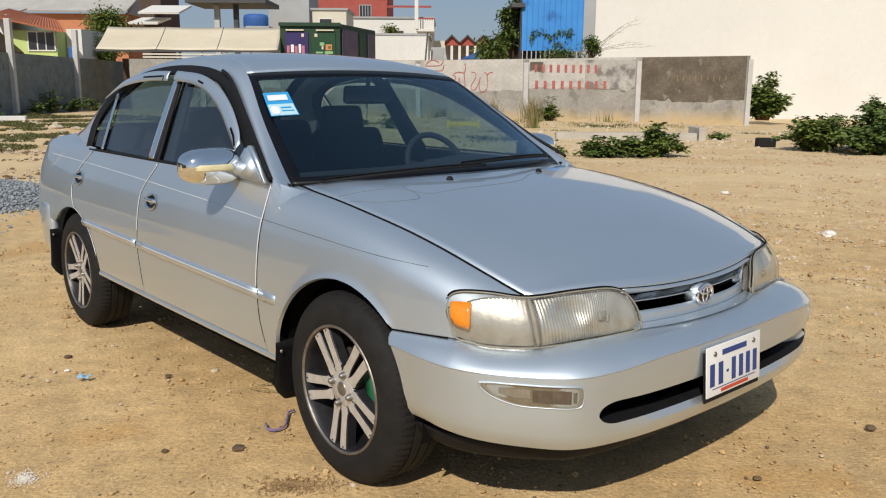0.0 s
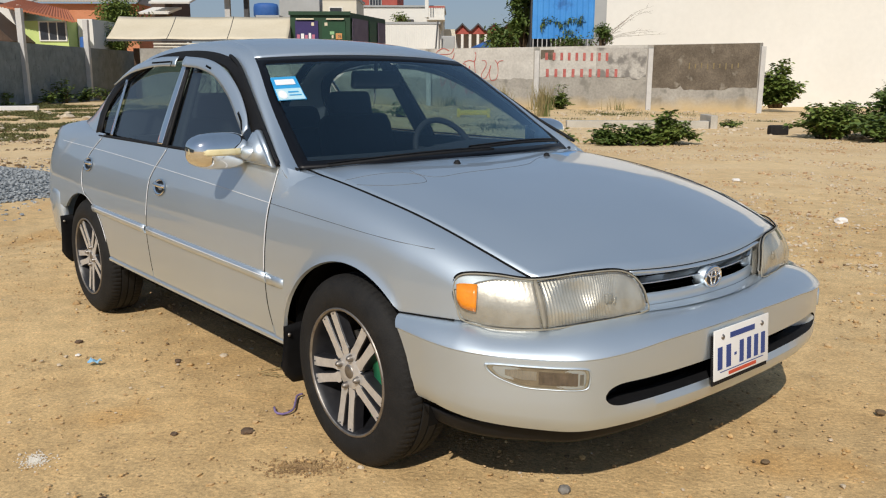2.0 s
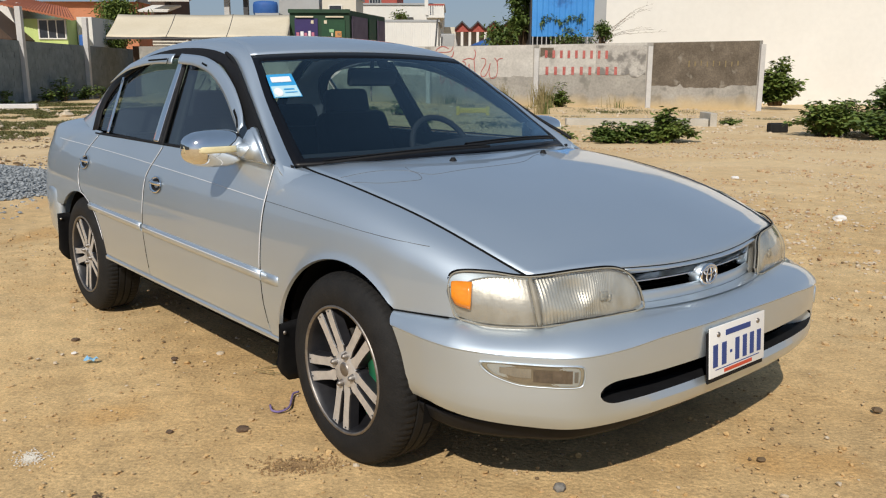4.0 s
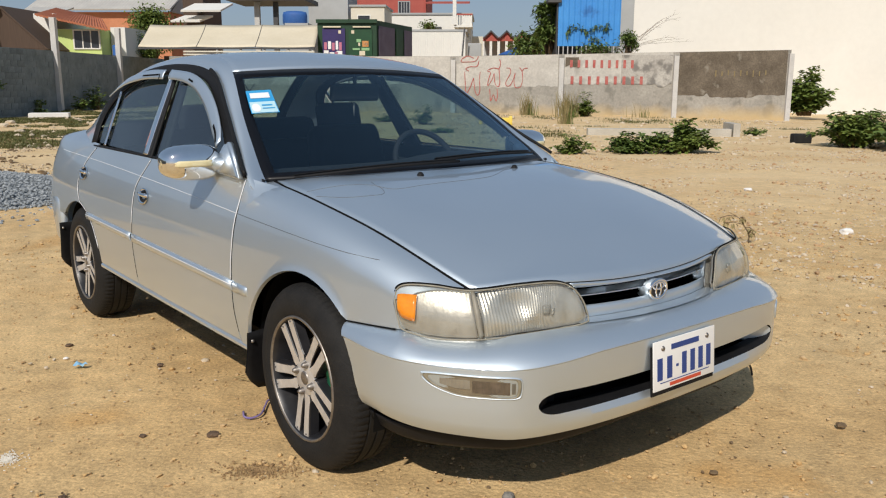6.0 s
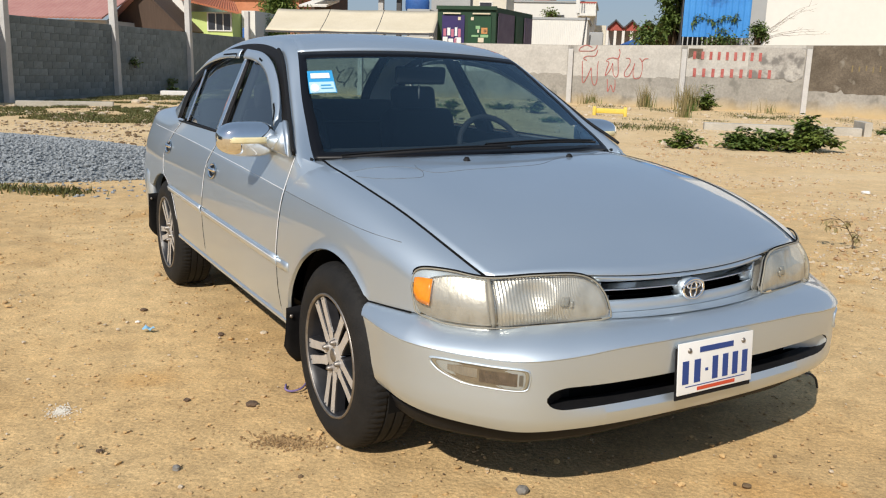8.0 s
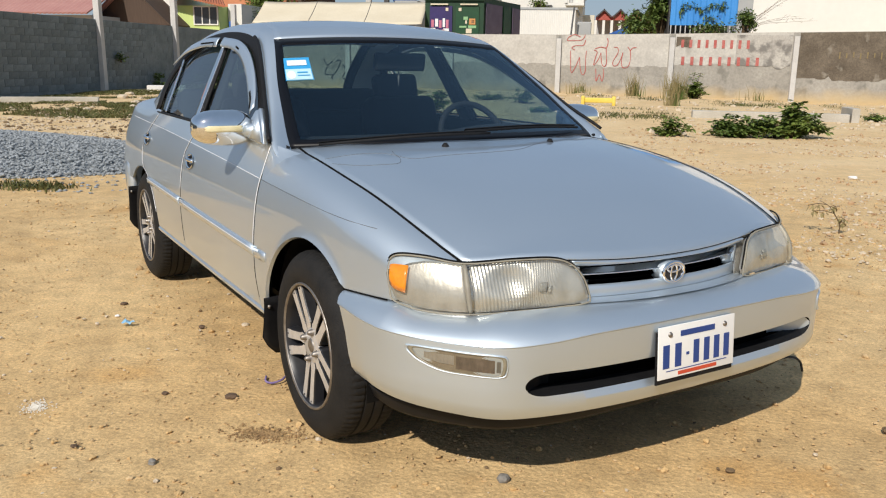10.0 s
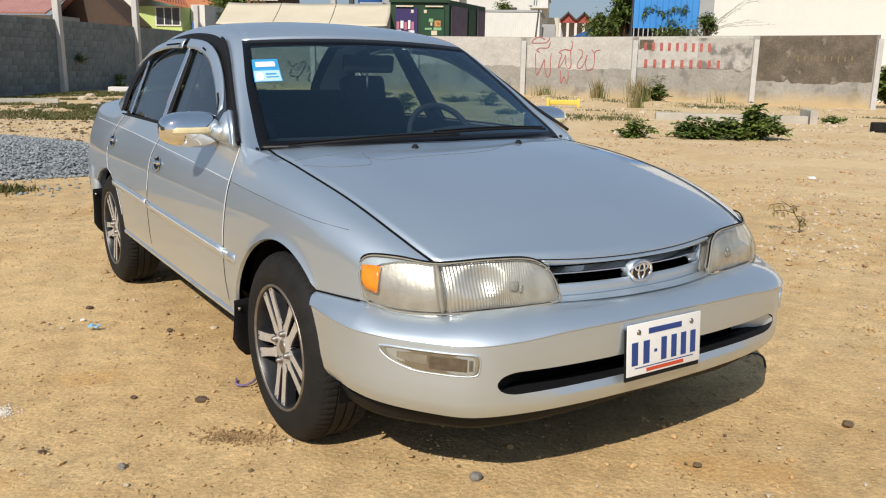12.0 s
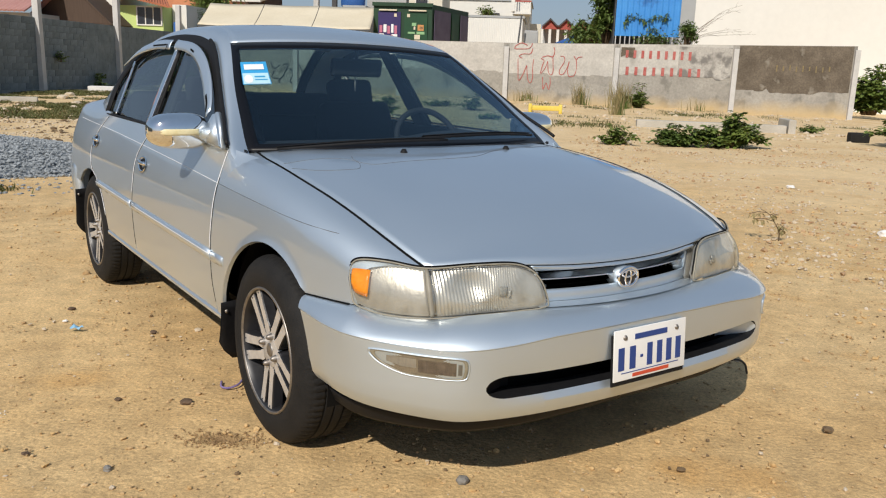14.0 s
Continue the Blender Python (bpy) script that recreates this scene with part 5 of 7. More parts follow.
for x in WX[1:]:
    part("wall_post", box(x - 0.09, x + 0.09, -0.10, 0.16, -0.7, WALL_TOP(x) - 0.14, 0.01), POST_WHITE, bw, smooth=False)

# side wall of grey blocks with tall posts
sw = thing("wall_side", "grey concrete block boundary wall", "wall", kind="structure", at=LOT @ pose(-15.4, 0, 0))
part("wall_core", box(-0.20, -0.03, -6, 46, -0.5, 2.33), MORTAR, sw, smooth=False)


# ---- boundary walls ----
PLASTER = mat("old_white_plaster", (0.42, 0.40, 0.365), (0.55, 0.53, 0.485), 1.1, 0.9, bump=0.25, bscale=20, fine=0.1, spots=((0.33, 0.315, 0.285), 0.9, 0.56))
SMEARED = mat("smeared_plaster", (0.36, 0.34, 0.31), (0.46, 0.44, 0.40), 1.2, 0.9, bump=0.25, bscale=20, fine=0.14, spots=((0.19, 0.18, 0.165), 1.5, 0.47))
BROWN_RENDER = mat("damp_brown_render", (0.090, 0.072, 0.052), (0.170, 0.140, 0.105), 1.5, 0.95, bump=0.4, bscale=18, fine=0.2, spots=((0.235, 0.21, 0.17), 2.3, 0.61))
RED_PAINT = mat("red_wall_paint", (0.36, 0.075, 0.065), (0.46, 0.16, 0.14), 6, 0.85, bump=0.1, bscale=60)


def ragged(x0, x1, z0, z1, y, jag, seed, depth=0.012):
    """A coat of plaster with an uneven lower edge."""
    rnd = random.Random(seed)
    n = max(6, int((x1 - x0) / 0.12))
    xs = [x0 + (x1 - x0) * i / n for i in range(n + 1)]
    low = []
    step = 0.0
    for i in range(n + 1):
        if rnd.random() < 0.22:
            step = rnd.uniform(-jag, jag)
        low.append(z0 + step + rnd.uniform(-0.02, 0.02))
    za, zb = (z1, z1) if not isinstance(z1, tuple) else z1
    rows = [[Vector((x, y, l)) for x, l in zip(xs, low)], [Vector((x, y, za + (zb - za) * i / n)) for i, x in enumerate(xs)]]
    return thicken(grid(rows), -depth)


for a, b, z in ((-9.2, -5.1, 1.15), (-5.1, -1.0, 1.15), (-1.0, 3.1, 1.12), (3.1, 7.38, 1.25)):
    part("plaster_coat", ragged(a + 0.11, b - 0.12, z, (WALL_TOP(a) - 0.01, WALL_TOP(b) - 0.01), 0.028, 0.05, int(a * 10)), PLASTER, bw, smooth=False)
part("brown_render", ragged(7.5, 11.48, 0.82, (2.385, 2.475), 0.028, 0.10, 7), BROWN_RENDER, bw, smooth=False)
part("brown_render", ragged(3.25, 3.75, 1.85, 2.2, 0.014, 0.08, 9, 0.01), BROWN_RENDER, bw, smooth=False)
part("grey_smear", ragged(5.35, 7.25, 1.25, 2.29, 0.014, 0.16, 12, 0.01), SMEARED, bw, smooth=False)


def bars(name, boxes, material, parent, y):
    for x0, x1, z0, z1 in boxes:
        part(name, box(x0, x1, y - 0.003, y, z0, z1), material, parent, smooth=False)


# painted numbers as rows of plain bars, and painted strokes
bars("painted_bar", [(3.42 + 0.285 * k, 3.42 + 0.285 * k + 0.10, 1.83 - 0.004 * k, 2.10) for k in range(9)], RED_PAINT, bw, 0.012)
bars("painted_bar", [(3.46 + 0.325 * k, 3.46 + 0.325 * k + 0.11, 1.20, 1.50) for k in range(9)], RED_PAINT, bw, 0.012)


def stroke(points, width=0.034, paint=RED_PAINT):
    """A brushed line of paint on the back wall, given as x, z."""
    line = spline([(x, 0, z) for x, z in points], 8 * len(points))
    rows = []
    for i, p in enumerate(line):
        d = (line[min(i + 1, len(line) - 1)] - line[max(i - 1, 0)]).normalized()
        n = Vector((-d.z, 0, d.x)) * width / 2 * (0.8 + 0.4 * noise.noise((p.x * 7, p.z * 7, 1)))
        rows.append([Vector((p.x, 0.0125, p.z)) - n, Vector((p.x, 0.0115, p.z)), Vector((p.x, 0.0125, p.z)) + n])
    part("painted_stroke", grid(rows), paint, bw, smooth=False)


for pts in ([(-0.66, 2.14), (-0.70, 2.03), (-0.50, 2.02), (-0.20, 2.04), (-0.08, 2.14), (-0.05, 2.24)],
            [(-0.66, 2.14), (-0.45, 2.24), (-0.22, 2.16)],
            [(-0.02, 2.06), (-0.10, 1.86), (-0.38, 1.84), (-0.52, 1.76), (-0.40, 1.68)],
            [(-0.56, 1.66), (-0.54, 1.30), (-0.50, 0.86), (-0.36, 1.05), (-0.22, 1.42)],
            [(-0.22, 1.42), (-0.16, 0.95), (-0.06, 0.78), (0.02, 0.95), (0.01, 1.40), (0.03, 1.66)],
            [(0.30, 1.70), (0.42, 1.62), (0.36, 1.40), (0.32, 1.14), (0.48, 1.36), (0.56, 1.60)],
            [(0.56, 1.60), (0.60, 1.24), (0.70, 1.10), (0.78, 1.22), (0.76, 1.55), (0.74, 1.78)],
            [(0.34, 1.74), (0.55, 1.80), (0.74, 1.78), (0.80, 1.98), (0.76, 2.12)],
            [(0.40, 1.02), (0.42, 0.78), (0.44, 0.56), (0.54, 0.80), (0.60, 0.66), (0.66, 0.56), (0.70, 0.80), (0.68, 1.02)],
            [(1.02, 1.80), (1.16, 1.78), (1.18, 1.60), (1.02, 1.30), (1.04, 1.14), (1.18, 1.16), (1.30, 1.40), (1.36, 1.62)],
            [(1.36, 1.62), (1.32, 1.30), (1.38, 1.08), (1.56, 1.10), (1.64, 1.34), (1.62, 1.66), (1.52, 1.82)],
            [(1.62, 1.68), (1.70, 1.78), (1.84, 1.80)]):
    stroke(pts)

BLACK_SPRAY = mat("black_spray_paint", (0.012, 0.013, 0.012), (0.03, 0.032, 0.03), 9, 0.7)
for pts in ([(-10.21, 1.20), (-10.07, 0.98), (-9.84, 1.11)], [(-10.07, 0.90), (-10.16, 0.64), (-9.84, 0.60)], [(-9.72, 1.12), (-9.60, 1.17), (-9.48, 1.14)],
            [(-9.50, 1.10), (-9.70, 0.73), (-9.88, 0.52), (-9.84, 0.43)], [(-9.43, 0.99), (-9.30, 0.82), (-9.43, 0.52), (-9.34, 0.43)],
            [(-9.07, 1.16), (-8.93, 0.82), (-9.16, 0.47), (-9.02, 0.39)], [(-8.70, 1.16), (-8.97, 0.82)], [(-8.88, 0.77), (-8.70, 0.52)]):
    stroke(pts, 0.05, BLACK_SPRAY)

OCHRE = mat("worn_ochre_paint", (0.25, 0.19, 0.085), (0.17, 0.135, 0.08), 9, 0.9, bump=0.1, bscale=60)
bars("worn_bar", [(8.85 + 0.23 * k, 8.85 + 0.23 * k + 0.045, 1.50 + 0.03 * (k % 3), 1.74 - 0.03 * (k % 2)) for k in range(9)], OCHRE, bw, 0.0145)
# tall posts of the side wall
for k, (y, top) in enumerate(((14.7, 3.5), (19.8, 3.5), (24.95, 3.5), (29.85, 3.5), (35.05, 3.45))):
    bm = box(-0.10, 0.10, -0.10, 0.10, -0.4, top, 0.01)
    ob = part("wall_post", bm, POST_WHITE, sw, smooth=False)
    ob.location = (0.06, y, 0)
    ob.rotation_euler = (radians(-0.4), radians((-1.2, 0.6, -1.0, -0.5, 0.4)[k]), 0)

# ---- white warehouse and the buildings beyond the walls ----
WHITEWASH = mat("white_render", (0.69, 0.675, 0.625), (0.745, 0.73, 0.68), 0.25, 0.85, bump=0.1, bscale=8, fine=0.02)
GREY_RENDER = mat("grey_render", (0.33, 0.34, 0.34), (0.41, 0.42, 0.42), 0.6, 0.9, bump=0.15, bscale=12)
CREAM = mat("cream_tarpaulin", (0.62, 0.54, 0.39), (0.68, 0.60, 0.45), 0.8, 0.8, bump=0.15, bscale=6, fine=0.04)
BEIGE = mat("beige_render", (0.60, 0.56, 0.46), (0.66, 0.62, 0.52), 1, 0.85)
RED_WALL = mat("red_brick_paint", (0.34, 0.07, 0.055), (0.40, 0.10, 0.075), 1.5, 0.85, bump=0.1, bscale=20)
TERRACOTTA = mat("terracotta_tiles", (0.36, 0.115, 0.055), (0.44, 0.16, 0.08), 2.5, 0.85, bump=0.3, bscale=14, fine=0.1)
PINK_ROOF = mat("faded_red_roof", (0.36, 0.17, 0.15), (0.42, 0.22, 0.19), 1.5, 0.8, bump=0.1, bscale=10)
BROWN_WOOD = mat("dark_brown_boards", (0.062, 0.040, 0.028), (0.085, 0.055, 0.038), 2, 0.85, stretch=(8, 8, 0.6))
LIME = mat("lime_green_paint", (0.50, 0.62, 0.20), (0.55, 0.66, 0.25), 1.5, 0.8)
ORANGE_WALL = mat("orange_brick_wall", (0.48, 0.19, 0.095), (0.54, 0.235, 0.125), 1.2, 0.9, fine=0.06)
ROOF_GREY = mat("grey_sheet_roof", (0.42, 0.40, 0.37), (0.50, 0.48, 0.44), 0.8, 0.6, 0.75)
BLUE_SHEET = mat("blue_sheet_metal", (0.045, 0.24, 0.62), (0.06, 0.29, 0.68), 0.8, 0.42, 0.55, fine=0.05, spots=((0.03, 0.15, 0.42), 1.3, 0.62))
BLUE_TARP = mat("blue_tarp", (0.02, 0.085, 0.30), (0.035, 0.13, 0.38), 2, 0.6, 0.75)
CONT_GREEN = mat("dark_green_paint", (0.005, 0.033, 0.011), (0.008, 0.046, 0.015), 2, 0.45, 0.6)
PURPLE = mat("purple_poster", (0.022, 0.013, 0.085), (0.034, 0.02, 0.12), 2, 0.5)
POSTER_GREEN = mat("green_poster", (0.004, 0.042, 0.014), (0.008, 0.062, 0.02), 2, 0.5)
MAUVE = mat("faded_mauve_poster", (0.10, 0.075, 0.12), (0.14, 0.11, 0.16), 2, 0.6)
PANE_DARK = mat("dark_window_pane", (0.03, 0.033, 0.04), (0.045, 0.05, 0.06), 3, 0.15, 0.25)
PINK = mat("pink_print", (0.50, 0.16, 0.24), rough=0.6)
ORANGE = mat("orange_print", (0.55, 0.25, 0.08), rough=0.6)
PALE_GREEN = mat("pale_green_print", (0.25, 0.45, 0.22), rough=0.6)
DARK_STEEL = mat("dark_steel", (0.05, 0.05, 0.055), (0.08, 0.078, 0.075), 3, 0.6, 0.7)


def window(parent, x0, x1, z0, z1, y, frame_mat=None, bars_n=0):
    w = part("window", box(x0, x1, y - 0.03, y + 0.02, z0, z1), PANE_DARK, parent, smooth=False)
    t = 0.06
    fr = box(x0 - t, x0, y - 0.07, y + 0.01, z0 - t, z1 + t)
    box(x1, x1 + t, y - 0.07, y + 0.01, z0 - t, z1 + t, bm=fr)
    box(x0, x1, y - 0.07, y + 0.01, z1, z1 + t, bm=fr)
    box(x0, x1, y - 0.07, y + 0.01, z0 - t, z0, bm=fr)
    for k in range(bars_n):
        x = x0 + (x1 - x0) * (k + 1) / (bars_n + 1)
        box(x - 0.025, x + 0.025, y - 0.05, y - 0.031, z0, z1, bm=fr)
    part("window_frame", fr, frame_mat or WHITEWASH, w, smooth=False)
    return w


def block_house(name, label, x0, x1, y, deep, z1, wall_mat, z0=-0.3, roof=None, category="building"):
    """A plain block with a thin roof slab; its front at y."""
    h = thing(name, label, category, at=LOT)
    part("wall", box(x0, x1, y, y + deep, z0, z1), wall_mat, h, smooth=False)
    part("roof", box(x0 - 0.1, x1 + 0.1, y - 0.1, y + deep + 0.1, z1, z1 + 0.12), roof or GREY_RENDER, h, smooth=False)
    return h


def sheet_fall(x0, x1, ya, za, yb, zb, ribs=0.0, n=2, thick=0.04):
    """A sloping roof sheet from its eave (ya, za) to its ridge (yb, zb)."""
    k = max(2, int((x1 - x0) / 0.12)) if ribs else 2
    rows = [[Vector((x0 + (x1 - x0) * i / k, ya + (yb - ya) * t, za + (zb - za) * t + (ribs if i % 2 else 0))) for i in range(k + 1)] for t in (0, 1)]
    return thicken(grid(rows), thick)


# white warehouse
wh = block_house("warehouse", "large plain white-rendered warehouse wall", 7.42, 46, 42, 18, 9.5, WHITEWASH)
part("grey_corner", box(6.75, 7.41, 41.9, 60, -0.3, 9.5), GREY_RENDER, wh, smooth=False)
for x in (22.3, 22.75):
    part("wall_fitting", box(x, x + 0.22, 41.93, 41.998, 1.95, 2.06), BEIGE, wh, smooth=False)

# blue corrugated shed
bs = thing("blue_shed", "blue corrugated sheet-metal hut on a barred base", "shed", at=LOT)
bx0, bx1, bz0, bz1 = 3.26, 5.86, 2.78, 5.6
n = 44
rows = [[Vector((bx0 + (bx1 - bx0) * i / n, 36 - (0.025 if (i // 2) % 2 else 0.0), z)) for i in range(n + 1)] for z in (bz0, bz1)]
part("sheet_wall", thicken(grid(rows), 0.01), BLUE_SHEET, bs, smooth=False)
part("side_wall", box(bx0 - 0.06, bx0 - 0.02, 36.0, 38.5, 0.0, bz1), DARK_STEEL, bs, smooth=False)
part("back_wall", box(bx0, bx1, 38.4, 38.5, 0.0, bz1), DARK_STEEL, bs, smooth=False)
part("roof_edge", box(bx0 - 0.45, bx0 + 0.1, 35.8, 38.6, 4.55, 4.72), DARK_STEEL, bs, smooth=False)
for k in range(14):
    x = bx0 + 0.05 + (bx1 - bx0 - 0.1) * k / 13
    part("bar", box(x - 0.02, x + 0.02, 35.98, 36.02, -0.2, bz0), POST_WHITE, bs, smooth=False)

# shop container with posters
ct = thing("container_shop", "dark green container shop with faded posters", "container", at=LOT)
cz1 = 3.98
A, B, C, D = (-7.38, 38.0), (-4.70, 38.0), (-3.50, 42.6), (-6.20, 42.6)
bm = bmesh.new()
lo, hi = [bm.verts.new((*p, 0.0)) for p in (A, B, C, D)], [bm.verts.new((*p, cz1)) for p in (A, B, C, D)]
for k in range(4):
    bm.faces.new((lo[k], lo[(k + 1) % 4], hi[(k + 1) % 4], hi[k]))
bm.faces.new(hi)
part("container_body", bm, CONT_GREEN, ct, smooth=False)
part("poster", box(-7.15, -6.12, 37.94, 37.99, 1.9, 3.62), PURPLE, ct, smooth=False)
part("poster", box(-5.95, -4.90, 37.94, 37.99, 1.9, 3.62), POSTER_GREEN, ct, smooth=False)
for x0, x1, z0, z1, m in ((-7.08, -6.95, 2.70, 3.02, PINK), (-6.90, -6.76, 2.72, 3.06, WHITE), (-6.72, -6.60, 2.66, 3.00, PINK), (-6.55, -6.44, 2.70, 3.08, WHITE), (-6.40, -6.28, 2.66, 3.02, PINK), (-7.10, -6.88, 2.0, 2.66, WHITE), (-6.84, -6.62, 2.0, 2.58, WHITE), (-6.58, -6.46, 2.3, 2.6, PINK), (-6.52, -6.26, 2.0, 2.64, WHITE), (-5.60, -5.40, 3.02, 3.16, PALE_GREEN), (-5.52, -5.44, 2.86, 3.0, CREAM), (-5.34, -5.06, 2.82, 3.08, ORANGE), (-5.24, -5.10, 2.88, 3.00, CREAM), (-5.78, -5.46, 2.68, 2.76, PALE_GREEN), (-5.48, -5.22, 2.44, 2.64, CREAM), (-5.38, -5.02, 2.66, 2.78, PALE_GREEN), (-6.42, -6.30, 3.40, 3.54, CREAM), (-5.83, -5.70, 3.40, 3.54, CREAM)):
    part("poster_patch", box(x0, x1, 37.92, 37.935, z0, z1), m, ct, smooth=False)
for x0, x1 in ((-7.1, -6.3), (-5.75, -4.95)):
    part("lamp_bar", box(x0, x1, 37.85, 37.93, 3.66, 3.72), CREAM, ct, smooth=False)
for t0, t1, m in ((0.04, 0.46, MAUVE), (0.50, 0.70, POSTER_GREEN), (0.74, 0.96, MAUVE)):
    pa, pb = Vector((*B, 0)).lerp(Vector((*C, 0)), t0), Vector((*B, 0)).lerp(Vector((*C, 0)), t1)
    o = Vector((0.05, -0.013, 0))
    part("side_poster", thicken(grid([[pa + o + Vector((0, 0, z)), pb + o + Vector((0, 0, z))] for z in (2.0, 3.75)]), 0.02), m, ct, smooth=False)
part("top_rim", box(-7.42, -4.66, 37.88, 38.0, 3.86, 4.02), CONT_GREEN, ct, smooth=False)

# market stall with a cream tarpaulin roof
stall = thing("market_stall", "long stall with a cream tarpaulin roof", "stall", at=LOT)
e0, e1, ez = -14.87, -7.12, 2.73
r0, r1, rz = -15.47, -7.50, 3.84
rows = []
for t in np.linspace(0, 1, 9):
    rows.append([Vector((lerp(lerp(e0, r0, t), lerp(e1, r1, t), u), lerp(36, 39, t), lerp(ez, rz, t) - 0.05 * math.sin(math.pi * t) - 0.03 * abs(math.sin(3 * math.pi * u)))) for u in np.linspace(0, 1, 49)])
part("tarpaulin", thicken(grid(rows), 0.02), CREAM, stall)
for u in (1 / 3, 2 / 3):
    part("tarpaulin_seam", tube([Vector((lerp(lerp(e0, r0, t), lerp(e1, r1, t), u), lerp(36, 39, t) - 0.02, lerp(ez, rz, t) - 0.05 * math.sin(math.pi * t) + 0.01)) for t in np.linspace(0, 1, 7)], 0.018, 5), DARK_STEEL, stall)
part("rafter", box(e0, e1, 35.96, 36.04, ez - 0.10, ez - 0.02), DARK_STEEL, stall, smooth=False)
for k in range(5):
    x = lerp(-11.4, e1 - 0.1, k / 4)
    part("stall_post", box(x - 0.04, x + 0.04, 36.0, 36.08, 0, ez - 0.1), POST_WHITE, stall, smooth=False)
for z in (ez - 0.23, ez - 0.355, ez - 0.48, ez - 0.61):
    part("lattice_board", box(lerp(e0, e1, 0.26), e1, 35.93, 35.95, z, z + 0.065), BEIGE, stall, smooth=False)
part("stall_back", box(e0, e1, 38.9, 39.0, 0, ez - 0.3), BROWN_WOOD, stall, smooth=False)

# grey tower, steel canopy and blue tank
gt = block_house("grey_tower", "grey rendered water tower block", -11.35, -8.76, 55, 4, 7.6, GREY_RENDER)
cn = thing("steel_canopy", "dark steel canopy on two posts", "canopy", at=LOT)
cx0, cx1 = -14.93, -10.30
part("canopy_roof", box(cx0, cx1, 49, 53, 5.90, 5.90 + 0.25), DARK_STEEL, cn, smooth=False)
part("canopy_post", box(-13.55, -13.25, 50, 50.3, 0, 5.90), POST_WHITE, cn, smooth=False)
part("canopy_post", box(-12.42, -12.15, 50, 50.3, 0, 5.90), DARK_STEEL, cn, smooth=False)
tk = thing("blue_tank", "blue tarpaulin-wrapped water tank on a stand", "tank", at=LOT)
bm = revolve([(0.01, 0.42), (0.35, 0.42), (0.52, 0.34), (0.56, 0.1), (0.56, -0.45), (0.5, -0.6), (0.01, -0.6)], 20)
bm.transform(Matrix.Translation((-10.80, 48.6, 4.93)) @ Matrix.Rotation(radians(90), 4, "X") @ Matrix.Diagonal((1.28, 0.75, 0.9, 1)))
part("tank_body", bm, BLUE_TARP, tk)
part("tank_stand", box(-11.29, -9.95, 48.1, 49.2, 0, 4.56), GREY_RENDER, tk, smooth=False)

# beige hut, red and white houses
bh = block_house("beige_house", "small beige house with a dark window", -8.09, -6.02, 52, 4, 5.79, BEIGE)
window(bh, -7.64, -6.92, 4.99, 5.26, 52)
rh = block_house("red_house", "dark red house with a barred window", -10.55, -4.48, 66, 8, 9.2, RED_WALL)
window(rh, -6.58, -5.75, 6.53, 7.38, 66, GREY_RENDER, 3)
part("awning", sheet_fall(-4.48, -1.08, 65, 7.15, 67, 7.40, thick=0.1), RED_WALL, rh, smooth=False)
w2 = block_house("white_house", "white rendered house with a small balcony", -6.72, -0.79, 58, 7, 5.79, WHITEWASH)
bxa, bxb = -1.91, -0.70
bz = 5.03
bal = part("balcony", box(bxa, bxb, 56.6, 58, bz - 0.15, bz), WHITEWASH, w2, smooth=False)
part("balcony_rail", box(bxa, bxb, 56.6, 56.68, bz + 0.62, bz + 0.72), RED_WALL, bal, smooth=False)
for k in range(8):
    x = lerp(bxa + 0.06, bxb - 0.06, k / 7)
    part("baluster", box(x - 0.04, x + 0.04, 56.6, 56.68, bz, bz + 0.62), WHITEWASH, bal, smooth=False)
part("column", box(bxa - 0.1, bxa + 0.14, 56.5, 56.75, bz, bz + 2.6), WHITEWASH, w2, smooth=False)
part("planter", box(-3.73, -2.82, 57.3, 58, 4.73, 4.95), DARK_STEEL, w2, smooth=False)
lw = block_house("white_shed", "low white sheet-clad shed", -3.98, -0.94, 48, 6, 4.08, WHITEWASH)
rows = [[Vector((lerp(-3.98, -0.94, i / 60), 47.94 - (0.010 if i % 2 else 0), z)) for i in range(61)] for z in (0.5, 4.05)]
part("sheet_cladding", thicken(grid(rows), 0.01), WHITEWASH, lw, smooth=False)

# red gabled hall far off
gh = thing("gabled_hall", "distant hall with four red gables on columns", "building", at=LOT)
gz, gy = 5.46, 80
gx = [lerp(-0.07, 5.83, k / 4) for k in range(5)]
for a, b in zip(gx, gx[1:]):
    bm = outline([(a, gy, gz), (b, gy, gz), ((a + b) / 2, gy, gz + 0.55)], 8)
    part("gable", bm, RED_WALL, gh, smooth=False)
    rf = bmesh.new()
    for u, v in ((a, (a + b) / 2), (b, (a + b) / 2)):
        merge(rf, thicken(grid([[Vector((u, y, gz - 0.05)), Vector((v, y, gz + 0.65))] for y in (gy - 0.3, gy + 8)]), 0.12))
    part("gable_roof", rf, DARK_STEEL, gh, smooth=False)
part("beam", box(gx[0], gx[-1], gy, gy + 0.4, gz - 0.35, gz), RED_WALL, gh, smooth=False)
for x in gx + [(gx[0] + gx[1]) / 2, (gx[1] + gx[2]) / 2]:
    part("column", box(x - 0.12, x + 0.12, gy + 0.02, gy + 0.42, 0, gz - 0.35), WHITEWASH, gh, smooth=False)
part("rear_wall", box(gx[0], gx[-1], gy + 7, gy + 7.2, 0, gz), GREY_RENDER, gh, smooth=False)
um = thing("blue_canopy", "blue tarpaulin market canopy", "canopy", at=LOT)
ux, uz = 1.97, 3.32
bm = bmesh.new()
tip = bm.verts.new((ux, 50, uz))
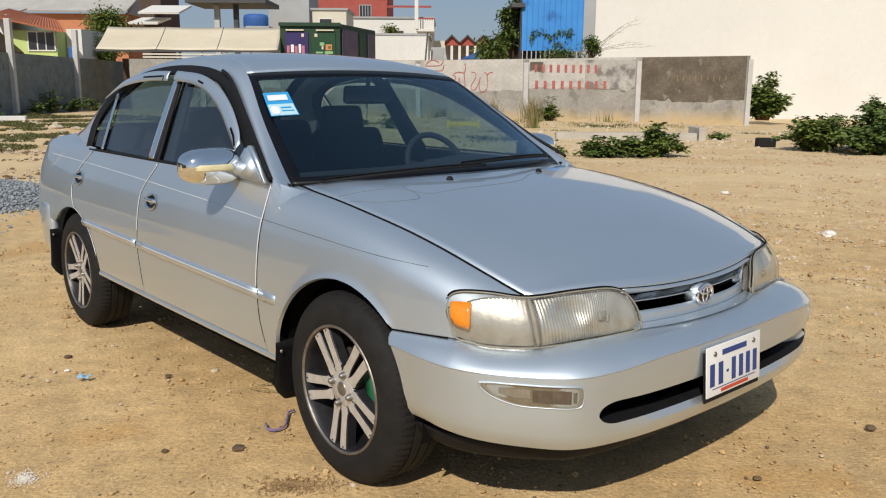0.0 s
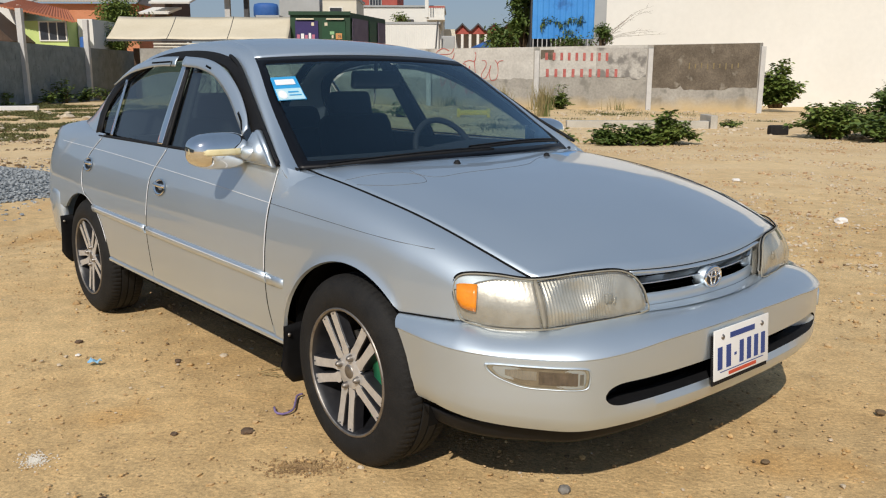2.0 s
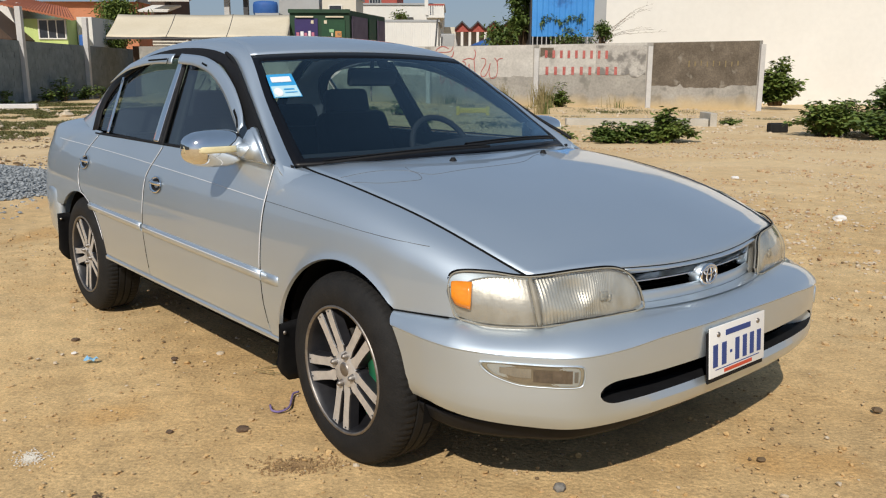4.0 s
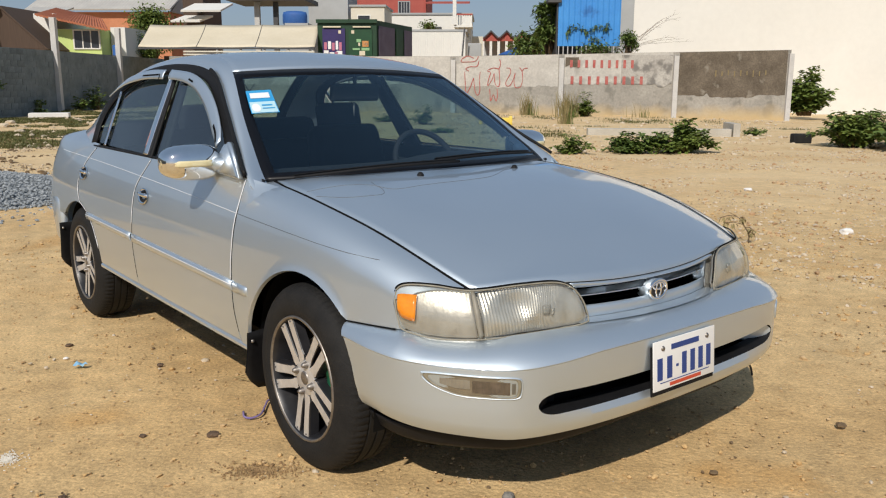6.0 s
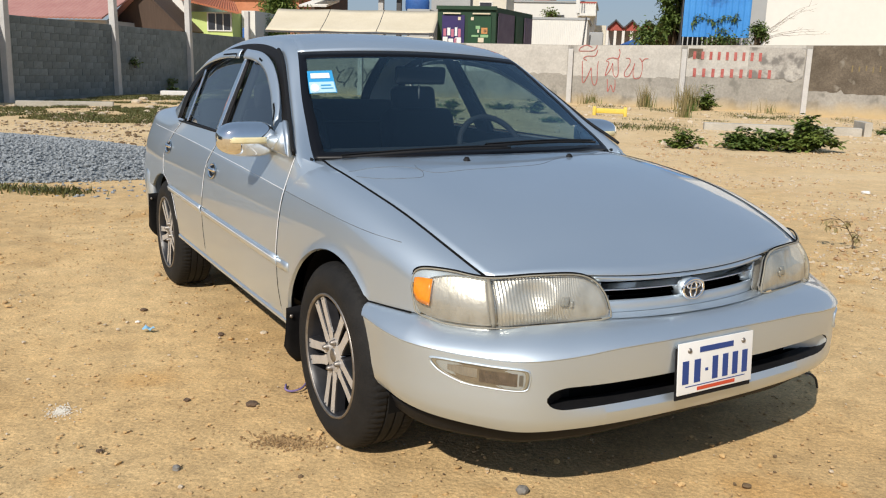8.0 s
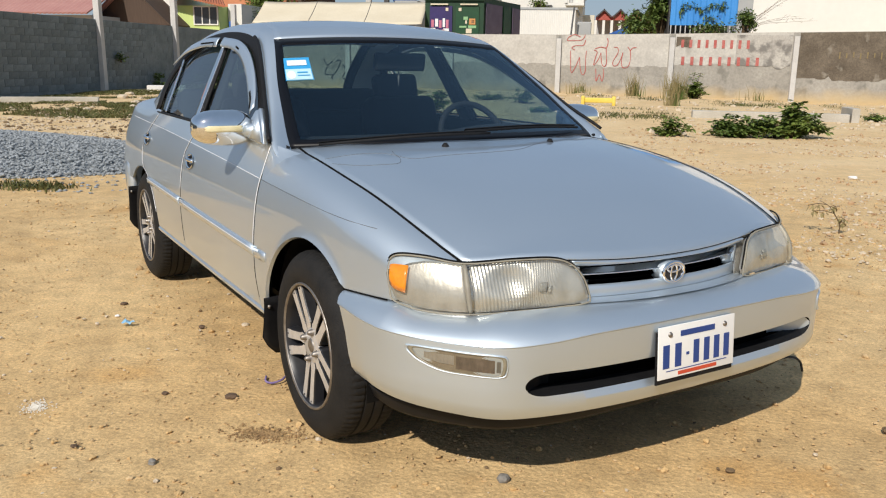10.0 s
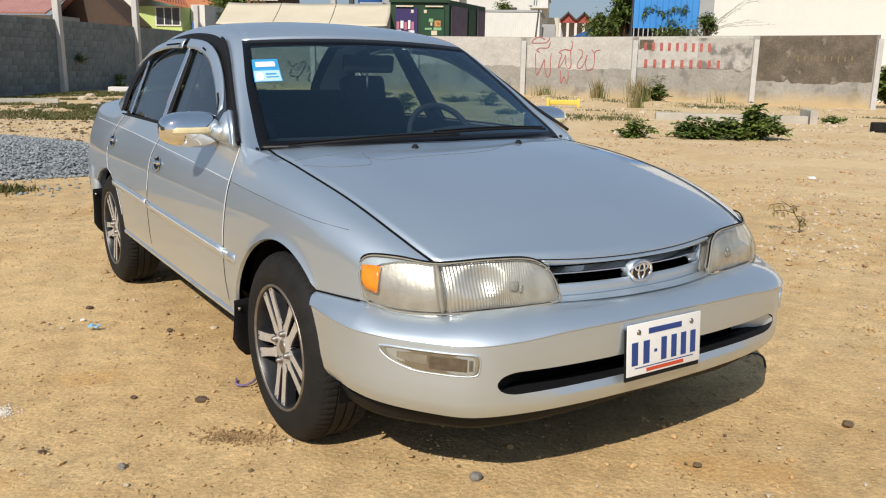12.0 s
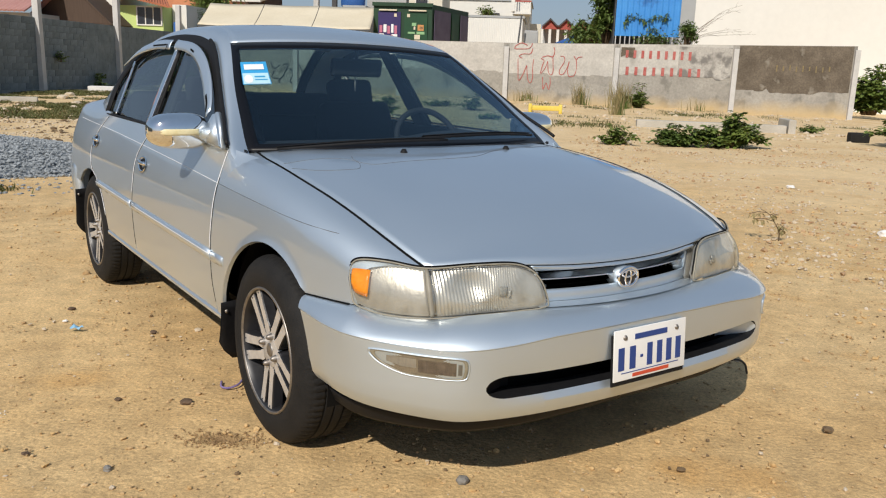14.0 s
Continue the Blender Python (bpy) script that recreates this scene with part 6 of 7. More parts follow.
ring = [bm.verts.new((ux + 1.05 * math.cos(q), 50 + 1.05 * math.sin(q), uz - 0.45)) for q in np.linspace(0, 2 * math.pi, 9)[:-1]]
for k in range(8):
    bm.faces.new((tip, ring[k], ring[(k + 1) % 8]))
part("canopy_cloth", thicken(bm, 0.02), BLUE_TARP, um, smooth=False)
part("canopy_pole", tube([(ux, 50, 0), (ux, 50, uz)], 0.04, 8), DARK_STEEL, um)

# left side: orange building, houses behind the block wall
og = thing("orange_building", "long orange-walled building with a grey roof", "building", at=LOT)
ox0, ox1 = -33.36, -23.21
oz0, oz1 = 6.31, 7.49
part("wall", box(ox0, ox1, 62, 70, 0, oz0), ORANGE_WALL, og, smooth=False)
part("roof", sheet_fall(ox0 - 0.5, ox1 + 0.3, 61.4, oz0 + 0.05, 67, oz0 + 2.6, 0.04, thick=0.1), ROOF_GREY, og, smooth=False)
part("gable_end", outline([(ox1, 62, oz0), (ox1, 70, oz0), (ox1, 66, oz0 + 2.3)], 0.15, (1, 0, 0)), GREY_RENDER, og, smooth=False)
cn2 = thing("white_awnings", "two pale awnings on a dark frame building", "building", at=LOT)
part("wall", box(-20.74, -19.32, 58, 62, 0, 8.5), BROWN_WOOD, cn2, smooth=False)
part("awning", sheet_fall(-20.61, -18.64, 55.2, 5.10, 58, 5.64, thick=0.12), WHITEWASH, cn2, smooth=False)
part("awning", sheet_fall(-19.89, -17.22, 55.2, 5.76, 58, 6.44, thick=0.12), WHITEWASH, cn2, smooth=False)

lh = thing("green_house", "lime green house with a tiled roof and wide window", "house", at=LOT)
hx0, hx1, hz1 = -21.08, -18.80, 3.78
part("wall", box(hx0, hx1, 41, 46, 0, hz1), LIME, lh, smooth=False)
part("side_wall", box(-22.15, hx0 - 0.01, 41.02, 46, 0, hz1 + 0.75), WHITEWASH, lh, smooth=False)
rows = []
for t in (0, 0.33, 0.34, 0.66, 0.67, 1):
    a, b = Vector((-21.55, 40, 4.42)).lerp(Vector((-22.0, 43, 4.95)), t), Vector((-17.95, 40, 3.68)).lerp(Vector((-19.6, 43, 4.42)), t)
    rows.append([a.lerp(b, i / 48) + Vector((0, 0, 0.05 * (i % 2))) for i in range(49)])
part("roof", thicken(grid(rows), 0.07), TERRACOTTA, lh, smooth=False)
window(lh, -20.13, -18.89, 2.87, 3.70, 41, WHITEWASH, 2)
part("side_shed", box(hx1 + 0.05, hx1 + 0.8, 42, 45, 0, hz1 + 0.15), WHITEWASH, lh, smooth=False)
bt = thing("blue_barrel", "blue plastic water barrel", "barrel", at=LOT)
bm = revolve([(0.01, 0.22), (0.16, 0.18), (0.18, 0.10), (0.18, -0.4), (0.16, -0.5), (0.01, -0.5)], 18)
bm.transform(Matrix.Translation((-17.71, 40.2, 2.79)) @ Matrix.Rotation(radians(90), 4, "X"))
part("barrel_body", bm, BLUE_TARP, bt)
part("barrel_stand", box(-18.35, -17.05, 39.8, 40.7, 0, 2.79 - 0.5), GREY_RENDER, bt, smooth=False)

ph = thing("brown_house", "brown boarded house with a faded red roof", "house", at=LOT)
px0, px1 = -24.12, -20.60
apx, apz = -22.67, 4.62
ez0 = 2.77
part("gable_wall", outline([(apx - (px1 - apx), 39, ez0), (px1, 39, ez0), (apx, 39, apz)], 0.2), BROWN_WOOD, ph, smooth=False)
part("wall", box(apx - (px1 - apx), px1, 39.01, 45, 0, ez0), BROWN_WOOD, ph, smooth=False)
rf = thicken(grid([[Vector((apx, y, apz + 0.06)), Vector((px1 + 0.12, y, ez0 - 0.08))] for y in (38.92, 45)]), 0.07)
part("far_roof", rf, BROWN_WOOD, ph, smooth=False)
rf = thicken(grid([[Vector((apx, y, apz + 0.06)), Vector((apx - (px1 - apx) - 0.25, y, ez0 - 0.12))] for y in (38.6, 45)]), 0.1)
part("roof", rf, PINK_ROOF, ph, smooth=False)
rl = thing("red_roof_house", "low house under a wide faded red roof", "house", at=LOT)
part("roof", sheet_fall(-36, -23.01, 36.0, 3.05, 39.5, 4.67, 0.03, thick=0.08), PINK_ROOF, rl, smooth=False)
part("wall", box(-36, -23.16, 36.6, 39, 0, 3.05), GREY_RENDER, rl, smooth=False)
gr = block_house("grey_roof_house", "pale house under a grey sheet roof", -27.48, -25.05, 48, 5, 4.89, WHITEWASH)
part("pitched_roof", sheet_fall(-27.62, -24.98, 47.6, 4.86, 51, 5.69, 0.03, thick=0.08), ROOF_GREY, gr, smooth=False)

# utility pole and odd poles
up = thing("leaning_pole", "thin leaning bamboo pole", "pole", at=LOT)
part("pole", tube([(-1.21, 44, 0.0), (-0.89, 44, 4.00)], 0.05, 6), DARK_STEEL, up)
rub = thing("stacked_scrap", "pale scrap and low sheds behind the wall", "scrap", at=LOT)
part("scrap_wall", box(-1.17, -0.01, 60, 62, 0, 4.46), BEIGE, rub, smooth=False)
part("scrap_stack", box(-0.73, -0.01, 45, 46, 0, 3.31, 0.05), GREY_RENDER, rub, smooth=False)


# ---- plants ----
LEAF = mat("green_leaves", (0.082, 0.128, 0.020), (0.180, 0.230, 0.045), 3, 0.55, 0.7, fine=0.2)
LEAF_DARK = mat("dark_leaves", (0.062, 0.105, 0.018), (0.130, 0.180, 0.034), 3, 0.55, 0.7, fine=0.2)
DRY = mat("dry_grass", (0.30, 0.23, 0.11), (0.20, 0.18, 0.07), 5, 0.85, fine=0.2)
GRASS = mat("short_grass", (0.058, 0.074, 0.017), (0.135, 0.125, 0.036), 1.5, 0.8, fine=0.25)
BARK = mat("brown_stem", (0.10, 0.065, 0.035), (0.16, 0.11, 0.06), 8, 0.9, bump=0.2, bscale=60)


def leaf_faces(bm, base, way, size, width, droop, rnd):
    """One folded pointed leaf."""
    way = way.normalized()
    side = way.cross(Vector((0, 0, 1)))
    side = side.normalized() if side.length > 1e-3 else Vector((1, 0, 0))
    side = (side + Vector((0, 0, rnd.uniform(-0.6, 0.6)))).normalized()
    mid = base + way * size * 0.5 + Vector((0, 0, -droop * size * 0.2))
    tip = base + way * size + Vector((0, 0, -droop * size * 0.6))
    v = [bm.verts.new(p) for p in (base, mid + side * width, tip, mid - side * width)]
    bm.faces.new((v[0], v[1], v[2]))
    bm.faces.new((v[0], v[2], v[3]))


def shrub(name, label, x, y, rx, ry, h, n_stems, n_leaves, size, seed, leaf=None, category="bush", group="", base_z=None, wild=0.5):
    """A low shrub of arching stems with feathered leaves."""
    rnd = random.Random(seed)
    z0 = ground_z(x, y) if base_z is None else base_z
    t = thing(name, label, category, group, at=LOT @ pose(x, y, z0 - 0.02))
    stems, leaves = bmesh.new(), bmesh.new()
    for k in range(n_stems):
        a = rnd.uniform(0, 2 * math.pi)
        r = math.sqrt(rnd.random())
        end = Vector((rx * r * math.cos(a), ry * r * math.sin(a), h * (1.05 - 0.65 * r * r) * rnd.uniform(1 - wild, 1.12)))
        root = Vector((end.x * 0.25 + rnd.uniform(-0.05, 0.05), end.y * 0.25, 0))
        pts = [root.lerp(end, u) + Vector((0, 0, 0.18 * h * math.sin(math.pi * u))) for u in np.linspace(0, 1, 6)]
        merge(stems, tube(pts, 0.006 + 0.006 * h, 4, taper=lambda u: 1.1 - 0.8 * u))
        per = n_leaves // n_stems
        for i in range(per):
            u = rnd.uniform(0.08, 1.0) ** 0.9
            q = u * 5
            p = pts[int(min(q, 4.999))].lerp(pts[int(min(q, 4.999)) + 1], q - int(min(q, 4.999)))
            b = rnd.uniform(0, 2 * math.pi)
            w = Vector((math.cos(b), math.sin(b), rnd.uniform(-0.15, 0.5)))
            off = w * rnd.uniform(0, size * 0.9)
            leaf_faces(leaves, p + off, w + Vector((rnd.uniform(-0.4, 0.4), rnd.uniform(-0.4, 0.4), 0)), size * rnd.uniform(0.6, 1.25), size * rnd.uniform(0.28, 0.42), rnd.uniform(0, 1.1), rnd)
    part("branching", stems, BARK, t)
    part("foliage", leaves, leaf or LEAF, t, smooth=False)
    return t


def blades(rnd, n, where, h0, h1, width, lean=0.5, bm=None):
    bm = bm or bmesh.new()
    for k in range(n):
        x, y, z = where(rnd)
        h = rnd.uniform(h0, h1)
        a = rnd.uniform(0, 2 * math.pi)
        d = Vector((math.cos(a), math.sin(a), 0))
        s = Vector((-d.y, d.x, 0)) * width
        b = Vector((x, y, z))
        m = b + d * lean * h * 0.25 + Vector((0, 0, h * 0.6))
        t = b + d * lean * h * rnd.uniform(0.5, 1.0) + Vector((0, 0, h))
        v = [bm.verts.new(p) for p in (b - s, b + s, m + s * 0.6, m - s * 0.6, t)]
        bm.faces.new((v[0], v[1], v[2], v[3]))
        bm.faces.new((v[3], v[2], v[4]))
    return bm


# bushes in the yard
shrub("bush", "low green feathery bush on sand", 2.95, 15.45, 0.62, 0.4, 0.40, 28, 1900, 0.10, 3, LEAF_DARK, group="yard bushes", wild=0.8)
shrub("bush", "taller green feathery bush on sand", 3.85, 15.55, 0.72, 0.5, 0.62, 32, 2400, 0.105, 5, group="yard bushes", wild=0.8)
shrub("bush", "small green feathery bush on sand", 1.82, 14.86, 0.36, 0.26, 0.36, 14, 640, 0.09, 8, group="yard bushes", wild=0.8)
shrub("bush", "tiny green weed clump beside the slab", 7.09, 21.42, 0.35, 0.2, 0.22, 10, 300, 0.09, 9, group="yard bushes")
shrub("bush", "upright feathery green bush on open sand", -3.28, 20.0, 0.28, 0.25, 0.62, 12, 620, 0.10, 10, group="yard bushes", wild=0.8)
shrub("bush", "loose green bush on open sand", -1.52, 24.0, 0.42, 0.3, 0.58, 12, 520, 0.10, 11, group="yard bushes", wild=0.8)
shrub("bush", "flat green weed clump on open sand", -2.65, 25.2, 0.6, 0.3, 0.22, 12, 520, 0.09, 12, group="yard bushes")
shrub("bush", "flat green weed clump on open sand", -0.72, 20.6, 0.5, 0.35, 0.12, 12, 460, 0.09, 13, group="yard bushes")
for k, (x, y, r, h) in enumerate(((7.7, 17.2, 0.9, 0.75), (9.0, 17.6, 1.1, 0.95), (10.3, 17.2, 1.2, 1.15), (8.6, 16.2, 0.9, 0.62), (9.7, 15.8, 1.1, 0.75), (11.6, 16.8, 1.3, 1.25))):
    shrub("bush", "dense green bush along the yard's edge", x, y, r, r * 0.7, h, 46, 3200, 0.12, 20 + k, LEAF_DARK if k % 2 else LEAF, group="edge bushes")
shrub("wall_shrub", "leafy green shrub behind the wall's end", 13.15, 34.4, 1.05, 0.6, 1.8, 50, 3400, 0.22, 31, base_z=0.0, wild=0.75)
shrub("wall_shrub", "small green shrub by the white warehouse", 19.6, 38.0, 0.6, 0.5, 0.9, 24, 1100, 0.16, 33, LEAF_DARK, base_z=0.1)
for k, (x, r, h) in enumerate(((21.5, 1.2, 0.55), (23.4, 1.3, 0.5), (25.2, 1.2, 0.6))):
    shrub("far_bush", "low green growth by the warehouse", x, 38.5, r, 0.6, h, 24, 900, 0.16, 40 + k, base_z=0.1)
sd_x, sd_y = 2.40, 6.73
sd = thing("seedling", "withered leaning seedling on bare sand", "plant", at=LOT @ pose(sd_x, sd_y, ground_z(sd_x, sd_y)))
rs_ = random.Random(44)
stem = spline([(0.04, 0, -0.02), (0.035, 0, 0.06), (0.0, 0.01, 0.13), (-0.05, 0.02, 0.20), (-0.12, 0.03, 0.24)], 12)
sb, lb_ = tube(stem, 0.005, 5, taper=lambda u: 1.2 - 0.8 * u), bmesh.new()
for k, a in ((3, 0.09), (5, 0.13), (6, -0.12), (8, 0.10), (9, -0.10)):
    tip = stem[k] + Vector((a * 0.9 - 0.05, rs_.uniform(-0.04, 0.04), rs_.uniform(-0.03, 0.05)))
    merge(sb, tube([stem[k], stem[k].lerp(tip, 0.5) + Vector((0, 0, 0.012)), tip], 0.003, 4))
    for i in range(12):
        leaf_faces(lb_, stem[k].lerp(tip, rs_.uniform(0.2, 1)), Vector((rs_.gauss(0, 1), rs_.gauss(0, 1), rs_.gauss(-0.4, 0.5))), 0.04, 0.009, 0.8, rs_)
part("stem", sb, BARK, sd)
part("withered_leaves", lb_, DRY, sd, smooth=False)

for k, (x, y, r, h, n) in enumerate(((-15.0, 30.6, 0.30, 0.55, 260), (-14.95, 31.8, 0.5, 0.95, 520), (-14.8, 33.2, 0.6, 0.75, 520), (-14.6, 34.6, 0.5, 0.6, 320), (-14.9, 27.6, 0.25, 0.45, 160))):
    shrub("wall_weed", "scrubby green weed at the foot of the block wall", x, y, r, r * 0.7, h, 14, n, 0.13, 140 + k, LEAF_DARK, category="weed", group="weeds by the block wall", wild=0.8)

# dry weeds by the back wall
rnd = random.Random(5)
for label, x, y, r, h, n in (("tall dry weed clump at the wall post", 3.20, 30.4, 0.34, 1.15, 240), ("dry weed tuft before the wall", 2.75, 26.0, 0.2, 0.8, 80), ("dry green weed tuft at the wall", 1.75, 30.4, 0.26, 0.95, 110), ("thin dry weeds at the wall", 5.9, 30.9, 0.4, 0.75, 26), ("thin dry weeds at the wall", -0.2, 31.0, 0.4, 0.6, 60)):
    w = thing("weed_clump", label, "weeds", "dry weeds", at=LOT @ pose(x, y, ground_z(x, y) - 0.02))
    part("dry_growth", blades(rnd, n, lambda q: (q.gauss(0, r * 0.5), q.gauss(0, r * 0.35), 0), h * 0.35, h, 0.012, 0.45), DRY, w, smooth=False)
    part("green_growth", blades(rnd, n // 2, lambda q: (q.gauss(0.1, r * 0.35), q.gauss(0, r * 0.3), 0), h * 0.25, h * 0.62, 0.014, 0.5), LEAF_DARK, w, smooth=False)


shrub("wall_weed", "olive green weed bush at the wall post", 3.85, 30.7, 0.5, 0.35, 1.0, 26, 1500, 0.10, 160, category="weed", wild=0.7)


# grass and low plants as cover
def band(q):
    def draw():
        return q.uniform(-15.2, -5.5), 15.0 + 15.5 * q.random()
    x, y = draw()
    while noise.noise((x * 0.45, y * 0.6, 8.0)) + 0.8 * noise.noise((x * 1.5, y * 1.3, 2.0)) < (-0.05 if x < -8 else 0.42):
        x, y = draw()
    return x, y, ground_z(x, y) - 0.01


gs = link("grass", blades(rnd, 60000, band, 0.015, 0.075, 0.012, 1.3), GRASS, smooth=False)
gs.matrix_world = LOT
tagged(gs, "patchy short grass over sand by the block wall", "grass", kind="stuff")


def fringe(q):
    k = q.random()
    if k < 0.30:
        x, y = q.choice((0.4, 2.2, 4.9, 6.2, 8.4)) + q.gauss(0, 0.3), q.gauss(29.0, 0.5)
    elif k < 0.45:
        cx, cy = q.choice(((1.4, 22.6), (2.1, 21.2), (0.6, 20.4), (3.4, 24.5), (7.6, 23.4), (9.3, 24.8)))
        x, y = q.gauss(cx, 0.28), q.gauss(cy, 0.12)
    elif k < 0.6:
        x, y = q.gauss(5.2, 0.6), q.gauss(28.0, 0.4)
    elif k < 0.8:
        x, y = q.gauss(q.choice((0.9, 1.5, 2.0)), 0.16), q.gauss(19.6, 0.5)
    else:
        x, y = q.gauss(q.choice((-5.3, -4.9, -4.6, -5.9)), 0.12), q.gauss(7.1, 0.10)
    return x, y, ground_z(x, y) - 0.01


gs = link("low_weeds", blades(rnd, 4200, fringe, 0.02, 0.09, 0.009, 1.2), GRASS, smooth=False)
gs.matrix_world = LOT
tagged(gs, "sparse low green weeds on sand", "weeds", kind="stuff")


# trees beyond the walls
def tree(label, x, y, base, h, r, n, size, seed, squash=1.0, leaf=None):
    rnd = random.Random(seed)
    t = thing("tree", label, "tree", "trees beyond the walls", at=LOT @ pose(x, y, 0))
    trunk = tube([(0, 0, 0), (0.08, 0.02, base * 0.6), (0.02, 0.05, base + 0.3 * (h - base))], 0.16, 8, taper=lambda u: 1.2 - 0.6 * u)
    crown = bmesh.new()
    for k in range(26):
        a, e = rnd.uniform(0, 2 * math.pi), rnd.uniform(-0.3, 1.35)
        c = Vector((r * math.cos(a) * math.cos(e), r * math.sin(a) * math.cos(e), (h - base) * 0.5 * squash * math.sin(e))) * rnd.uniform(0.5, 1.0) + Vector((0, 0, (base + h) / 2))
        merge(trunk, tube([Vector((0.02, 0.05, base * 0.9)), Vector((c.x * 0.4, c.y * 0.4, lerp(base, c.z, 0.6))), c], 0.05, 5, taper=lambda u: 1.2 - u))
        for i in range(n // 26):
            p = c + Vector((rnd.gauss(0, r * 0.22), rnd.gauss(0, r * 0.22), rnd.gauss(0, r * 0.2)))
            w = Vector((rnd.gauss(0, 1), rnd.gauss(0, 1), rnd.gauss(0.1, 0.6)))
            leaf_faces(crown, p, w, size * rnd.uniform(0.6, 1.3), size * 0.24, rnd.uniform(0, 1), rnd)
    part("trunk", trunk, BARK, t)
    part("crown", crown, leaf or LEAF, t, smooth=False)
    return t


tree("round green tree behind the block wall", -18.17, 46, 2.2, 5.07, 1.35, 5200, 0.22, 51)
tree("bushy green tree beside the stall", -18.25, 44, 1.6, 3.83, 0.8, 1600, 0.20, 52)
tree("dark leafy tree beside the blue hut", 2.96, 37.2, 2.0, 5.0, 0.65, 2200, 0.24, 53, leaf=LEAF_DARK)
tree("spreading green tree behind the wall", 2.63, 42, 2.2, 3.51, 1.1, 2000, 0.24, 54, leaf=LEAF_DARK)
tree("low green growth beside the blue hut", 6.10, 35.4, 2.0, 3.31, 0.45, 900, 0.16, 55, leaf=LEAF_DARK)
tree("creeper growing under the blue hut", 4.72, 35.3, 1.9, 2.90, 0.7, 700, 0.15, 56, leaf=LEAF_DARK)
tree("green plant on the white house", -3.65, 56.5, 4.3, 5.31, 0.55, 300, 0.22, 57)
vn = thing("hanging_vine", "dark vine climbing the blue sheet wall", "vine", at=LOT @ pose(0, 35.93, 0))
vb = bmesh.new()
rv_ = random.Random(77)
for x0, z0, x1, z1 in ((3.6, 3.35, 4.1, 3.6), (4.1, 3.6, 4.5, 3.4), (4.5, 3.4, 4.9, 3.62), (4.9, 3.6, 5.4, 3.45), (5.2, 3.4, 5.35, 3.75), (3.75, 3.6, 3.65, 3.2), (4.55, 3.2, 5.0, 3.05)):
    for i in range(26):
        u = rv_.random()
        leaf_faces(vb, Vector((lerp(x0, x1, u), rv_.uniform(-0.06, 0.0), lerp(z0, z1, u) + rv_.gauss(0, 0.05))), Vector((rv_.gauss(0, 1), -0.2, rv_.gauss(-0.3, 0.8))), 0.14, 0.035, 0.5, rv_)
part("vine_leaves", vb, LEAF_DARK, vn, smooth=False)

tw = thing("dry_branches", "thin bare branches leaning before the white wall", "branches", at=LOT @ pose(0, 35.5, 0))
rt_ = random.Random(31)
for k in range(9):
    x1, z1 = 6.9 + 0.30 * k * rt_.uniform(0.7, 1.1), 2.9 + 1.3 * rt_.random()
    pts = [(5.9 + 0.05 * k, 0, 2.0), (6.1 + 0.06 * k, rt_.uniform(-0.2, 0.2), 2.75), (lerp(6.2, x1, 0.6), rt_.uniform(-0.3, 0.3), lerp(2.8, z1, 0.75)), (x1, rt_.uniform(-0.3, 0.3), z1)]
    line = spline(pts, 20)
    branch = tube(line, 0.009, 5, taper=lambda u: 1.1 - 0.85 * u)
    for j in (9, 12, 15, 17):
        q = line[j]
        merge(branch, tube([q, q + Vector((rt_.uniform(0.05, 0.3), 0, rt_.uniform(-0.1, 0.22)))], 0.005, 4, taper=lambda u: 1.0 - 0.6 * u))
    part("branch", branch, BARK, tw)

# ---- ground clutter ----
STONE_PALE = mat("pale_stone", (0.46, 0.365, 0.24), (0.62, 0.53, 0.41), 9, 0.9, bump=0.3, bscale=60)
STONE_DARK = mat("dark_clod", (0.13, 0.085, 0.045), (0.21, 0.145, 0.08), 12, 0.95, bump=0.4, bscale=60)
STONE_RED = mat("reddish_clod", (0.34, 0.20, 0.10), (0.58, 0.41, 0.24), 9, 0.95, bump=0.4, bscale=60)
STONE_TAN = mat("tan_stone", (0.42, 0.27, 0.125), (0.58, 0.42, 0.23), 9, 0.95, bump=0.4, bscale=60)
CHALK = mat("chalky_crumbs", (0.62, 0.56, 0.46), (0.72, 0.67, 0.58), 20, 0.95, bump=0.2, bscale=60)
PEBBLE = mat("grey_pebble", (0.15, 0.14, 0.125), (0.27, 0.255, 0.23), 30, 0.85, bump=0.2, bscale=60)
LUMP = mat("sandy_lump", (0.46, 0.285, 0.115), (0.64, 0.445, 0.215), 9, 0.95, bump=0.4, bscale=60)
GRAVEL = mat("blue_grey_gravel", (0.10, 0.115, 0.125), (0.44, 0.465, 0.48), 34, 0.85, bump=0.2, bscale=50, fine=0.2)
CLOD = mat("dark_soil_clod", (0.075, 0.048, 0.03), (0.17, 0.11, 0.068), 40, 0.95, bump=0.5, bscale=80)
ROCK_WHITE = mat("chalky_white_stone", (0.72, 0.70, 0.66), (0.80, 0.78, 0.75), 12, 0.9, bump=0.3, bscale=50)
SOIL = mat("turned_soil", (0.20, 0.12, 0.055), (0.38, 0.25, 0.115), 12, 0.95, bump=0.4, bscale=60)
LITTER_BLUE = mat("pale_blue_plastic", (0.20, 0.42, 0.62), (0.32, 0.55, 0.72), 20, 0.4, 0.5)
PURPLE_CORD = mat("purple_cord", (0.13, 0.09, 0.24), (0.26, 0.20, 0.38), 30, 0.8)
YELLOW = mat("yellow_plastic", (0.68, 0.50, 0.06), (0.75, 0.58, 0.12), 4, 0.5, 0.6)
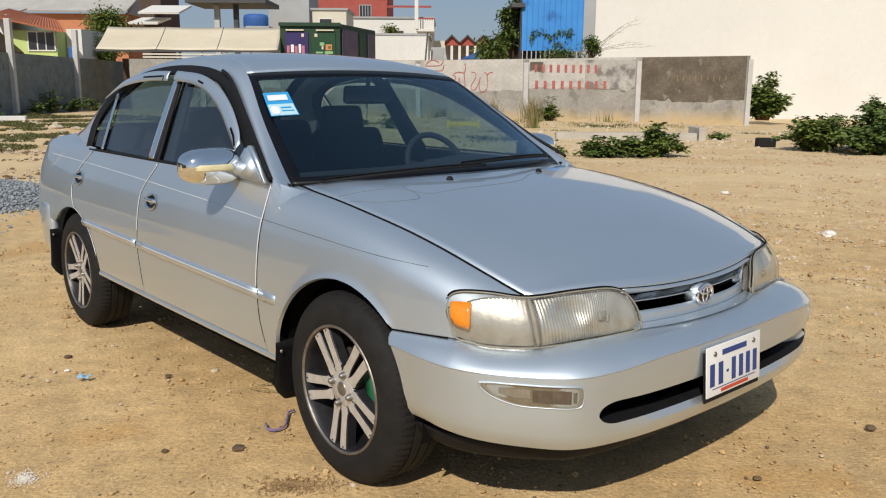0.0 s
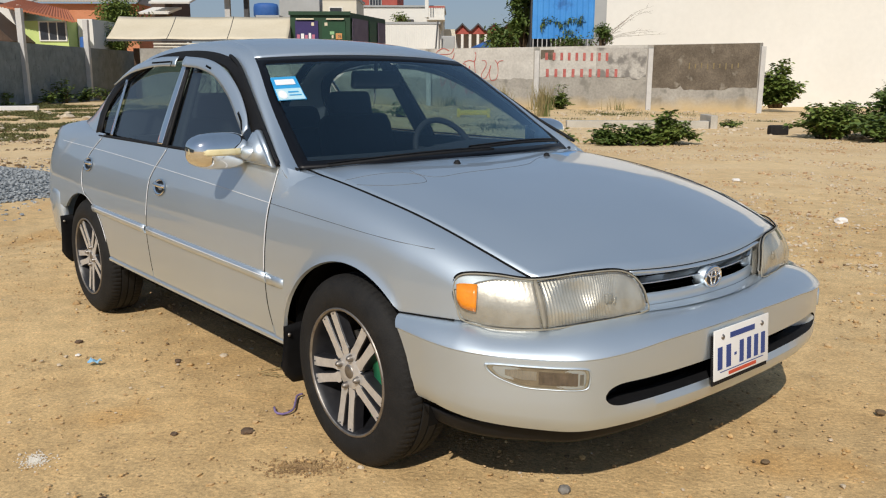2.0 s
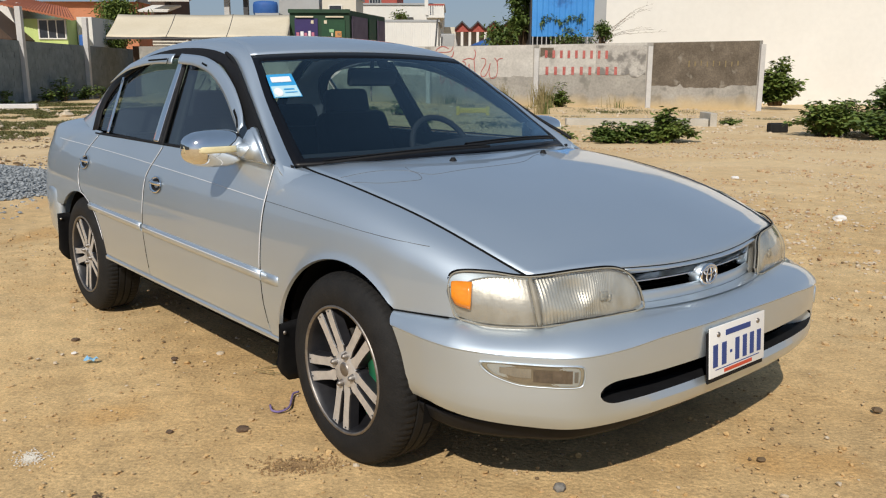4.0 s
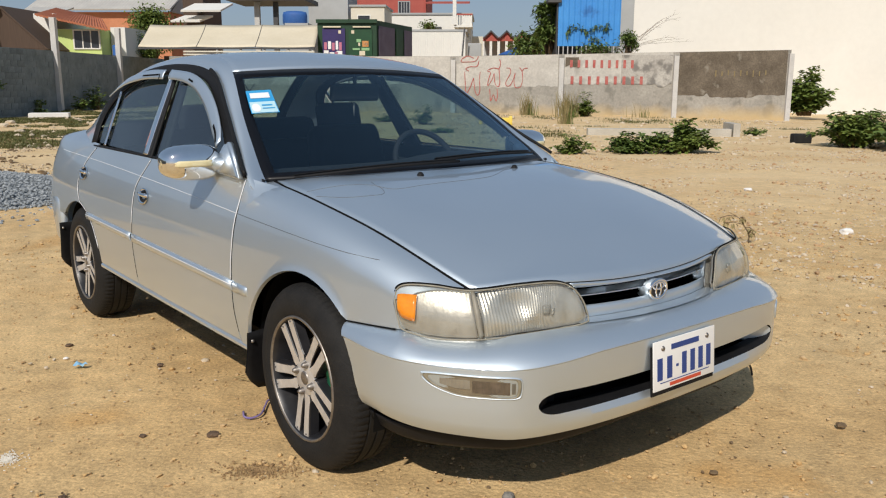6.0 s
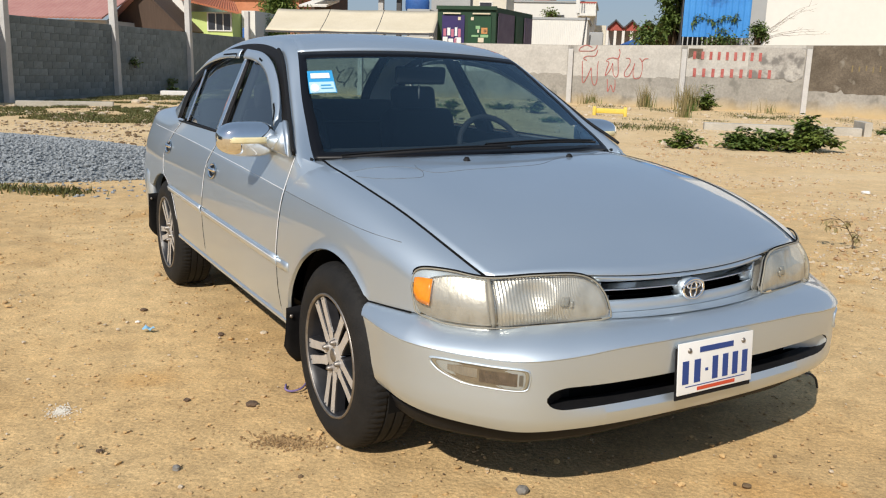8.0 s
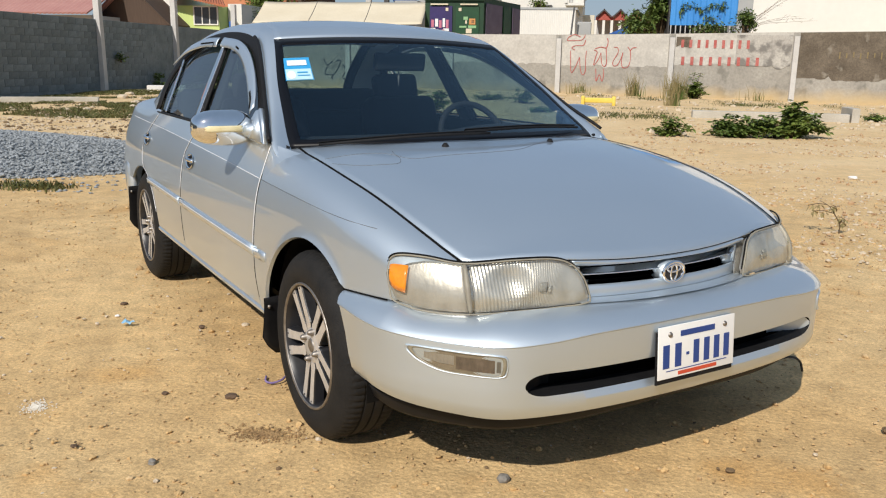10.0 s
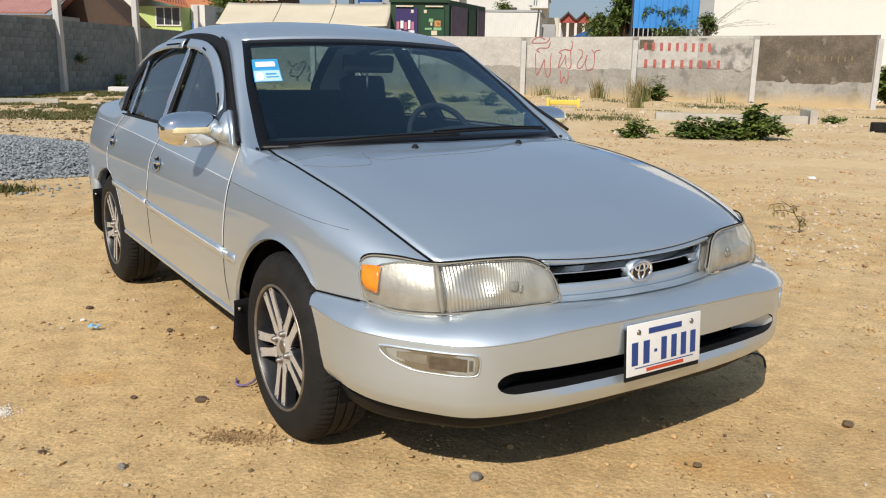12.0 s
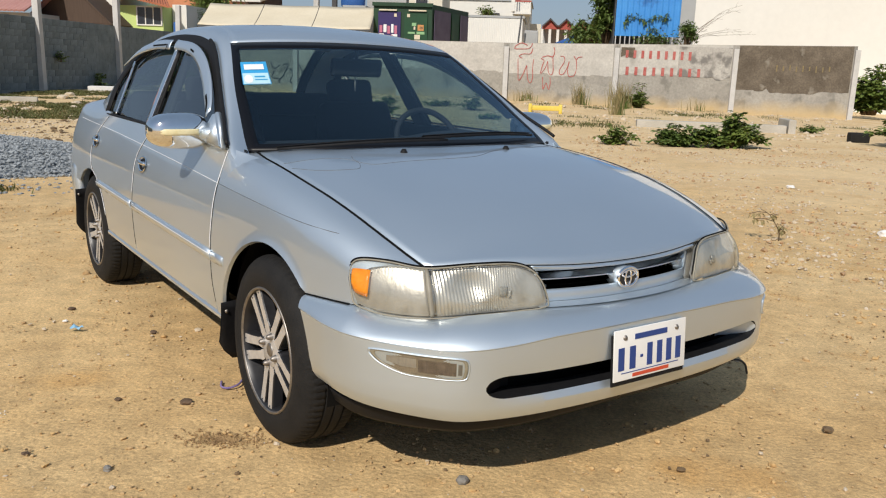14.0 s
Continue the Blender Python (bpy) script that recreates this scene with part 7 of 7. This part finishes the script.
SLAB = mat("old_concrete_slab", (0.40, 0.37, 0.31), (0.50, 0.47, 0.41), 3, 0.9, bump=0.4, bscale=30, fine=0.1)

ICO = bmesh.new()
bmesh.ops.create_icosphere(ICO, subdivisions=1, radius=1)
ICO_V = np.array([v.co[:] for v in ICO.verts])
ICO_F = np.array([[v.index for v in f.verts] for f in ICO.faces])
ICO.free()


def stones(name, places, material, label, category, seed):
    """Many small angular stones in one mesh: x, y, z, radius."""
    rng = np.random.default_rng(seed)
    V, F = [], []
    for k, (x, y, z, r) in enumerate(places):
        v = ICO_V * rng.uniform(0.72, 1.25, (12, 1)) * r * np.array([rng.uniform(0.8, 1.4), rng.uniform(0.7, 1.1), rng.uniform(0.45, 0.8)])
        a = rng.uniform(0, 6.28)
        c, s = math.cos(a), math.sin(a)
        v = v @ np.array([[c, s, 0], [-s, c, 0], [0, 0, 1]])
        V.append(v + (x, y, z))
        F.append(ICO_F + 12 * k)
    me = bpy.data.meshes.new(name)
    me.from_pydata(np.concatenate(V).tolist(), [], np.concatenate(F).tolist())
    me.materials.append(material)
    ob = new(name, me)
    ob.matrix_world = LOT
    return tagged(ob, label, category, kind="stuff")


rng = np.random.default_rng(11)


def sprinkle(n, x0, x1, y0, y1, r0, r1, clump=0.0):
    out = []
    while len(out) < n:
        x, y = rng.uniform(x0, x1), rng.uniform(y0, y1)
        if clump and noise.noise((x * 0.9, y * 0.9, 5.0)) < clump - 0.3:
            continue
        r = r0 * (r1 / r0) ** (rng.random() ** 2.2)
        out.append((x, y, ground_z(x, y) + r * 0.15, r))
    return out


stones("grit", sprinkle(26000, -4.2, 5.2, 0.2, 6.5, 0.002, 0.0075), STONE_TAN, "fine tan grit strewn over the sand", "grit", 1)
stones("pale_grit", sprinkle(5200, -7, 8, -0.5, 12, 0.003, 0.011), STONE_PALE, "pale grit strewn over the sand", "grit", 2)
stones("dark_crumbs", sprinkle(2600, -6, 8, -0.5, 10, 0.003, 0.010, 0.28), STONE_DARK, "dark soil crumbs on the sand", "grit", 3)
stones("rubble_chips", sprinkle(7000, 1.2, 11, 4.4, 16, 0.004, 0.022, 0.18), STONE_PALE, "pale rubble chips strewn over the sand", "rubble", 4)
stones("rubble_clods", sprinkle(3000, 1.0, 11, 4.6, 18, 0.006, 0.032, 0.28), STONE_RED, "tan clods strewn over the sand", "rubble", 5)
stones("broken_rubble", sprinkle(1500, 1.9, 10, 4.8, 13, 0.007, 0.026, 0.34), STONE_PALE, "pale broken rubble strewn over the sand", "rubble", 13)
stones("far_rubble", sprinkle(1700, -15, 11, 15, 30.5, 0.02, 0.085, 0.3), STONE_PALE, "pale stones in the far part of the yard", "rubble", 6)
stones("soil_lumps", sprinkle(3600, -6, 6.5, 0.2, 8.5, 0.005, 0.016, 0.2), LUMP, "small lumps of the same sandy soil", "soil", 17)
stones("loose_stones", sprinkle(520, -7, 6, 0.3, 9.5, 0.008, 0.024), STONE_TAN, "loose small stones on the sand", "stones", 7)


stones("dark_debris", sprinkle(2600, -15, -4.5, 10.8, 20, 0.008, 0.05, 0.25), STONE_DARK, "dark soil debris between grass and gravel", "soil", 27)
stones("pale_scree", sprinkle(3000, -13, -3.5, 11.2, 16, 0.008, 0.032, 0.28), STONE_PALE, "pale broken stones behind the gravel heap", "rubble", 9)


def heap_z(x, y):
    e = ((x + 8.0) / 3.9) ** 2 + ((y - 8.95) / 1.95) ** 2
    return max(0, 1 - e) ** 0.7 * 0.26


rows = [[Vector((x, y, ground_z(x, y) + heap_z(x, y) - 0.03)) for x in np.linspace(-12.2, -3.9, 50)] for y in np.linspace(6.9, 11.1, 30)]
gp = thing("gravel_heap", "low spread heap of blue-grey crushed gravel", "gravel", at=LOT)
part("gravel_mound", grid(rows), GRAVEL, gp)
gv = []
while len(gv) < 20000:
    x, y = rng.uniform(-10.5, -3.9), rng.uniform(6.9, 11.1)
    h = heap_z(x, y)
    if h <= 0.0 and rng.random() > 0.06:
        continue
    gv.append((x, y, ground_z(x, y) + h - 0.012 + rng.uniform(0, 0.02), rng.uniform(0.009, 0.024)))
gst = stones("crushed_gravel", gv, GRAVEL, "crushed blue-grey gravel", "gravel", 8)
gst.parent = gp
gst.matrix_basis = Matrix()
del gst["category"]


def boulder(name, label, x, y, z, r, material, seed, flat=0.6, category="stone", world=False):
    rnd = random.Random(seed)
    bm = bmesh.new()
    bmesh.ops.create_icosphere(bm, subdivisions=2, radius=r)
    for v in bm.verts:
        v.co *= rnd.uniform(0.78, 1.15)
        v.co.z *= flat
    ob = link(name, bm, material, smooth=False)
    ob.matrix_world = pose(x, y, z + floor_z(x, y) + r * flat * 0.45, 0, 0, rnd.uniform(0, 360)) if world else LOT @ pose(x, y, z + ground_z(x, y) + r * flat * 0.45)
    return tagged(ob, label, category)


boulder("soil_clod", "dark crumbly soil clod on sand", -0.424, -0.971, 0, 0.024, CLOD, 1, 0.35, world=True)
boulder("soil_clod", "small dark soil clod on sand", -0.569, -1.173, 0, 0.014, CLOD, 2, 0.45, world=True)
boulder("soil_clod", "small black pellet on sand", -0.26, -1.518, 0, 0.011, CLOD, 3, 0.5, world=True)
boulder("pebble", "grey pebble on sand", 0.595, -0.473, 0, 0.019, PEBBLE, 4, 0.8, world=True)
boulder("pebble", "grey pebble on sand", -0.02, -1.33, 0, 0.013, PEBBLE, 14, 0.8, world=True)
boulder("white_stone", "chalky white stone on sand", -1.116, 5.115, 0, 0.055, ROCK_WHITE, 5, 0.6, world=True)
for k, (x, y, r) in enumerate(((-9.9, 22.3, 0.22), (-10.6, 22.6, 0.3), (-9.0, 21.0, 0.15), (-11.4, 24.4, 0.2), (-12.3, 25.0, 0.16), (-8.3, 19.2, 0.18), (-4.75, 9.3, 0.10), (-11.0, 19.5, 0.2), (-12.6, 21.5, 0.25), (-9.4, 23.8, 0.2), (-13.4, 23.2, 0.22), (-10.2, 18.0, 0.14), (-7.4, 22.8, 0.16))):
    boulder("rubble_lump", "pale broken masonry lump on the ground", x, y, 0, r * 0.62, STONE_PALE, 60 + k, 0.5)
bm = bmesh.new()
rl_ = random.Random(8)
pv = [[bm.verts.new((0.026 * (i - 2) / 2 + rl_.uniform(-0.005, 0.005), 0.016 * (j - 1) + rl_.uniform(-0.006, 0.006), rl_.uniform(0.002, 0.022))) for i in range(5)] for j in range(3)]
for j in range(2):
    for i in range(4):
        bm.faces.new((pv[j][i], pv[j][i + 1], pv[j + 1][i + 1], pv[j + 1][i]))
lb = link("plastic_scrap", thicken(bm, 0.001), LITTER_BLUE, smooth=False)
lb.matrix_world = pose(-1.531, -1.13, floor_z(-1.531, -1.13) + 0.004, 0, 0, 40)
tagged(lb, "crumpled pale blue plastic scrap on sand", "litter")
cd = link("cord", tube(spline([(-0.544, -0.797, 0.008), (-0.500, -0.813, 0.006), (-0.470, -0.797, 0.007), (-0.478, -0.756, 0.010), (-0.540, -0.709, 0.008), (-0.586, -0.674, 0.009), (-0.594, -0.646, 0.007)], 30), 0.0042, 8), PURPLE_CORD)
cd.location.z = floor_z(-0.53, -0.78)
tagged(cd, "short curled purple cord on sand", "cord")
hc = link("hose_scrap", tube(spline([(0.40, 0.98, 0.06), (0.43, 1.02, 0.075), (0.445, 1.06, 0.055), (0.445, 1.085, 0.008)], 16), 0.0045, 8), PLASTIC)
hc.location.z = floor_z(0.445, 1.085)
tagged(hc, "short dark rubber scrap on sand", "litter")
# straws blown against the shadow's edge, and a chalky smear
rs2 = random.Random(21)
for k in range(6):
    x, y = -0.914 + rs2.uniform(-0.05, 0.06), -0.613 + rs2.uniform(-0.05, 0.04)
    a, l = rs2.uniform(-0.6, 0.6) + 0.7, rs2.uniform(0.05, 0.11)
    z = floor_z(x, y) + 0.006
    ob = link("straw", tube(spline([(x, y, z), (x + 0.5 * l * math.cos(a), y + 0.5 * l * math.sin(a), z + 0.007), (x + l * math.cos(a + 0.3), y + l * math.sin(a + 0.3), z)], 8), 0.0017, 5), DRY)
    tagged(ob, "dry pale straw on sand", "straw", "loose straws")
sm = []
for k in range(420):
    a, r = rng.uniform(0, 6.28), abs(rng.normal(0, 0.5))
    q = LOT.inverted() @ Vector((-0.672 + 0.075 * r * math.cos(a), -1.593 + 0.05 * r * math.sin(a), 0))
    sm.append((q.x, q.y, ground_z(q.x, q.y) - 0.0015, rng.uniform(0.0015, 0.004)))
stones("chalky_smear", sm, CHALK, "pale chalky crumbs on the sand", "chalk", 22)
for k, (x, y, r, m, lab) in enumerate(((-1.254, -0.656, 0.019, STONE_PALE, "pale flat stone on sand"), (-1.705, -1.147, 0.012, ROCK_WHITE, "small white stone on sand"), (-1.91, -1.08, 0.019, CLOD, "dark clod on sand"), (-1.322, -0.84, 0.017, CLOD, "dark clod on sand"), (-3.225, 6.988, 0.055, ROCK_WHITE, "white broken stone on sand"), (0.95, 0.84, 0.02, STONE_DARK, "brown clod on sand"), (0.88, 0.152, 0.014, STONE_DARK, "brown clod on sand"))):
    boulder("stone" if m is not CLOD else "soil_clod", lab, x, y, 0, r, m, 210 + k, 0.5, world=True)
# disturbed dark patch beside the wheel
pt = []
for k in range(900):
    a, r = rng.uniform(0, 6.28), abs(rng.normal(0, 0.62))
    q = LOT.inverted() @ Vector((-0.05, -0.955, 0)) + Vector((0.15 * r * math.cos(a), 0.055 * r * math.sin(a), 0))
    pt.append((q.x, q.y, ground_z(q.x, q.y) - 0.001, 0.0015 * 4.5 ** (rng.random() ** 2)))
stones("turned_soil", pt, SOIL, "patch of dark turned soil on sand", "soil", 12)

for k, (x, y, z) in enumerate(((-15.38, 28.3, 0.35), (-15.38, 25.9, 1.0))):
    shrub("wall_weed", "small green weed rooted in the block wall", x + 0.1, y, 0.12, 0.2, 0.34, 7, 110, 0.11, 90 + k, LEAF_DARK, base_z=z, category="weed")
ob = link("concrete_beam", box(-1.1, 1.2, -0.10, 0.10, -0.05, 0.12, 0.015), SLAB, smooth=False)
ob.matrix_world = LOT @ pose(-13.2, 19.1, ground_z(-13.2, 19.1), 0, 0, 27)
tagged(ob, "pale weathered concrete beam lying in grass", "beam")
# concrete beam lying in the yard, yellow barrier, kerb stone
sx0, sy0 = 2.75, 20.20
sx1, sy1 = 6.20, 20.35
bl = box(sx0, sx1, -0.14, 0.14, -0.05, 0.165, 0.015)
ob = link("concrete_beam", bl, SLAB, smooth=False)
ob.matrix_world = LOT @ pose(0, sy1 + 0.1, 0.0)
tagged(ob, "long grey concrete beam lying on sand", "beam")
ob = link("concrete_beam", box(-0.085, 0.085, -0.12, 0.8, -0.05, 0.30, 0.015), SLAB, smooth=False)
ob.matrix_world = LOT @ pose(sx1 + 0.13, sy1 + 0.1, 0.0)
tagged(ob, "short concrete beam end-on to the long one", "beam")
yx, yy = 0.56, 24.70
yb = thing("yellow_barrier", "low yellow plastic barrier on sand", "barrier", at=LOT @ pose(yx, yy, ground_z(yx, yy)))
part("barrier_beam", box(-0.46, 0.46, -0.10, 0.10, 0.06, 0.20, 0.02), YELLOW, yb)
for x in (-0.44, 0.44):
    part("barrier_end", box(x - 0.05, x + 0.05, -0.16, 0.16, -0.02, 0.25, 0.02), YELLOW, yb)
kx, ky = -13.94, 26.31
kb = link("kerb_stone", box(-0.55, 0.65, -0.25, 0.25, -0.05, 0.17, 0.02), ROCK_WHITE, smooth=False)
kb.matrix_world = LOT @ pose(kx, ky, ground_z(kx, ky), 0, 0, 20)
tagged(kb, "pale concrete slab lying by the block wall", "slab")
# short black block in the tyre's rubber
tr = link("dark_log", box(-0.25, 0.15, -0.12, 0.12, -0.02, 0.20, 0.04), RUBBER, smooth=False)
tr.matrix_world = LOT @ pose(7.15, 18.3, ground_z(7.15, 18.3))
tagged(tr, "dark short block beside the bushes", "log")

# ---- blocks of the side wall ----
bm = box(-0.03, 0.0, 0, 0.393, 0, 0.193, 0.003, 1)
base = bpy.data.meshes.new("block")
bm.to_mesh(base)
bm.free()
base.materials.append(BLOCK)
bt_n = BLOCK.node_tree
oi, hm = bt_n.nodes.new("ShaderNodeObjectInfo"), bt_n.nodes.new("ShaderNodeHueSaturation")
mr = bt_n.nodes.new("ShaderNodeMapRange")
mr.inputs["To Min"].default_value, mr.inputs["To Max"].default_value = 0.86, 1.16
bsdf = bt_n.nodes["Principled BSDF"]
src = bsdf.inputs["Base Color"].links[0].from_socket
bt_n.links.new(oi.outputs["Random"], mr.inputs["Value"])
bt_n.links.new(mr.outputs["Result"], hm.inputs["Value"])
bt_n.links.new(src, hm.inputs["Color"])
bt_n.links.new(hm.outputs["Color"], bsdf.inputs["Base Color"])
rest = bmesh.new()
count = 0
for y_at in sorted(range(-10, 116), key=lambda k: abs(k * 0.4 - 22)):
    for course in range(12):
        y = y_at * 0.4 + (0.2 if course % 2 else 0)
        z = -0.07 + course * 0.2
        if y > 45.4:
            continue
        if 17.5 < y < 27.5 and count < 300 and z > 0.1:
            ob = new("block", base)
            ob.parent = sw
            ob.location = (-0.010 + random.uniform(-0.004, 0.004), y, z)
            count += 1
        else:
            b = box(-0.035, -0.008 + random.uniform(-0.004, 0.004), y, y + 0.393, z, z + 0.193)
            merge(rest, b)
ob = part("further_blocks", rest, BLOCK, sw, smooth=False)
ob["kind"] = "stuff"
